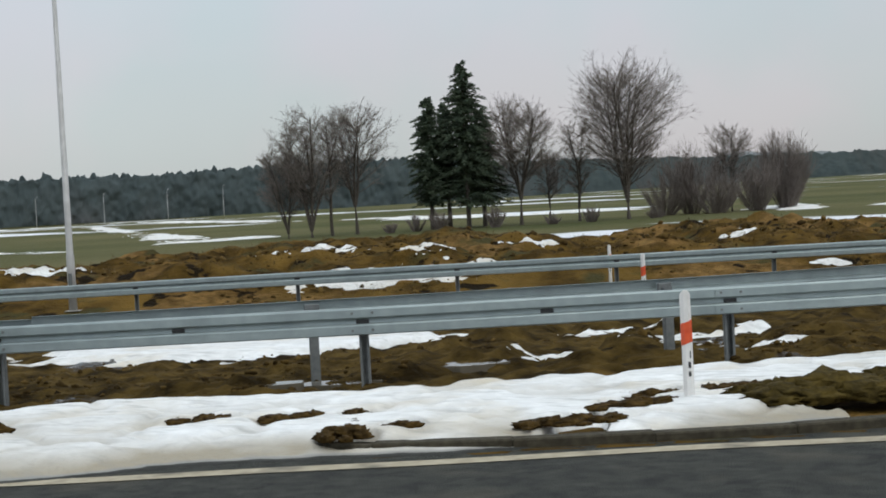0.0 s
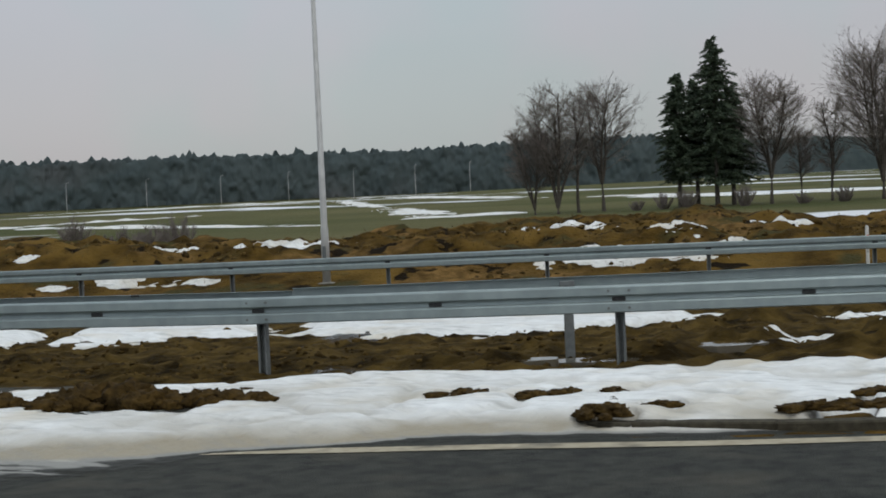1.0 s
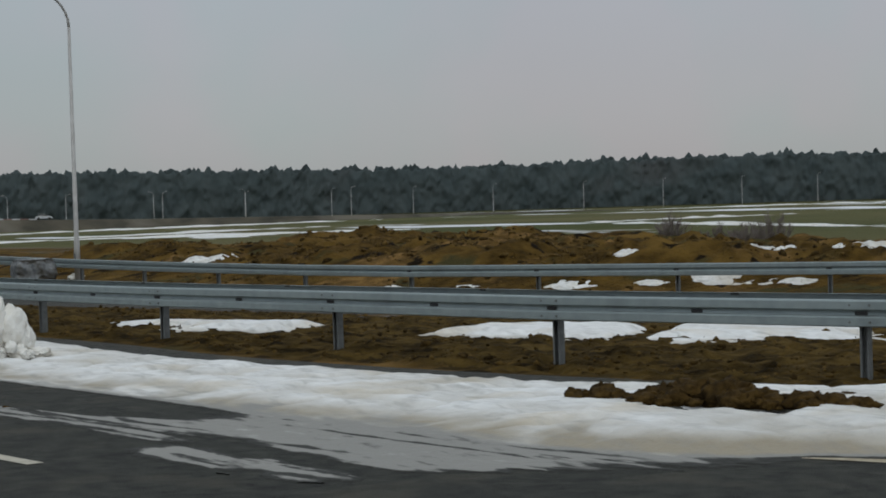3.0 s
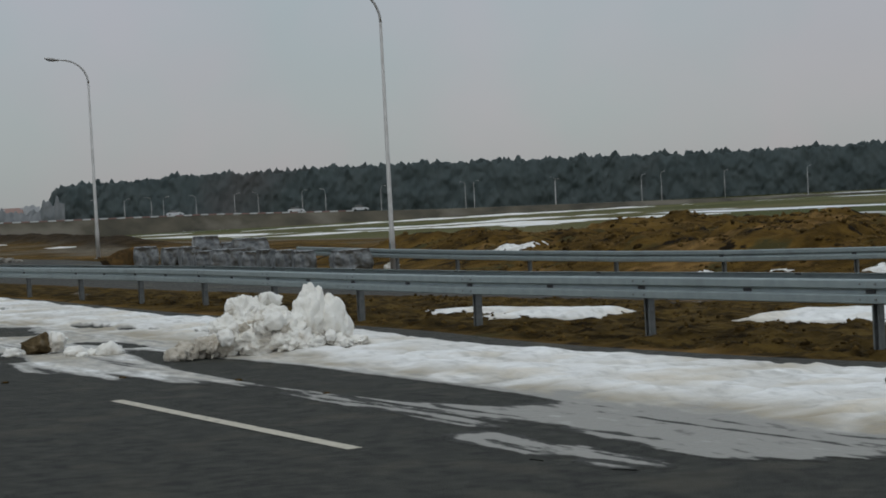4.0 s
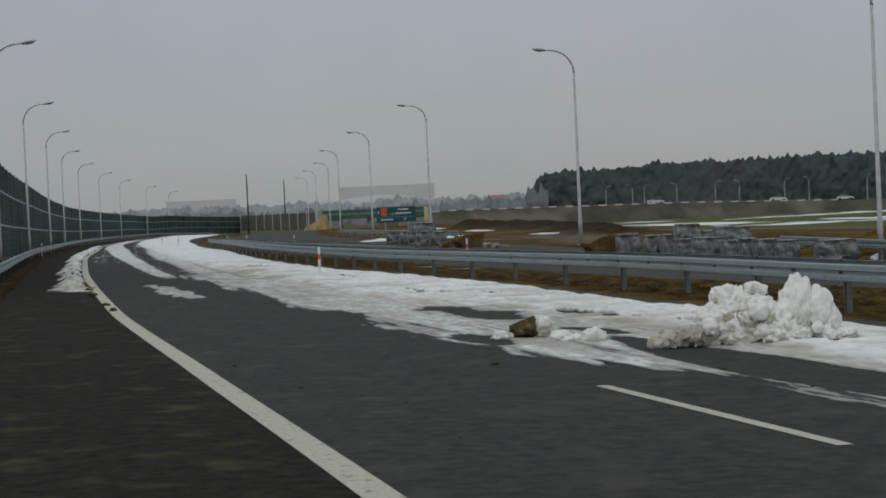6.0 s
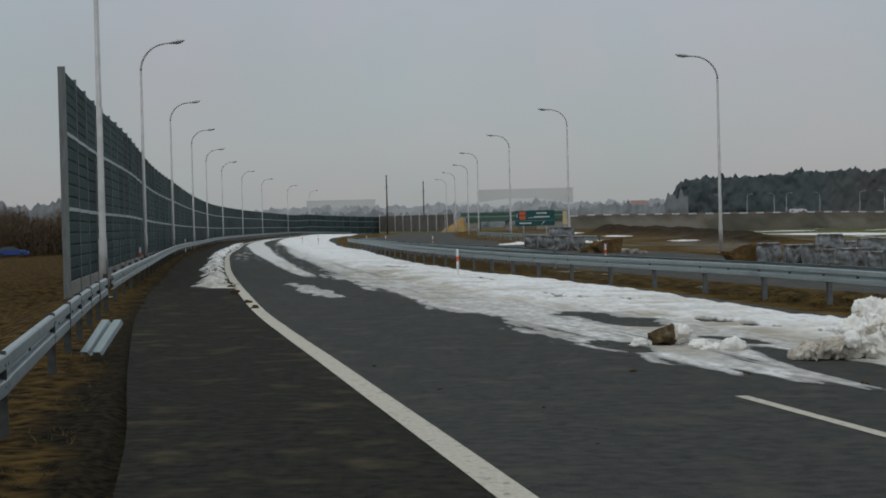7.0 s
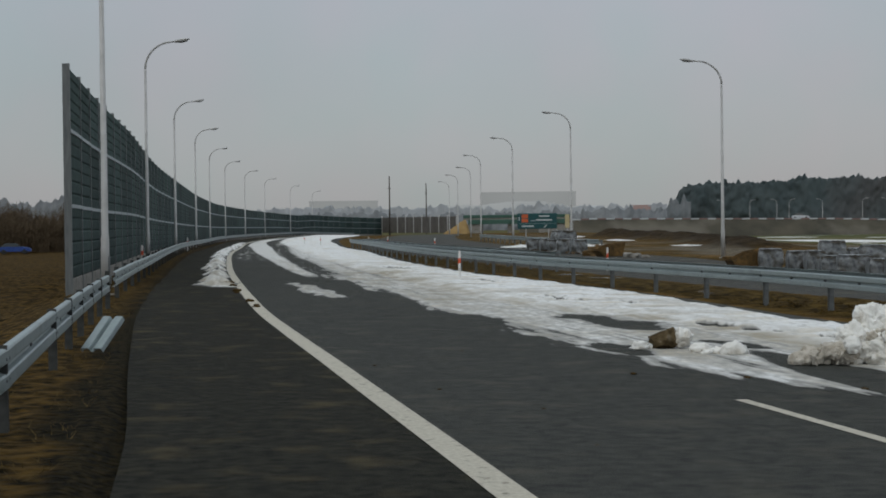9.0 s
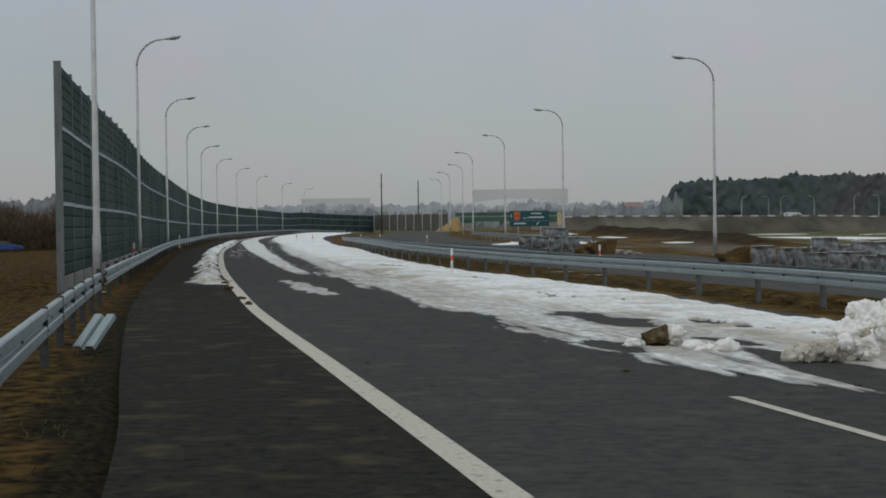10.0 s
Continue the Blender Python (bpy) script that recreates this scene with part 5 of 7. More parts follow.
def bare_bush(x, y, height, width, stems, seed, label="leafless bushy willow with upright brown stems"):
    rng = random.Random(seed)
    segs, thick = [], []
    for _ in range(stems):
        a, r = rng.uniform(0, 2 * math.pi), rng.random() ** 0.7
        d = Vector((math.cos(a) * r * width / height * 0.8, math.sin(a) * r * width / height * 0.8, 1)).normalized()
        p = Vector((math.cos(a) * r * width * 0.14, math.sin(a) * r * width * 0.14, -0.2))
        n = 5
        length = height * rng.uniform(0.7, 1.02) * (1 - 0.22 * r)
        for i in range(n):
            d = (d + Vector((rng.uniform(-0.1, 0.1), rng.uniform(-0.1, 0.1), 0.03))).normalized()
            q = p + d * length / n
            thick.append((p[:], q[:], 0.04 * (1 - 0.17 * i), 0.04 * (1 - 0.17 * (i + 1))))
            for m in range(9 if i else 3):
                e = (d + Vector((rng.uniform(-0.7, 0.7), rng.uniform(-0.7, 0.7), rng.uniform(-0.2, 0.5)))).normalized()
                w = p.lerp(q, rng.random())
                u = w + e * height * rng.uniform(0.06, 0.16)
                segs.append((w[:], u[:], 0.015, 0.009))
                segs.append((u[:], (u + (e + Vector((rng.uniform(-.5, .5), rng.uniform(-.5, .5), 0.3))) * height * 0.06)[:], 0.010, 0.007))
            p = q
    root = thing("bush", label, "bush", (x, y, float(terrain(x, y))), group="bare bushes")
    v, f = prisms(thick, 4)
    link("stem_clump", from_arrays("stem_clump", v, f, TWIG, True), None, root)
    v, f = prisms(segs, 3)
    link("crown", from_arrays("crown", v, f, TWIG, False), None, root)
    return root


def spruce(x, y, height, width, seed, bare=0.18, thin=1.0):
    """A spruce: straight trunk, whorls of drooping boughs, each hung with small needle sprays."""
    rng = random.Random(seed)
    root = thing("spruce_tree", "tall dark green spruce with drooping boughs", "tree", (x, y, float(terrain(x, y))), group="spruces")
    trunk = [((0, 0, -0.3 + height * i / 8), (0, 0, -0.3 + height * (i + 1) / 8), 0.24 * (1 - i / 8) + 0.02, 0.24 * (1 - (i + 1) / 8) + 0.02) for i in range(8)]
    boughs, tri, faces = [], [], []
    z = height * bare
    while z < height * 0.99:
        g = (z / height - bare) / (1 - bare)
        reach = width / 2 * (1 - g) ** 0.72 * min(1, 0.6 + g * 3) * (0.78 + 0.5 * vnoise(z * 0.9, seed, 7)) + 0.2
        for k in range(10 if g < 0.8 else 7):
            if rng.random() > thin:
                continue
            a = rng.uniform(0, 2 * math.pi)
            L = reach * rng.uniform(0.55, 1.2)
            p = Vector((0, 0, z + rng.uniform(-0.15, 0.15)))
            d = Vector((math.cos(a), math.sin(a), 0.25))
            pts = [p + d * L * f + Vector((0, 0, -0.38 * L * f * f)) for f in (0, 0.35, 0.7, 1.0)]
            for u, v in zip(pts, pts[1:]):
                boughs.append((u[:], v[:], 0.035, 0.018))
            n = int(9 + 14 * L)
            for m in range(n):
                f = (m + rng.random()) / n
                c = p + d * L * f + Vector((0, 0, -0.38 * L * f * f))
                w = 0.30 * (1.1 - 0.5 * f) * rng.uniform(0.6, 1.3)
                e = Vector((math.cos(a + rng.uniform(-1.3, 1.3)), math.sin(a + rng.uniform(-1.3, 1.3)), rng.uniform(-0.8, 0.45))).normalized() * w * 1.5
                s = Vector((-math.sin(a), math.cos(a), rng.uniform(-0.5, 0.5))).normalized() * w * 0.4
                i = len(tri)
                tri += [(c - s)[:], (c + s)[:], (c + e + s * 0.4)[:], (c + e - s * 0.4)[:], (c + e * 0.5 + Vector((0, 0, w * 0.30)))[:]]
                faces += [(i, i + 1, i + 4, i), (i + 1, i + 2, i + 4, i + 1), (i + 2, i + 3, i + 4, i + 2), (i + 3, i, i + 4, i + 3), (i, i + 3, i + 2, i + 1)]
        z += height * 0.022 * (1.15 - 0.5 * g)
    v, f = prisms(trunk, 8)
    link("trunk", from_arrays("trunk", v, f, BARK, True), None, root)
    v, f = prisms(boughs, 3)
    tagged(link("branchwork", from_arrays("branchwork", v, f, BARK, True), None, root), "thin brown boughs", kind="stuff")
    me = bpy.data.meshes.new("foliage")
    me.from_pydata(tri, [], [q if q[0] != q[3] else q[:3] for q in faces])
    me.materials.append(NEEDLE)
    link("foliage", me, None, root, "dense dark green needle sprays")
    return root


for az, r, h, w, n, seed, fork in ((55.0, 160, 11.7, 6.2, 5, 1, 0.05), (54.2, 161, 8.6, 5.0, 4, 2, 0.05), (56.55, 163, 12.2, 7.0, 3, 3, 0.22), (55.7, 162, 11.6, 3.2, 1, 8, 0.1),
                                   (62.2, 165, 12.3, 7.0, 4, 4, 0.20), (64.2, 168, 11.2, 3.6, 2, 5, 0.12), (65.87, 166, 14.0, 9.4, 6, 6, 0.12), (63.2, 170, 7.5, 3.6, 2, 7, 0.2),
                                   (69.35, 178, 8.4, 5.0, 3, 13, 0.08)):
    x, y = polar(r, az)
    bare_tree(x, y, h, w, n, seed, fork, low=0.22 if fork < 0.15 else 0.3)
for az, r, h, w, n, seed in ((68.0, 176, 7.6, 5.0, 60, 12), (71.2, 180, 8.2, 5.0, 95, 14), (67.1, 174, 4.5, 5.5, 50, 15),
                             (68.8, 172, 4.6, 6.0, 60, 16), (70.2, 175, 5.6, 5.0, 60, 17)):
    x, y = polar(r, az)
    bare_bush(x, y, h, w, n, seed)
for k, (az, r) in enumerate(((57.7, 160), (58.6, 161), (61.3, 160), (63.2, 161), (64.6, 162), (59.4, 159), (66.8, 165), (41.0, 88), (41.9, 90), (39.6, 92), (40.3, 90), (38.6, 93))):
    x, y = polar(r, az)
    bare_bush(x, y, 1.3 + 0.5 * (k % 3), 2.0, 26, 30 + k, "low leafless brown shrub at the field edge")
for az, r, h, w, seed, bare in ((60.4, 163, 16.3, 8.6, 21, 0.15), (59.15, 164, 13.1, 6.2, 22, 0.2), (59.75, 167, 12.5, 5.6, 23, 0.26), (60.95, 168, 11.8, 6.4, 24, 0.2)):
    x, y = polar(r, az)
    spruce(x, y, h, w, seed, bare, 0.72)


# ---- wood along the horizon ----
def canopy(name, a0, a1, radius, heights, mat, label, seed, drop=0.0, spiky=1.0, lumps=1.0):
    """The closed face of a far wood: lumpy crowns pressed together, with a ragged top rolling back."""
    aa = np.arange(a0, a1, 0.05)
    f = np.r_[np.linspace(0, 1, 24), 1.0, 0.97]
    back = np.r_[3.5 * np.linspace(0, 1, 24) ** 2, 9.0, 22.0]
    A, G = np.meshgrid(aa, f, indexing="ij")
    B = np.repeat(back[None], len(aa), 0)
    H = np.array([heights(a) for a in aa])[:, None]
    s_ = np.radians(A) * 640
    crowns = fbm(s_ * 0.22, A * 0, 3, seed) * 0.5 + fbm(s_ * 0.75, A * 0, 2, seed + 3) * 0.5
    tips = np.clip(fbm(s_ * 0.55, A * 0, 3, seed + 7) - 0.52, 0, 1) * 0.45 + (vnoise(s_ * 1.3, A * 0, seed + 8) - 0.5) * 0.06
    Z = drop + G * H * (0.90 + 0.20 * crowns + spiky * tips * smooth(0.6, 1.0, G)) + (fbm(s_ * 0.9, G * H * 0.5, 3, seed + 5) - 0.5) * 1.4 * lumps * smooth(0.0, 0.2, G)
    R = np.array([radius(a) for a in aa])[:, None] + B + lumps * (4.0 * (fbm(s_ * 0.28, G * H * 0.16, 4, seed + 1) - 0.5) + 2.2 * (fbm(s_ * 0.9, G * H * 0.5, 3, seed + 2) - 0.5))
    verts = np.stack([R * np.sin(np.radians(A)), R * np.cos(np.radians(A)), Z], -1).reshape(-1, 3)
    ob = new(name, from_arrays(name, verts, grid_faces(len(aa), len(f)), mat, True))
    return tagged(ob, label, "forest", kind="stuff")


def wood_height(a):
    return 18.2 + 0.6 * math.sin(a * 0.35) - 5.0 * float(smooth(8.0, 6.2, a)) + 2.0 * float(smooth(9, 13, a)) * float(smooth(24, 14, a))


# All three faces share the colour with haze painted in.
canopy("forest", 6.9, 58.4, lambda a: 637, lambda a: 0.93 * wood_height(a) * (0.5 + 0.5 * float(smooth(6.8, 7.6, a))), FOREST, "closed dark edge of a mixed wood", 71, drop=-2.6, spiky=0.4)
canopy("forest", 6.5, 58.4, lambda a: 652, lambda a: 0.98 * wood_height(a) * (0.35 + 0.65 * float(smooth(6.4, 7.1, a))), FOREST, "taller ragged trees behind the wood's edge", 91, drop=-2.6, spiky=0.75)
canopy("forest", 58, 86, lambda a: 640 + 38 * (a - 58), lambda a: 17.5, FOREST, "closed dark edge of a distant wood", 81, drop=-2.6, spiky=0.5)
# Distance haze mixed into three tree colours, each belt paled to its depth.
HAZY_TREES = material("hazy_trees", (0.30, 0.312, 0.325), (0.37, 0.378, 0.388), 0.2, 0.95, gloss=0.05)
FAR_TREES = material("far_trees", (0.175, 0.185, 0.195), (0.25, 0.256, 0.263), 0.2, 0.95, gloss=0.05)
HAZED_WOOD = material("hazed_wood", (0.135, 0.148, 0.156), (0.19, 0.198, 0.205), 0.3, 0.95, gloss=0.05, stretch=(1, 1, 0.2))
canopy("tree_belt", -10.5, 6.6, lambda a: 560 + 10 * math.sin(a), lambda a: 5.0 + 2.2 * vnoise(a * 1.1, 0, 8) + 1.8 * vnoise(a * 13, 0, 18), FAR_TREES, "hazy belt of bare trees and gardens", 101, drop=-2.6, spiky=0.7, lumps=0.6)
canopy("tree_belt", -7.5, 6.6, lambda a: 640, lambda a: 8.0 + 2.0 * vnoise(a * 0.9, 0, 12) + 1.5 * vnoise(a * 11, 0, 13), HAZY_TREES, "belt of trees further back, paled by haze", 111, drop=-2.6, spiky=0.5, lumps=0.6)
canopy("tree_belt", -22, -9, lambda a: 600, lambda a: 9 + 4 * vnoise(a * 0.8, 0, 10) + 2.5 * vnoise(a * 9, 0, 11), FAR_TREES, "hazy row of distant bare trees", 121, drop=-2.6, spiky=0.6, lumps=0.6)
canopy("tree_belt", 4.9, 7.4, lambda a: 612, lambda a: 5.0 + 8 * float(smooth(5.6, 7.2, a)) * (0.5 + 0.8 * vnoise(a * 9, 0, 28)), HAZED_WOOD, "pale edge of the wood in the haze", 131, drop=-2.6, spiky=0.9, lumps=0.6)


def thicket(a0, a1, count, seed):
    """A dense leafless thicket of thin stems with side twigs."""
    rng = random.Random(seed)
    segs = []
    for _ in range(count):
        a = rng.uniform(a0, a1)
        x, y = polar(240 + rng.uniform(-6, 30), a)
        h = (4.2 + 3.4 * vnoise(a * 1.6, 0, 9)) * rng.uniform(0.35, 1.0)
        p = Vector((x, y, -2.0))
        d = Vector((rng.uniform(-0.2, 0.2), rng.uniform(-0.2, 0.2), 1)).normalized()
        top = p + d * h
        segs.append((p[:], top[:], 0.05, 0.02))
        for _k in range(12):
            q = p.lerp(top, rng.uniform(0.1, 0.98))
            e = Vector((rng.uniform(-1, 1), rng.uniform(-1, 1), rng.uniform(0.2, 1.2))).normalized()
            segs.append((q[:], (q + e * rng.uniform(0.5, 1.8))[:], 0.04, 0.02))
    v, f = prisms(segs, 3)
    ob = new("thicket", from_arrays("thicket", v, f, THICKET, False))
    return tagged(ob, "dark brown leafless thicket", "bushes", kind="stuff")


THICKET = material("thicket", (0.075, 0.055, 0.036), (0.135, 0.100, 0.066), 0.5, 0.95, gloss=0.05)
thicket(-22, -11.5, 2600, 8)


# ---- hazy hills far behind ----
# Distance haze put into the surface as a mottled emission colour.
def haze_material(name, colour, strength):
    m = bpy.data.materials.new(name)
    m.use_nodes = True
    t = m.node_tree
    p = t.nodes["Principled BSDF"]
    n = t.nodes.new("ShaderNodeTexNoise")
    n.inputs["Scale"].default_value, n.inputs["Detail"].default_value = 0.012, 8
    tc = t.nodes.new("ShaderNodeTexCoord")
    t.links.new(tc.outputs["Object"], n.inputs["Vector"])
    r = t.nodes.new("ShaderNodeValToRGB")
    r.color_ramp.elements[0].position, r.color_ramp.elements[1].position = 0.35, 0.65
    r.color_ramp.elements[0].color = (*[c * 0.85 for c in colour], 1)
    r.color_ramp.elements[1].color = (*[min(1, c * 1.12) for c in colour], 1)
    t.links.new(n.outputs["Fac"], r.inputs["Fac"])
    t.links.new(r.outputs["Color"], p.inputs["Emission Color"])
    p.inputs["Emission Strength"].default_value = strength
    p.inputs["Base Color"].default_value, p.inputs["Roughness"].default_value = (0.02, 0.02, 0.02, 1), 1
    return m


def hill(a0, a1, r, top, mat, seed, wobble=0.3):
    aa = np.linspace(a0, a1, 260)
    X, Y = r * np.sin(np.radians(aa)), r * np.cos(np.radians(aa))
    z = 1.7 + (r / 1700) * (np.array([top(a) for a in aa]) - 1.7)
    z = z * (1 + wobble * 1.0 * (fbm(aa * 0.8, aa * 0, 3, seed) - 0.5)) + 2.6 * r / 1500 * (fbm(aa * 9, aa * 0, 3, seed + 1) - 0.5)
    rows = [np.stack([X * k, Y * k, np.where(k == 1, -8.0, 0) + z * f], -1) for k, f in ((1.0, 0.0), (1.03, 0.55), (1.06, 1.0), (1.2, 0.9))]
    rows[0][:, 2] = -8
    ob = new("backdrop", from_arrays("backdrop", np.concatenate(rows), grid_faces(4, len(aa)), mat, True))
    return tagged(ob, "pale hazy wooded hills on the horizon", "hills", kind="structure")


# Both ridges glow in the haze tone instead of being lit.
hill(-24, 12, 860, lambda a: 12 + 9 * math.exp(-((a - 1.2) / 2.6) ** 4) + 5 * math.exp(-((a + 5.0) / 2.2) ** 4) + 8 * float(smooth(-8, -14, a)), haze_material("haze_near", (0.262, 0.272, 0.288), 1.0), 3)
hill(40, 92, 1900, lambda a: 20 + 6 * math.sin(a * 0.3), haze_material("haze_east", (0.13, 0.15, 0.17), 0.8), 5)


# ---- far road on its bank ----
def far_bank():
    aa = np.linspace(1.5, 40, 200)
    R = 395 + 1.4 * (aa - 4) + 12 * np.sin(np.radians(aa * 4))
    top = np.interp(aa, [1.5, 4, 12, 20, 30, 40], [1.0, 1.6, 1.0, -0.6, -1.7, -2.4])
    rows = []
    for off, f in ((-9, None), (-3.5, 1), (7, 1), (16, None)):
        r = R + off
        z = np.full(len(aa), -3.0) if f is None else top
        rows.append(np.stack([r * np.sin(np.radians(aa)), r * np.cos(np.radians(aa)), z], -1))
    ob = new("road_bank", from_arrays("road_bank", np.concatenate(rows), grid_faces(4, len(aa)), BANK_GRASS, False))
    tagged(ob, "dull brown-green embankment carrying a distant road", "embankment", kind="structure")
    root = thing("road_barrier", "row of red and white road barrier blocks on the embankment", "road barrier", (float(rows[1][20, 0]), float(rows[1][20, 1]), float(top[20])))
    base = Vector(root.location)
    bm = bmesh.new()
    box(bm, (1.9, 0.4, 0.32), Matrix.Translation((0, 0, 0.16)), 0.04)
    meshes = []
    for mat in (RED_BLOCK, HAZE_WALL):
        me = bpy.data.meshes.new("barrier_block")
        bm.to_mesh(me)
        me.materials.append(mat)
        meshes.append(me)
    bm.free()
    k, a = 0, 2.0
    while a < 17:
        r = 395 + 1.4 * (a - 4) + 12 * math.sin(radians(a * 4)) - 2.6
        x, y = polar(r, a)
        o = link("barrier_block", meshes[k % 2], None, root)
        o.matrix_basis = Matrix.Translation(Vector((x, y, float(np.interp(a, aa, top)))) - base) @ Matrix.Rotation(radians(-a), 4, 'Z')
        a += math.degrees(2.0 / r)
        k += 1
    return aa, R, top


# White of the far barrier blocks, with distance haze in the colour.
HAZE_WALL = material("hazed_white", (0.52, 0.53, 0.54), (0.60, 0.61, 0.62), 0.2, 0.9)
BANK_GRASS = material("bank_grass", (0.055, 0.052, 0.042), (0.115, 0.102, 0.078), 0.15, 0.95, detail=12, gloss=0.05, stains=(0.15, 0.135, 0.11), stain_at=0.52, stain_scale=0.05, spread=0.1)
RED_BLOCK = material("red_block", (0.20, 0.12, 0.105), (0.26, 0.155, 0.14), 5, 0.6)
bank_a, bank_r, bank_top = far_bank()


def car(name, x, y, z, turn, paint, label, first=None):
    """A small saloon: shaped body, glasshouse, four wheels."""
    root = thing(name, label, "car", (x, y, z), turn)
    bm = bmesh.new()
    outline = [(-2.1, 0.35), (-2.15, 0.75), (-1.9, 0.92), (-1.2, 0.98), (1.0, 0.95), (1.9, 0.80), (2.1, 0.6), (2.1, 0.35)]
    sides_ = [[bm.verts.new((u, s * 0.82, v)) for u, v in outline] for s in (-1, 1)]
    for k in range(len(outline)):
        bm.faces.new((sides_[0][k], sides_[0][(k + 1) % 8], sides_[1][(k + 1) % 8], sides_[1][k]))
    bm.faces.new(sides_[0])
    bm.faces.new(sides_[1][::-1])
    bmesh.ops.recalc_face_normals(bm, faces=bm.faces)
    part("body", bm, paint, root)
    bm = bmesh.new()
    low, high = [(-1.75, 0.94), (0.95, 0.94)], [(-1.2, 1.42), (0.25, 1.42)]
    v = [bm.verts.new((u, s * w, z_)) for s in (-1, 1) for (u, z_), w in ((low[0], 0.78), (low[1], 0.78), (high[1], 0.62), (high[0], 0.62))]
    for q in ((0, 1, 2, 3), (7, 6, 5, 4), (0, 4, 5, 1), (1, 5, 6, 2), (2, 6, 7, 3), (3, 7, 4, 0)):
        bm.faces.new([v[i] for i in q])
    part("glasshouse", bm, CAR_GLASS, root, "dark car windows")
    for u in (-1.35, 1.3):
        for s in (-0.80, 0.80):
            bm = bmesh.new()
            bmesh.ops.create_cone(bm, segments=16, radius1=0.32, radius2=0.32, depth=0.2, cap_ends=True, matrix=Matrix.Translation((u, s, 0.32)) @ Matrix.Rotation(radians(90), 4, 'X'))
            part("wheel", bm, BLACK, root)
    return root


CAR_GLASS = material("car_glass", (0.02, 0.025, 0.03), (0.03, 0.035, 0.04), 3, 0.1)
CAR_WHITE = material("white_car_paint", (0.55, 0.57, 0.6), (0.65, 0.67, 0.7), 2, 0.35)
for a in (11.0, 17.3, 15.1):
    r = float(np.interp(a, bank_a, bank_r)) + 1.5
    x, y = polar(r, a)
    car("car", x, y, float(np.interp(a, bank_a, bank_top)), radians(-a), CAR_WHITE, "small white car on the distant road")
BLUE = material("blue_paint", (0.015, 0.05, 0.22), (0.03, 0.08, 0.32), 3, 0.4)
x, y = polar(225, -15.55)
car("car", x, y, float(terrain(x, y)), radians(10), BLUE, "blue car parked before the thicket")


# ---- bridge, walls, buildings in the distance ----
def far_block(name, a0, a1, r, z0, z1, mat, label, category, depth=12.0, roof=None, windows=0):
    xa, ya = polar(r, a0)
    xb, yb = polar(r, a1)
    length = math.hypot(xb - xa, yb - ya)
    root = thing(name, label, category, ((xa + xb) / 2, (ya + yb) / 2, z0), math.atan2(yb - ya, xb - xa))
    bm = bmesh.new()
    box(bm, (length, depth, z1 - z0), Matrix.Translation((0, depth / 2, (z1 - z0) / 2)), 0.05)
    part("wall", bm, mat, root)
    bm = bmesh.new()
    if roof:
        rise = roof[1]
        e = 0.5
        v = [bm.verts.new(c) for c in ((-length / 2 - e, -e, z1 - z0), (length / 2 + e, -e, z1 - z0), (length / 2 + e, depth + e, z1 - z0), (-length / 2 - e, depth + e, z1 - z0),
                                       (-length / 2 - e, depth / 2, z1 - z0 + rise), (length / 2 + e, depth / 2, z1 - z0 + rise))]
        for q in ((0, 1, 5, 4), (2, 3, 4, 5), (1, 2, 5), (3, 0, 4), (3, 2, 1, 0)):
            bm.faces.new([v[i] for i in q])
        part("roof", bm, roof[0], root)
    else:
        box(bm, (length + 0.6, depth + 0.6, 0.5), Matrix.Translation((0, depth / 2, z1 - z0 + 0.2)), 0.05)
        part("roof", bm, mat, root)
    for k in range(windows):
        bm = bmesh.new()
        box(bm, (1.1, 0.12, 1.3), Matrix.Translation((length * ((k + 0.5) / windows - 0.5), -0.03, (z1 - z0) * 0.5)), 0.02)
        part("window", bm, CAR_GLASS, root)
    return root


# Grey house colour lightened to hold the haze in front of it.
HAZE_DARK = material("hazed_grey_wall", (0.44, 0.45, 0.46), (0.50, 0.51, 0.52), 0.2, 0.9)
# Far halls take the haze colour as glow; they hold no lamps.
HAZE_FAR = haze_material("far_hall_haze", (0.268, 0.276, 0.290), 1.0)
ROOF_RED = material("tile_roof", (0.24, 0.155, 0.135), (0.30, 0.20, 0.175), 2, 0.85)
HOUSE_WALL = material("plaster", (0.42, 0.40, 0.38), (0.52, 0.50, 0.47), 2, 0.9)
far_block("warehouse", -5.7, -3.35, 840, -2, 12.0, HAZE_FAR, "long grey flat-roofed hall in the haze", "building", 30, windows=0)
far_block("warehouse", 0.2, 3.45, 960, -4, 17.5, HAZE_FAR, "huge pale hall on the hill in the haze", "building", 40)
far_block("hall", -2.5, -0.4, 800, -2, 7, HAZE_FAR, "low building among trees, paled by haze", "building", 20)
far_block("house", 5.35, 5.95, 640, -2, 3.8, HOUSE_WALL, "white house with a red tiled roof", "house", 9, (ROOF_RED, 3.2), 3)
far_block("house", 3.9, 4.35, 720, -2, 4.5, HAZE_DARK, "grey house among hazy trees", "house", 9, (HAZE_DARK, 3.0), 2)

BRIDGE_GREEN = material("green_steel", (0.035, 0.10, 0.075), (0.06, 0.14, 0.105), 0.5, 0.6)


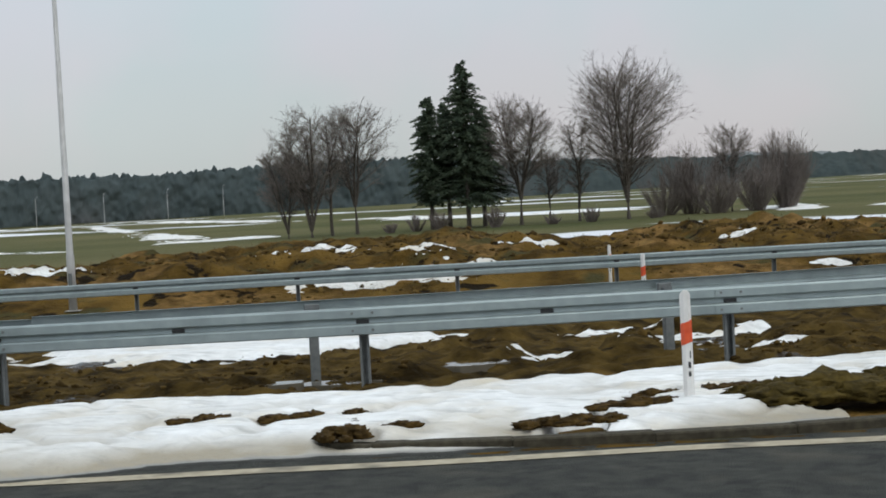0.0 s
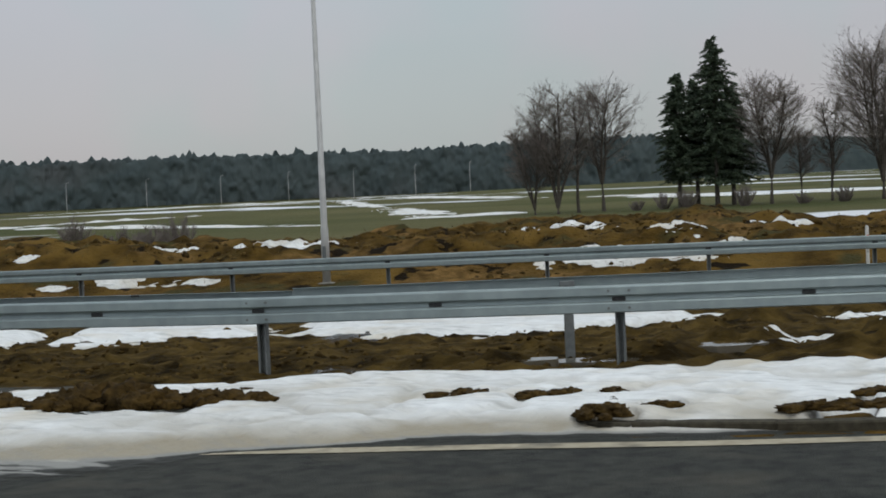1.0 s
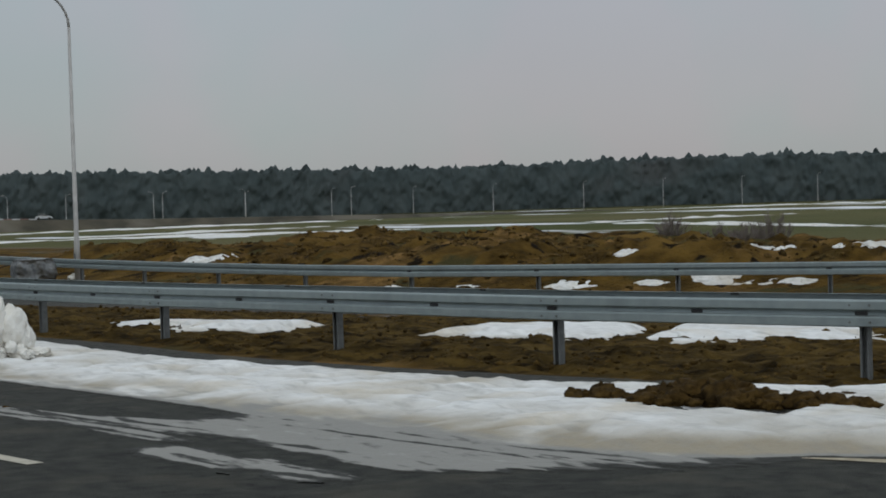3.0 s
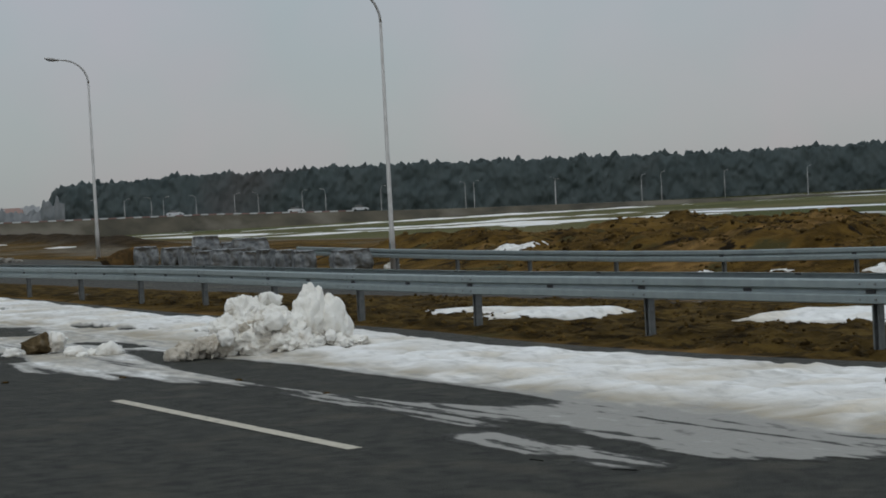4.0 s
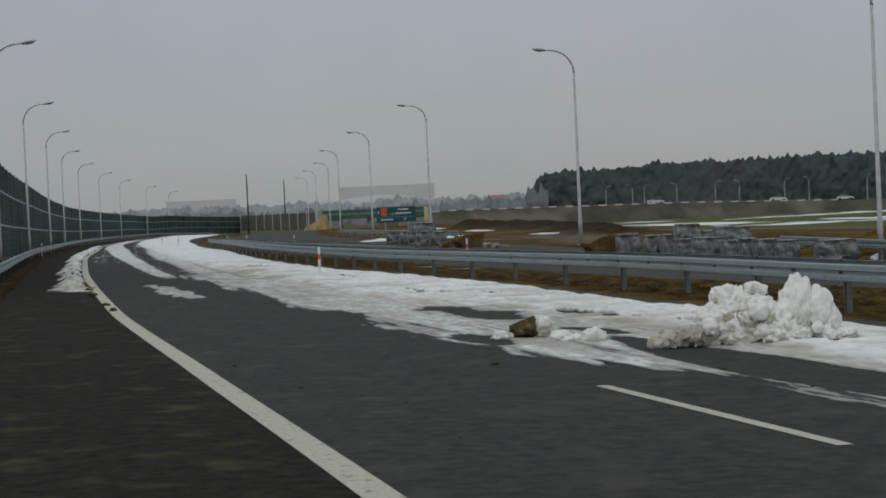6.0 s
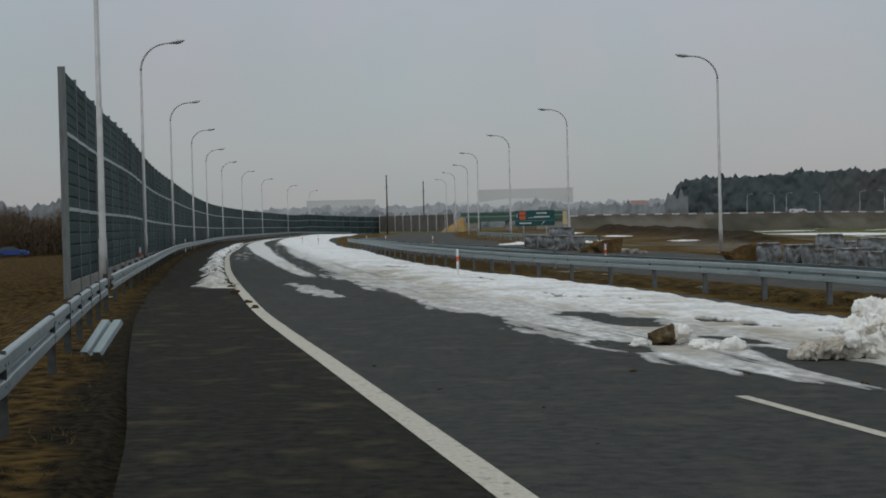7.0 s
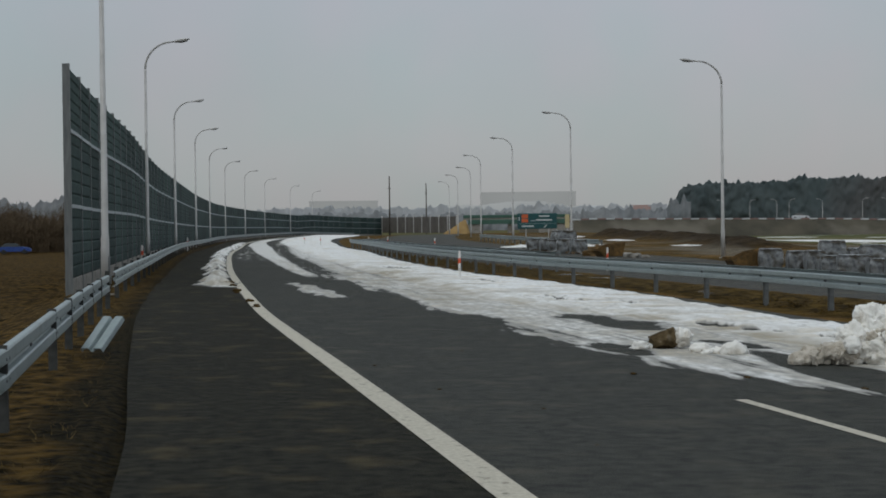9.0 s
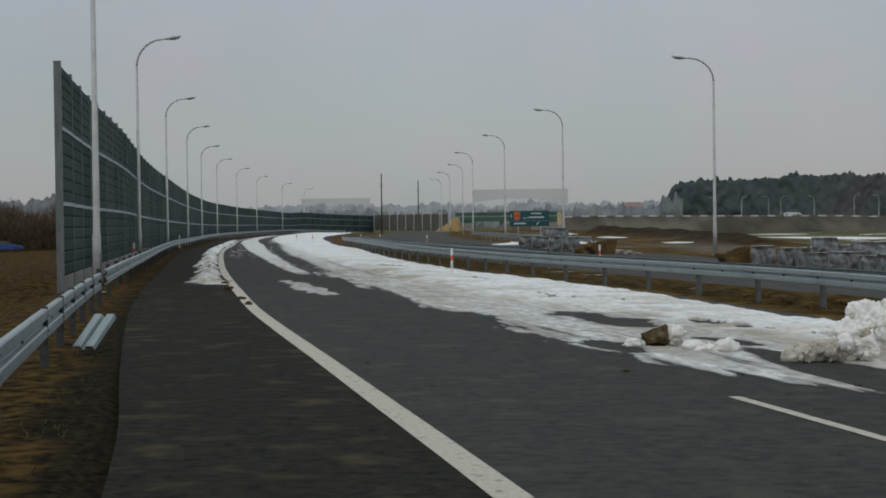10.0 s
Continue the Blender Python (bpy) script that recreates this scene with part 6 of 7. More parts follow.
def bridge():
    r, a0, a1 = 335, -0.25, 3.1
    xa, ya = polar(r, a0)
    xb, yb = polar(r, a1)
    length = math.hypot(xb - xa, yb - ya)
    root = thing("road_bridge", "low road bridge with a green steel girder", "bridge", ((xa + xb) / 2, (ya + yb) / 2, -0.9), math.atan2(yb - ya, xb - xa))
    for name, size, at, mat in (("girder", (length, 0.5, 0.9), (0, 0, 2.3), BRIDGE_GREEN), ("deck", (length + 2, 10, 0.4), (0, 5, 2.9), CONCRETE), ("girder", (length, 0.5, 0.9), (0, 9.5, 2.3), BRIDGE_GREEN),
                                ("abutment", (3.5, 10, 1.9), (-length / 2 + 1.0, 5, 0.95), CONCRETE), ("abutment", (7, 10, 1.9), (length / 2 - 2, 5, 0.95), CONCRETE),
                                ("pier", (0.8, 9, 1.9), (-1.5, 5, 0.95), CONCRETE), ("parapet", (length + 2, 0.08, 0.6), (0, -0.1, 3.4), BRIDGE_GREEN)):
        bm = bmesh.new()
        box(bm, size, Matrix.Translation(at), 0.03)
        part(name, bm, mat, root)
    return root


bridge()
SAND = material("ochre_sand", (0.27, 0.175, 0.075), (0.36, 0.245, 0.11), 1, 0.95, bump=0.2, gloss=0.1)


def sand_slope():
    """A loose slope of sand, steep towards the bridge and running out to the other side."""
    root = thing("sand_heap", "bright ochre sand slope beside the bridge abutment", "sand", (*polar(325, -0.45), -0.95))
    u, v = np.meshgrid(np.linspace(-4.2, 1.6, 40), np.linspace(-2.6, 2.6, 24), indexing="ij")
    r = np.hypot(np.where(u < 0.6, (u - 0.6) / 4.6, (u - 0.6) / 0.95), v / 2.5)
    z = 3.0 * np.clip(1 - r, -0.1, 1) ** 1.0 + 0.25 * (fbm(u * 1.3, v * 1.3, 3, 90) - 0.5)
    z = np.where(r > 1, -0.2, z)
    link("sand", from_arrays("sand", np.stack([u, v, z], -1).reshape(-1, 3), grid_faces(40, 24)[:, ::-1], SAND, True), None, root)


sand_slope()


def earth_wall():
    """The lower brown wall that goes on after the barrier."""
    p0, p1 = (-22.6, 403), (-4.2, 372)
    n = 9
    root = thing("noise_barrier", "low brown noise wall between pale posts", "noise barrier", (*p0, -1.0))
    ang = math.atan2(p1[1] - p0[1], p1[0] - p0[0])
    root.matrix_basis = Matrix.Translation((*p0, -1.0)) @ Matrix.Rotation(ang, 4, 'Z')
    L = math.hypot(p1[0] - p0[0], p1[1] - p0[1]) / n
    for k in range(n + 1):
        bm = bmesh.new()
        box(bm, (0.3, 0.3, 4.0), Matrix.Translation((k * L, 0, 2.0)), 0.03)
        part("post", bm, POLE, root)
        if k < n:
            bm = bmesh.new()
            box(bm, (L - 0.3, 0.15, 3.7), Matrix.Translation(((k + 0.5) * L, 0, 1.85)), 0.03)
            part("panel", bm, BROWN_WALL, root)
    return root


BROWN_WALL = material("brown_wall", (0.105, 0.095, 0.088), (0.150, 0.138, 0.126), 0.6, 0.9, gloss=0.1)
earth_wall()


def utility_pole(a, r, h):
    x, y = polar(r, a)
    root = thing("utility_pole", "tall dark wooden utility pole with a cross arm", "utility pole", (x, y, -2), group="utility poles")
    part("pole", tube([(0, 0, 0), (0, 0, h)], [0.22, 0.14], 8), BARK, root)
    bm = bmesh.new()
    box(bm, (0.9, 0.12, 0.12), Matrix.Translation((0, 0, h * 0.8)), 0.02)
    part("cross_arm", bm, BARK, root)
    return root


utility_pole(-2.95, 400, 14.6)
utility_pole(-1.69, 470, 14.5)


# ---- direction sign ----
def road_sign():
    x, y = polar(132, 2.12)
    z = float(ground_z(x, y))
    root = thing("road_sign", "dark green direction sign with orange-red shields on two posts", "road sign", (x, y, z - 0.1), radians(-2))
    w, h, c = 3.12, 1.22, 1.60 - z + 0.1
    bm = bmesh.new()
    box(bm, (w, 0.06, h), Matrix.Translation((0, 0, c)), 0.03)
    board = part("board", bm, SIGN_GREEN, root)
    for u in (-0.9, 0.9):
        part("post", tube([(u, 0.1, 0), (u, 0.1, c + h / 2)], [0.045, 0.045], 8), POLE, root)

    def plate(name, u, v, a, b, mat, label):
        q = bmesh.new()
        box(q, (a, 0.012, b), Matrix.Translation((u, -0.036, c + v)))
        part(name, q, mat, board, label)
    plate("shield", -0.98, 0.38, 0.50, 0.30, SIGN_RED, "orange-red route shield")
    plate("shield", -0.98, 0.04, 0.50, 0.28, SIGN_RED, "orange-red route shield")
    plate("writing", 0.55, 0.38, 0.82, 0.11, SIGN_WHITE, "white illegible place name")
    plate("writing", 0.55, 0.08, 1.24, 0.11, SIGN_WHITE, "white illegible place name")
    plate("writing", -0.30, 0.02, 0.40, 0.09, SIGN_GREY, "pale illegible number")
    plate("writing", -0.75, -0.40, 0.95, 0.10, SIGN_WHITE, "white illegible place name")
    plate("divider", 0, -0.20, w - 0.15, 0.025, SIGN_GREY, "thin pale line")
    q = bmesh.new()
    box(q, (0.06, 0.012, 0.34), Matrix.Translation((0.65, -0.036, c - 0.40)) @ Matrix.Rotation(radians(40), 4, 'Y'))
    part("arrow", q, SIGN_WHITE, board, "white arrow")
    q = bmesh.new()
    box(q, (0.06, 0.012, 0.30), Matrix.Translation((-1.42, -0.036, c + 0.2)))
    part("arrow", q, SIGN_WHITE, board, "white arrow")
    return root


SIGN_GREEN = material("sign_green", (0.008, 0.065, 0.070), (0.012, 0.085, 0.088), 2, 0.45)
SIGN_RED = material("sign_red", (0.55, 0.10, 0.03), (0.62, 0.13, 0.04), 3, 0.45)
SIGN_WHITE = material("sign_white", (0.55, 0.58, 0.58), (0.62, 0.65, 0.65), 3, 0.45)
SIGN_GREY = material("sign_grey", (0.22, 0.30, 0.30), (0.26, 0.34, 0.34), 3, 0.45)
road_sign()
x, y = polar(138, 3.15)
o = thing("marker_panel", "narrow pale yellow panel behind the sign", "road panel", (x, y, float(ground_z(x, y)) - 0.05))
bm = bmesh.new()
box(bm, (0.35, 0.06, 1.1), Matrix.Translation((0, 0, 2.0)), 0.02)
part("board", bm, material("pale_yellow", (0.55, 0.45, 0.24), (0.62, 0.52, 0.30), 3, 0.6), o)
part("post", tube([(0, 0.06, 0), (0, 0.06, 2.4)], [0.04, 0.04], 8), POLE, o)


# ---- wrapped pallets and site clutter ----
STONE = material("paving_stone", (0.055, 0.047, 0.036), (0.13, 0.112, 0.088), 6, 0.9, pieces=0.3)
# Wide dark-to-light range paints the film's highlights and dark gaps into its colour.
FILM = material("plastic_film", (0.075, 0.080, 0.086), (0.36, 0.375, 0.385), 5, 0.3, stains=(0.075, 0.068, 0.056), stain_at=0.50, stain_scale=2.6, spread=0.14, gloss=0.6, bump=0.4, bump_scale=9)
PALLET_WOOD = material("pallet_wood", (0.14, 0.09, 0.05), (0.24, 0.17, 0.10), 8, 0.9)
RUST = material("rusty_steel", (0.050, 0.030, 0.008), (0.15, 0.082, 0.022), 5, 0.85, bump=0.3, stains=(0.25, 0.14, 0.04), stain_at=0.55, stain_scale=2)


def wrapped_pallet(x, y, turn, size, seed, lift=0.0, label="pallet of paving stones wrapped in torn grey plastic film"):
    rng = random.Random(seed)
    z = float(ground_z(x, y)) + lift
    root = thing("pallet", label, "pallet", (x, y, z), radians(turn), group="wrapped pallets")
    a, b, h = size
    for u in (-a * 0.42, 0, a * 0.42):
        bm = bmesh.new()
        box(bm, (0.10, b, 0.09), Matrix.Translation((u, 0, 0.045)), 0.006)
        part("runner", bm, PALLET_WOOD, root)
    bm = bmesh.new()
    box(bm, (a, b, 0.025), Matrix.Translation((0, 0, 0.1025)), 0.004)
    part("deck", bm, PALLET_WOOD, root)
    layers = max(3, int(h / 0.14))
    for k in range(layers):
        bm = bmesh.new()
        box(bm, (a * 0.95 + rng.uniform(-0.03, 0.03), b * 0.95, (h - 0.115) / layers - 0.012), Matrix.Translation((rng.uniform(-0.015, 0.015), 0, 0.115 + (h - 0.115) * (k + 0.5) / layers)), 0.012)
        part("stone_layer", bm, STONE, root)
    # film drawn tight over top and upper sides, ragged below
    n, rows = 48, 10
    verts = []
    for i in range(rows):
        f = i / (rows - 1)
        for k in range(n):
            t = 2 * math.pi * k / n
            c, s = math.cos(t), math.sin(t)
            q = max(abs(c), abs(s))
            fold = 0.13 * (vnoise(k * 0.9 + seed * 3, f * 5.0, 5) - 0.5) + 0.10 * (vnoise(k * 0.35, f * 4.0 + seed, 6) - 0.5)
            grow = (0.90 if i == 0 else 1.03) + fold * (0.3 + f) + 0.03 * math.sin(math.pi * f)
            low = h * (0.06 + 0.42 * vnoise(k * 0.23 + seed, seed * 1.7, 3))
            zz = h + 0.03 - (0.03 + 0.14 * vnoise(k * 0.5, seed, 7)) * (i > 0) + (low - h) * f + 0.02 * rng.uniform(-1, 1)
            verts.append((a / 2 * c / q * grow, b / 2 * s / q * grow, zz))
    top = len(verts)
    verts.append((0, 0, h + 0.05))
    me = bpy.data.meshes.new("plastic_film")
    faces = [tuple(int(i) for i in f) for f in grid_faces(rows, n, wrap=True)] + [(k, (k + 1) % n, top) for k in range(n)]
    me.from_pydata(verts, [], faces)
    for pl in me.polygons:
        pl.use_smooth = True
    me.materials.append(FILM)
    o = link("plastic_film", me, None, root, "torn translucent grey plastic film")
    return root


for k, (x, y, a, h) in enumerate(((12.1, 68.2, 0.95, 0.85), (12.75, 66.0, 0.75, 0.82), (13.1, 64.2, 0.7, 0.88), (13.4, 62.8, 0.8, 0.72), (14.0, 61.2, 1.3, 0.80), (14.55, 59.9, 0.8, 0.70),
                                  (14.9, 59.0, 0.6, 0.78), (15.3, 58.0, 0.9, 0.76), (15.75, 57.1, 0.75, 0.74), (16.85, 54.9, 1.25, 0.78))):
    wrapped_pallet(x, y + 0.4, -8 + 3 * (k % 4), (a, 1.0, h), 10 + k)
for k, (x, y, a, h) in enumerate(((13.9, 64.4, 0.95, 1.25), (15.0, 61.6, 1.3, 1.15), (14.6, 63.0, 0.8, 1.0))):
    wrapped_pallet(x, y + 0.8, -6, (a, 1.0, h), 30 + k, label="tall pallet of stones under grey plastic film")
for k, (x, y, a, h) in enumerate(((3.9, 108, 1.1, 0.8), (4.5, 105.6, 0.8, 0.85), (5.0, 103.4, 1.0, 0.8), (5.5, 101.5, 1.1, 0.85), (6.1, 99.2, 0.9, 0.8), (5.5, 104.5, 1.4, 1.35))):
    wrapped_pallet(x, y, 5 * (k % 3), (a, 1.0, h), 50 + k, label="far pallet of stones wrapped in grey film")


def skip(x, y, turn, s=1.0, label="rusty ochre-brown tipping bucket lying on the road"):
    """An open sheet-steel bucket with sloping sides, lying tilted."""
    z = float(ground_z(x, y))
    root = thing("steel_bucket", label, "bucket", (x, y, z), radians(turn))
    outline = [(-0.75, 0.0), (0.62, 0.0), (0.85, 0.95), (0.80, 0.97), (0.55, 0.05), (-0.68, 0.05), (-0.98, 0.42), (-1.05, 0.40)]
    bm = bmesh.new()
    ends = [[bm.verts.new((u * s, v, w * s)) for u, w in outline] for v in (-0.6 * s, 0.6 * s)]
    n = len(outline)
    for k in range(n):
        bm.faces.new((ends[0][k], ends[0][(k + 1) % n], ends[1][(k + 1) % n], ends[1][k]))
    bm.faces.new(ends[0][::-1])
    bm.faces.new(ends[1])
    bmesh.ops.recalc_face_normals(bm, faces=bm.faces)
    part("shell", bm, RUST, root)
    for v in (-0.6 * s, 0.6 * s):
        bm = bmesh.new()
        pts = [bm.verts.new((u * s, v + d, w * s)) for d in (-0.02, 0.02) for u, w in ((-0.72, 0.03), (0.6, 0.03), (0.82, 0.93), (-0.2, 0.78), (-0.98, 0.4))]
        for q in ((4, 3, 2, 1, 0), (5, 6, 7, 8, 9)):
            bm.faces.new([pts[i] for i in q])
        for k in range(5):
            bm.faces.new((pts[k], pts[(k + 1) % 5], pts[5 + (k + 1) % 5], pts[5 + k]))
        part("side_plate", bm, RUST, root)
    for k in range(5):
        bm = bmesh.new()
        box(bm, (0.06 * s, 0.05 * s, 0.8 * s), Matrix.Translation((-0.9 * s, (-0.5 + 0.25 * k) * s, 0.25 * s)) @ Matrix.Rotation(radians(-38), 4, 'Y'), 0.01)
        part("rib", bm, RUST, root)
    return root


skip(11.45, 69.2, 8, 0.98)
skip(7.3, 90.5, 20, 0.8, "rusty ochre excavator bucket among site clutter")
o = thing("soil_heap", "small reddish-brown heap of soil and scrap", "soil", (7.0, 92.8, float(ground_z(7, 92.8))))
link("heap", lump_mesh("heap", (0.95, 0.6, 0.6), 301, RUST, 3, 0.4, flat=0.05), None, o)
for k, (x, y, s) in enumerate(((8.3, 86.4, 0.2), (8.7, 85.6, 0.16), (8.0, 87.5, 0.24), (18.9, 57.0, 0.22))):
    q = new("rock", lump_mesh("rock", (s * 1.4, s, s), 310 + k, CONCRETE if k < 3 else PILE_SNOW, 2, 0.3, angular=True))
    q.location = (x, y, float(ground_z(x, y)) + s * 0.3)
    tagged(q, "pale lump of broken concrete on bare soil" if k < 3 else "white lump at the foot of a lamp", "rubble", "rubble")


# ---- cut-off piece of rail beam on the verge ----
def scrap_beam():
    x, y = -4.86, 20.95
    z = float(terrain(x, y))
    root = thing("scrap_beam", "short cut piece of galvanised rail beam leaning on the verge", "metal scrap", (x, y, z + 0.03))
    me = beam_mesh([(0, 0.0, 0), (0, 0.32, 0), (0, 0.64, 0)], 1)
    o = link("beam", me, STEEL, root)
    o.matrix_basis = Matrix.Rotation(radians(-20), 4, 'Z') @ Matrix.Rotation(radians(36), 4, 'X') @ Matrix.Rotation(radians(-90), 4, 'Y') 
    return root


scrap_beam()


# ---- dry grass on the verge ----
def dry_grass(count=3500):
    rng = np.random.default_rng(4)
    y = 4 + 40 * rng.random(count) ** 1.3
    d = 0.2 + 5.0 * rng.random(count) ** 1.6
    x = rail_left(y) + 0.75 - d
    keep = fbm(x * 0.9, y * 0.9, 3, 300) > 0.47
    x, y = x[keep], y[keep]
    z = terrain(x, y)
    n = len(x)
    h, w = rng.uniform(0.03, 0.09, n), rng.uniform(0.003, 0.007, n)
    a, lean = rng.uniform(0, 6.28, n), rng.uniform(0.02, 0.16, n)
    dx, dy = np.cos(a), np.sin(a)
    p = np.stack([x, y, z - 0.01], -1)
    side = np.stack([-dy * w, dx * w, 0 * w], -1)
    tip = p + np.stack([dx * lean, dy * lean, h], -1)
    back = p + np.stack([dx * w, dy * w, 0 * w], -1)
    verts = np.stack([p - side, p + side, back, tip], 1).reshape(-1, 3)
    faces = (np.array([(0, 1, 3), (1, 2, 3), (2, 0, 3)])[None] + (np.arange(n) * 4)[:, None, None]).reshape(-1, 3)
    ob = new("dry_grass", from_arrays("dry_grass", verts, faces, STRAW, False))
    return tagged(ob, "short withered straw-coloured grass on the sandy verge", "grass", kind="stuff")


def heap_grass(count=9000):
    """Withered tufts on the spoil heaps."""
    rng = np.random.default_rng(6)
    y = 3 + 60 * rng.random(count)
    x = rail_far(y) + 2 + 20 * rng.random(count)
    keep = fbm(x * 0.5, y * 0.5, 3, 310) > 0.52
    x, y = x[keep], y[keep]
    n = len(x)
    p = np.stack([x, y, terrain(x, y) - 0.02], -1)
    a, h, w = rng.uniform(0, 6.28, n), rng.uniform(0.06, 0.24, n), rng.uniform(0.006, 0.014, n)
    out = np.stack([np.cos(a), np.sin(a), 0 * a], -1)
    side = np.stack([-np.sin(a), np.cos(a), 0 * a], -1) * w[:, None]
    tip = p + out * (0.5 * h)[:, None] + np.stack([0 * h, 0 * h, h], -1)
    verts = np.stack([p - side, p + side, p + out * w[:, None], tip], 1).reshape(-1, 3)
    faces = (np.array([(0, 1, 3), (1, 2, 3), (2, 0, 3)])[None] + (np.arange(n) * 4)[:, None, None]).reshape(-1, 3)
    ob = new("heap_grass", from_arrays("heap_grass", verts, faces, STRAW, False))
    return tagged(ob, "withered brown grass tufts on the spoil heaps", "grass", kind="stuff")


STRAW = material("straw", (0.07, 0.048, 0.018), (0.17, 0.12, 0.05), 3, 0.95, gloss=0.1)
dry_grass()
heap_grass()


# ---- leftover snow on the spoil heaps ----
for k, (x, y, a, b, turn, th) in enumerate(((34.6, 33.4, 1.5, 0.7, -40, 0.12), (40.2, 29.3, 0.8, 0.5, -50, 0.12), (39.6, 27.0, 1.1, 0.45, -30, 0.12), (36.9, 23.2, 2.6, 1.1, -55, 0.10),
                                            (39.1, 23.5, 1.2, 0.5, -50, 0.10), (45.1, 16.4, 0.7, 0.5, -60, 0.3), (42.7, 22.6, 0.5, 0.3, -50, 0.1), (41.7, 21.4, 0.9, 0.3, -50, 0.1),
                                            (42.0, 13.1, 0.7, 0.3, -70, 0.12), (28.4, 37.7, 0.35, 0.3, -50, 0.12), (31.4, 34.9, 0.6, 0.3, -50, 0.12), (22.5, 53.7, 1.1, 0.5, -60, 0.12),
                                            (28.8, 34.1, 1.1, 0.5, -55, 0.14), (29.9, 32.4, 1.0, 0.5, -55, 0.14), (24.8, 39.9, 0.5, 0.25, -55, 0.1), (23.5, 42.3, 0.5, 0.25, -60, 0.1),
                                            (26.3, 37.3, 0.7, 0.35, -55, 0.12), (22.4, 54.1, 1.3, 0.35, -35, 0.1), (27.6, 35.6, 0.5, 0.3, -55, 0.12), (33.6, 34.6, 0.4, 0.3, -40, 0.15))):
    snow_patch(x, y, a, b, turn, th, 200 + k, 0.15 + 0.2 * (k in (3, 12, 13)))
for k, (x, y, a, b, turn, th) in enumerate(((52, 246, 13, 13, 0, 0.25), (62, 214, 9, 8, -10, 0.25), (40, 300, 26, 9, 0, 0.25), (15.6, 124, 0.9, 7, 8, 0.15), (14.2, 168, 1.5, 12, 6, 0.2), (12.5, 215, 2.5, 9, 6, 0.2), (27, 262, 7, 3, 0, 0.2), (33, 240, 6, 4, 0, 0.2), (9.5, 128, 2.5, 0.8, 0, 0.2), (3.5, 128, 3, 1.2, -60, 0.25),
                                            (-27, 82, 2.5, 1.0, 20, 0.1), (-21, 62, 2.2, 0.6, 10, 0.1), (-16, 38, 2.2, 0.5, 12, 0.08), (-29, 96, 3, 1.2, 0, 0.12))):
    snow_patch(x, y, a, b, turn, th, 240 + k, 0.1)


# ---- clods scattered over heaps and mud ----
def scatter(name, xy, sizes, mat, label, category, seed):
    """Many small jagged lumps pressed into the ground."""
    rng = np.random.default_rng(seed)
    bm = bmesh.new()
    bmesh.ops.create_icosphere(bm, subdivisions=1, radius=1)
    unit = np.array([v.co[:] for v in bm.verts])
    tri = np.array([[v.index for v in f.verts] for f in bm.faces])
    bm.free()
    x, y = xy
    n = len(x)
    jag = 1 + rng.uniform(-0.4, 0.4, (n, len(unit), 1))
    s = sizes[:, None, None] * rng.uniform(0.6, 1.4, (n, 1, 3)) * (1, 1, 0.7)
    verts = unit[None] * jag * s + np.stack([x, y, terrain(x, y)], -1)[:, None]
    faces = tri[None] + (np.arange(n) * len(unit))[:, None, None]
    ob = new(name, from_arrays(name, verts.reshape(-1, 3), faces.reshape(-1, 3), mat, True))
    return tagged(ob, label, category, kind="stuff")


def clod_material(name, dark, light):
    m = material(name, dark, light, 8, 0.95, bump=0.6, bump_scale=25, detail=8, gloss=0.1)
    t = m.node_tree
    g = t.nodes.new("ShaderNodeNewGeometry")
    f = t.nodes.new("ShaderNodeMapRange")
    f.inputs["To Min"].default_value, f.inputs["To Max"].default_value = 0.45, 1.6
    h = t.nodes.new("ShaderNodeHueSaturation")
    p = t.nodes["Principled BSDF"]
    old = p.inputs["Base Color"].links[0].from_socket
    t.links.new(g.outputs["Random Per Island"], f.inputs["Value"])
    t.links.new(f.outputs[0], h.inputs["Value"])
    t.links.new(old, h.inputs["Color"])
    t.links.new(h.outputs["Color"], p.inputs["Base Color"])
    return m


rng = np.random.default_rng(11)
n = 9000
y = rng.uniform(2, 66, n)
d = rng.uniform(1.5, 15, n)
x = rail_far(y) + d
keep = fbm(x * 0.35, y * 0.35, 3, 401) > 0.45
scatter("earth_clods", (x[keep], y[keep]), 0.025 + 0.12 * rng.random(int(keep.sum())) ** 4, clod_material("heap_clods", (0.032, 0.020, 0.007), (0.125, 0.079, 0.025)), "rough brown clods and stones over the spoil heaps", "earth", 12)
n = 16000
y = rng.uniform(0, 40, n)
d = 7.5 * rng.random(n) ** 1.2
x = rail_right_c(y) - 0.9 + d
keep = (wetness(x, y) > 0.6) & (fbm(x * 0.8, y * 0.8, 3, 402) > 0.42)
scatter("mud_clods", (x[keep], y[keep]), 0.010 + 0.045 * rng.random(int(keep.sum())) ** 5, clod_material("mud_clods", (0.028, 0.017, 0.005), (0.112, 0.070, 0.021)), "broken clods of wet mud along the verge", "mud", 13)

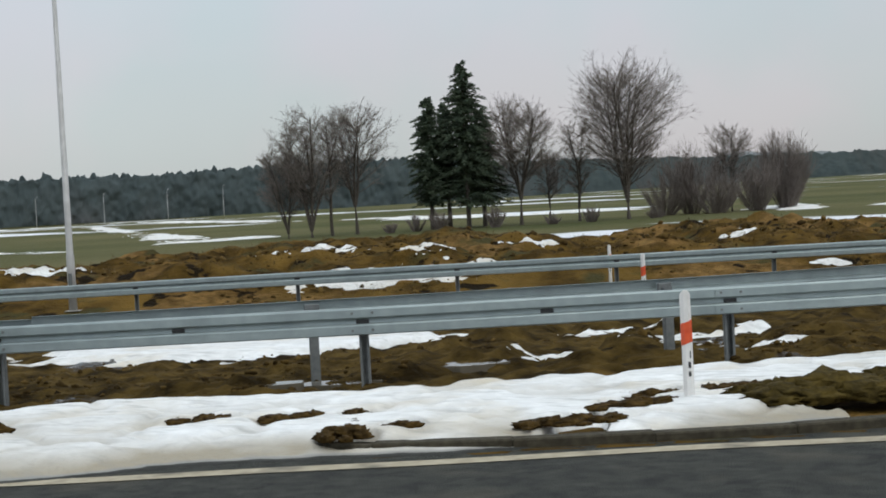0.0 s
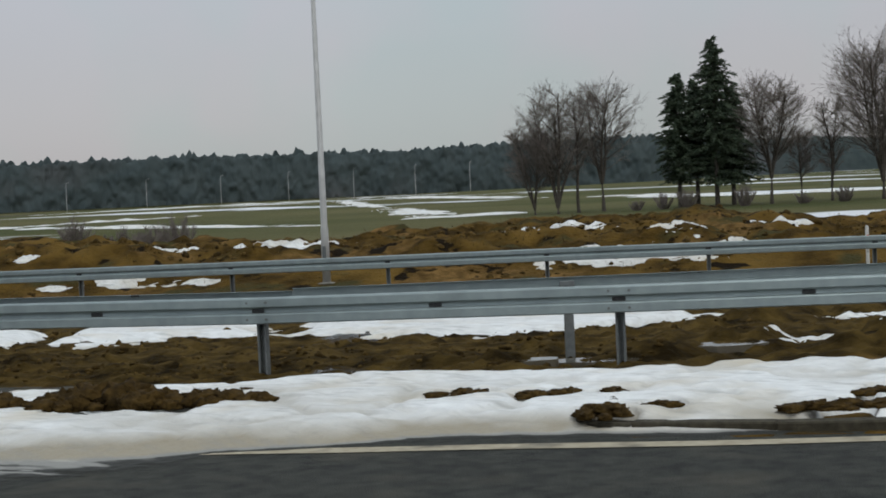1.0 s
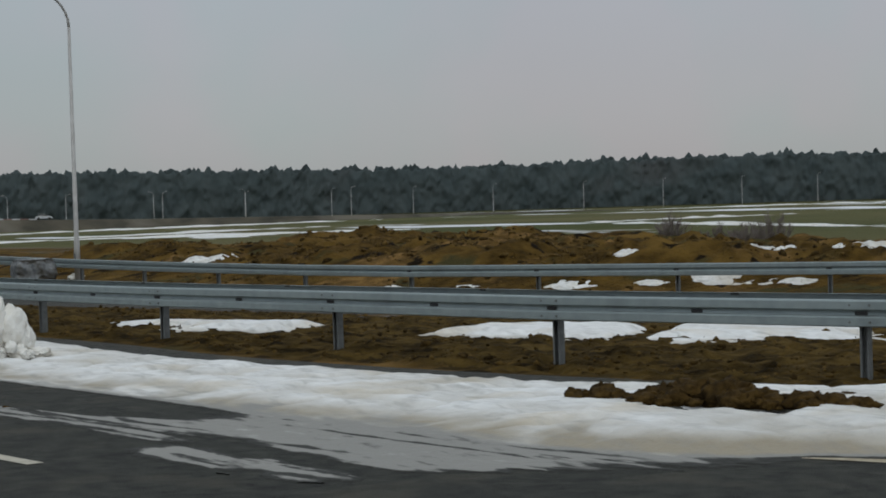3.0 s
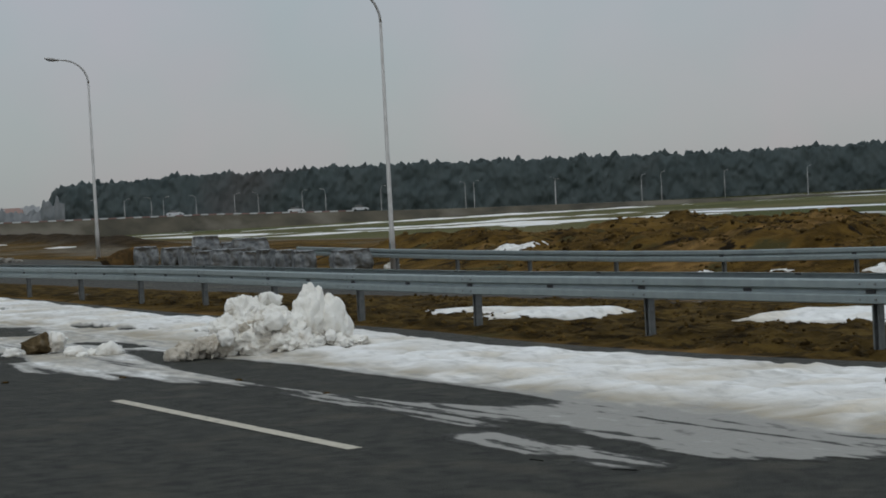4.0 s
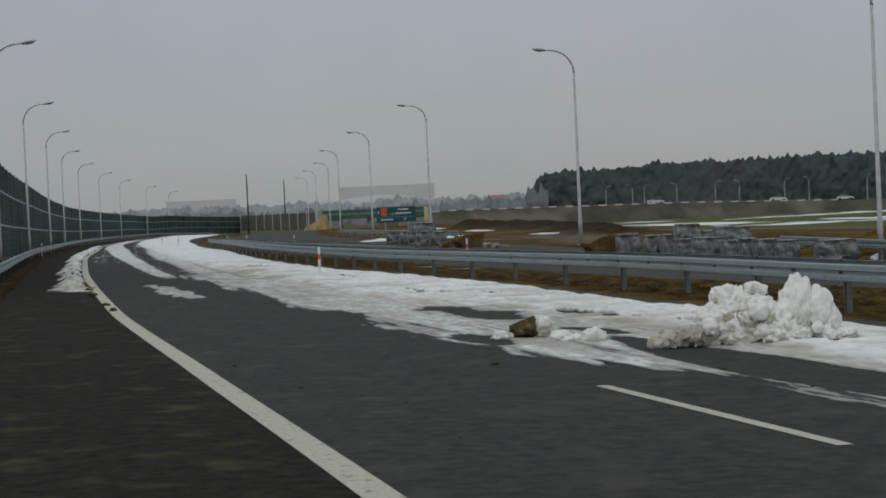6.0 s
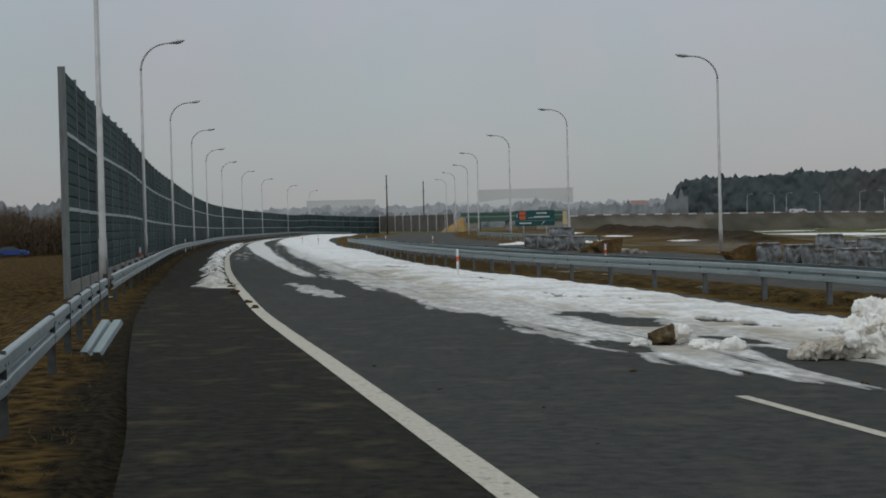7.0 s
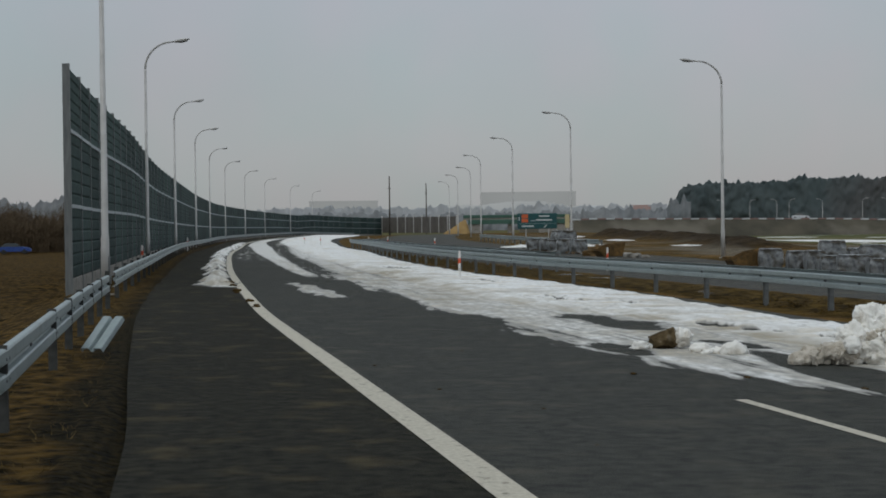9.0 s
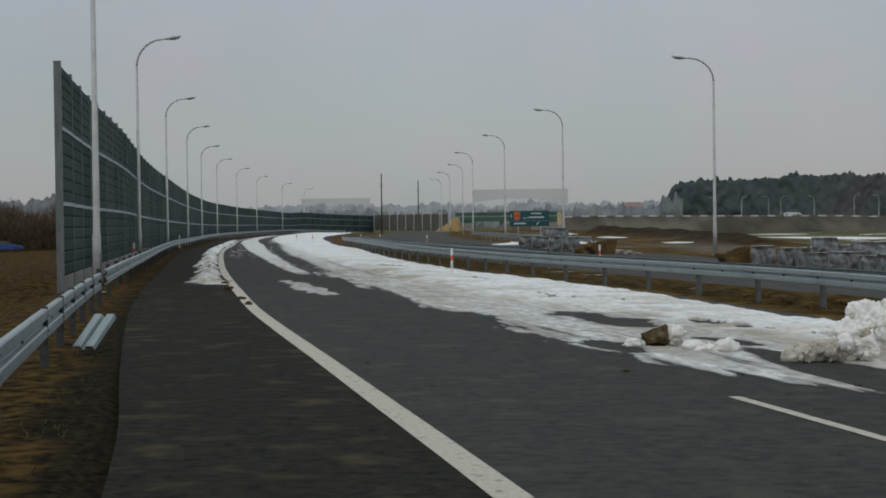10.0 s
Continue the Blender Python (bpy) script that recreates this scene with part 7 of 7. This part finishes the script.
# ---- streaks of snow across the far field ----
for k, (x0, y0, x1, y1, w) in enumerate(((300, 275, 183, 158, 3.0), (183, 158, 136, 110, 3.5), (350, 306, 241, 175, 6), (137, 187, 116, 113, 4), (137, 192, 179, 194, 3), (74, 185, 94, 204, 6),
                                         (60, 215, 120, 190, 5), (65, 284, 150, 330, 5), (101, 298, 170, 320, 5), (71, 228, 130, 250, 5), (129, 108, 145, 102, 4), (217, 143, 199, 107, 8),
                                         (205, 91, 199, 107, 7), (158, 52, 190, 66, 5), (173, 48, 168, 40, 8), (250, 330, 330, 300, 4), (215, 128, 230, 150, 6))):
    L = math.hypot(x1 - x0, y1 - y0) / 2
    snow_patch((x0 + x1) / 2, (y0 + y1) / 2, L * 1.15, w, math.degrees(math.atan2(y1 - y0, x1 - x0)), 0.35, 500 + k, 0.08)


# ---- puddles in the mud ----
def puddle(x, y, a, b, turn, seed):
    rng = random.Random(seed)
    bm = bmesh.new()
    ring, c, s_ = [], math.cos(radians(turn)), math.sin(radians(turn))
    for k in range(26):
        t = 2 * math.pi * k / 26
        q = 0.65 + 0.7 * float(fbm(2 + math.cos(t) * 1.3 + seed, 2 + math.sin(t) * 1.3, 3, seed))
        ring.append((a * q * math.cos(t), b * q * math.sin(t)))
    ring = [(x + c * u - s_ * v, y + s_ * u + c * v) for u, v in ring]
    level = float(np.mean(terrain(np.array([p[0] for p in ring]), np.array([p[1] for p in ring])))) + 0.012
    low = [bm.verts.new((*p, level - 0.08)) for p in ring]
    top = [bm.verts.new((*p, level)) for p in ring]
    bm.faces.new(top)
    for k in range(26):
        bm.faces.new((low[k], low[(k + 1) % 26], top[(k + 1) % 26], top[k]))
    ob = part("puddle", bm, WATER, None)
    return tagged(ob, "small muddy puddle with wet slush in the mud", "puddle", "puddles")


WATER = material("muddy_water", (0.10, 0.085, 0.06), (0.17, 0.15, 0.12), 3, 0.12, gloss=0.6)
for k, (x, y, a, b, turn) in enumerate(((14.1, 9.4, 0.45, 0.22, -50), (15.7, 8.75, 0.42, 0.22, -50), (13.45, 9.85, 0.45, 0.16, -50), (15.4, 7.2, 0.3, 0.14, -50), (17.2, 6.6, 0.35, 0.15, -50))):
    puddle(x, y, a, b, turn, 700 + k)
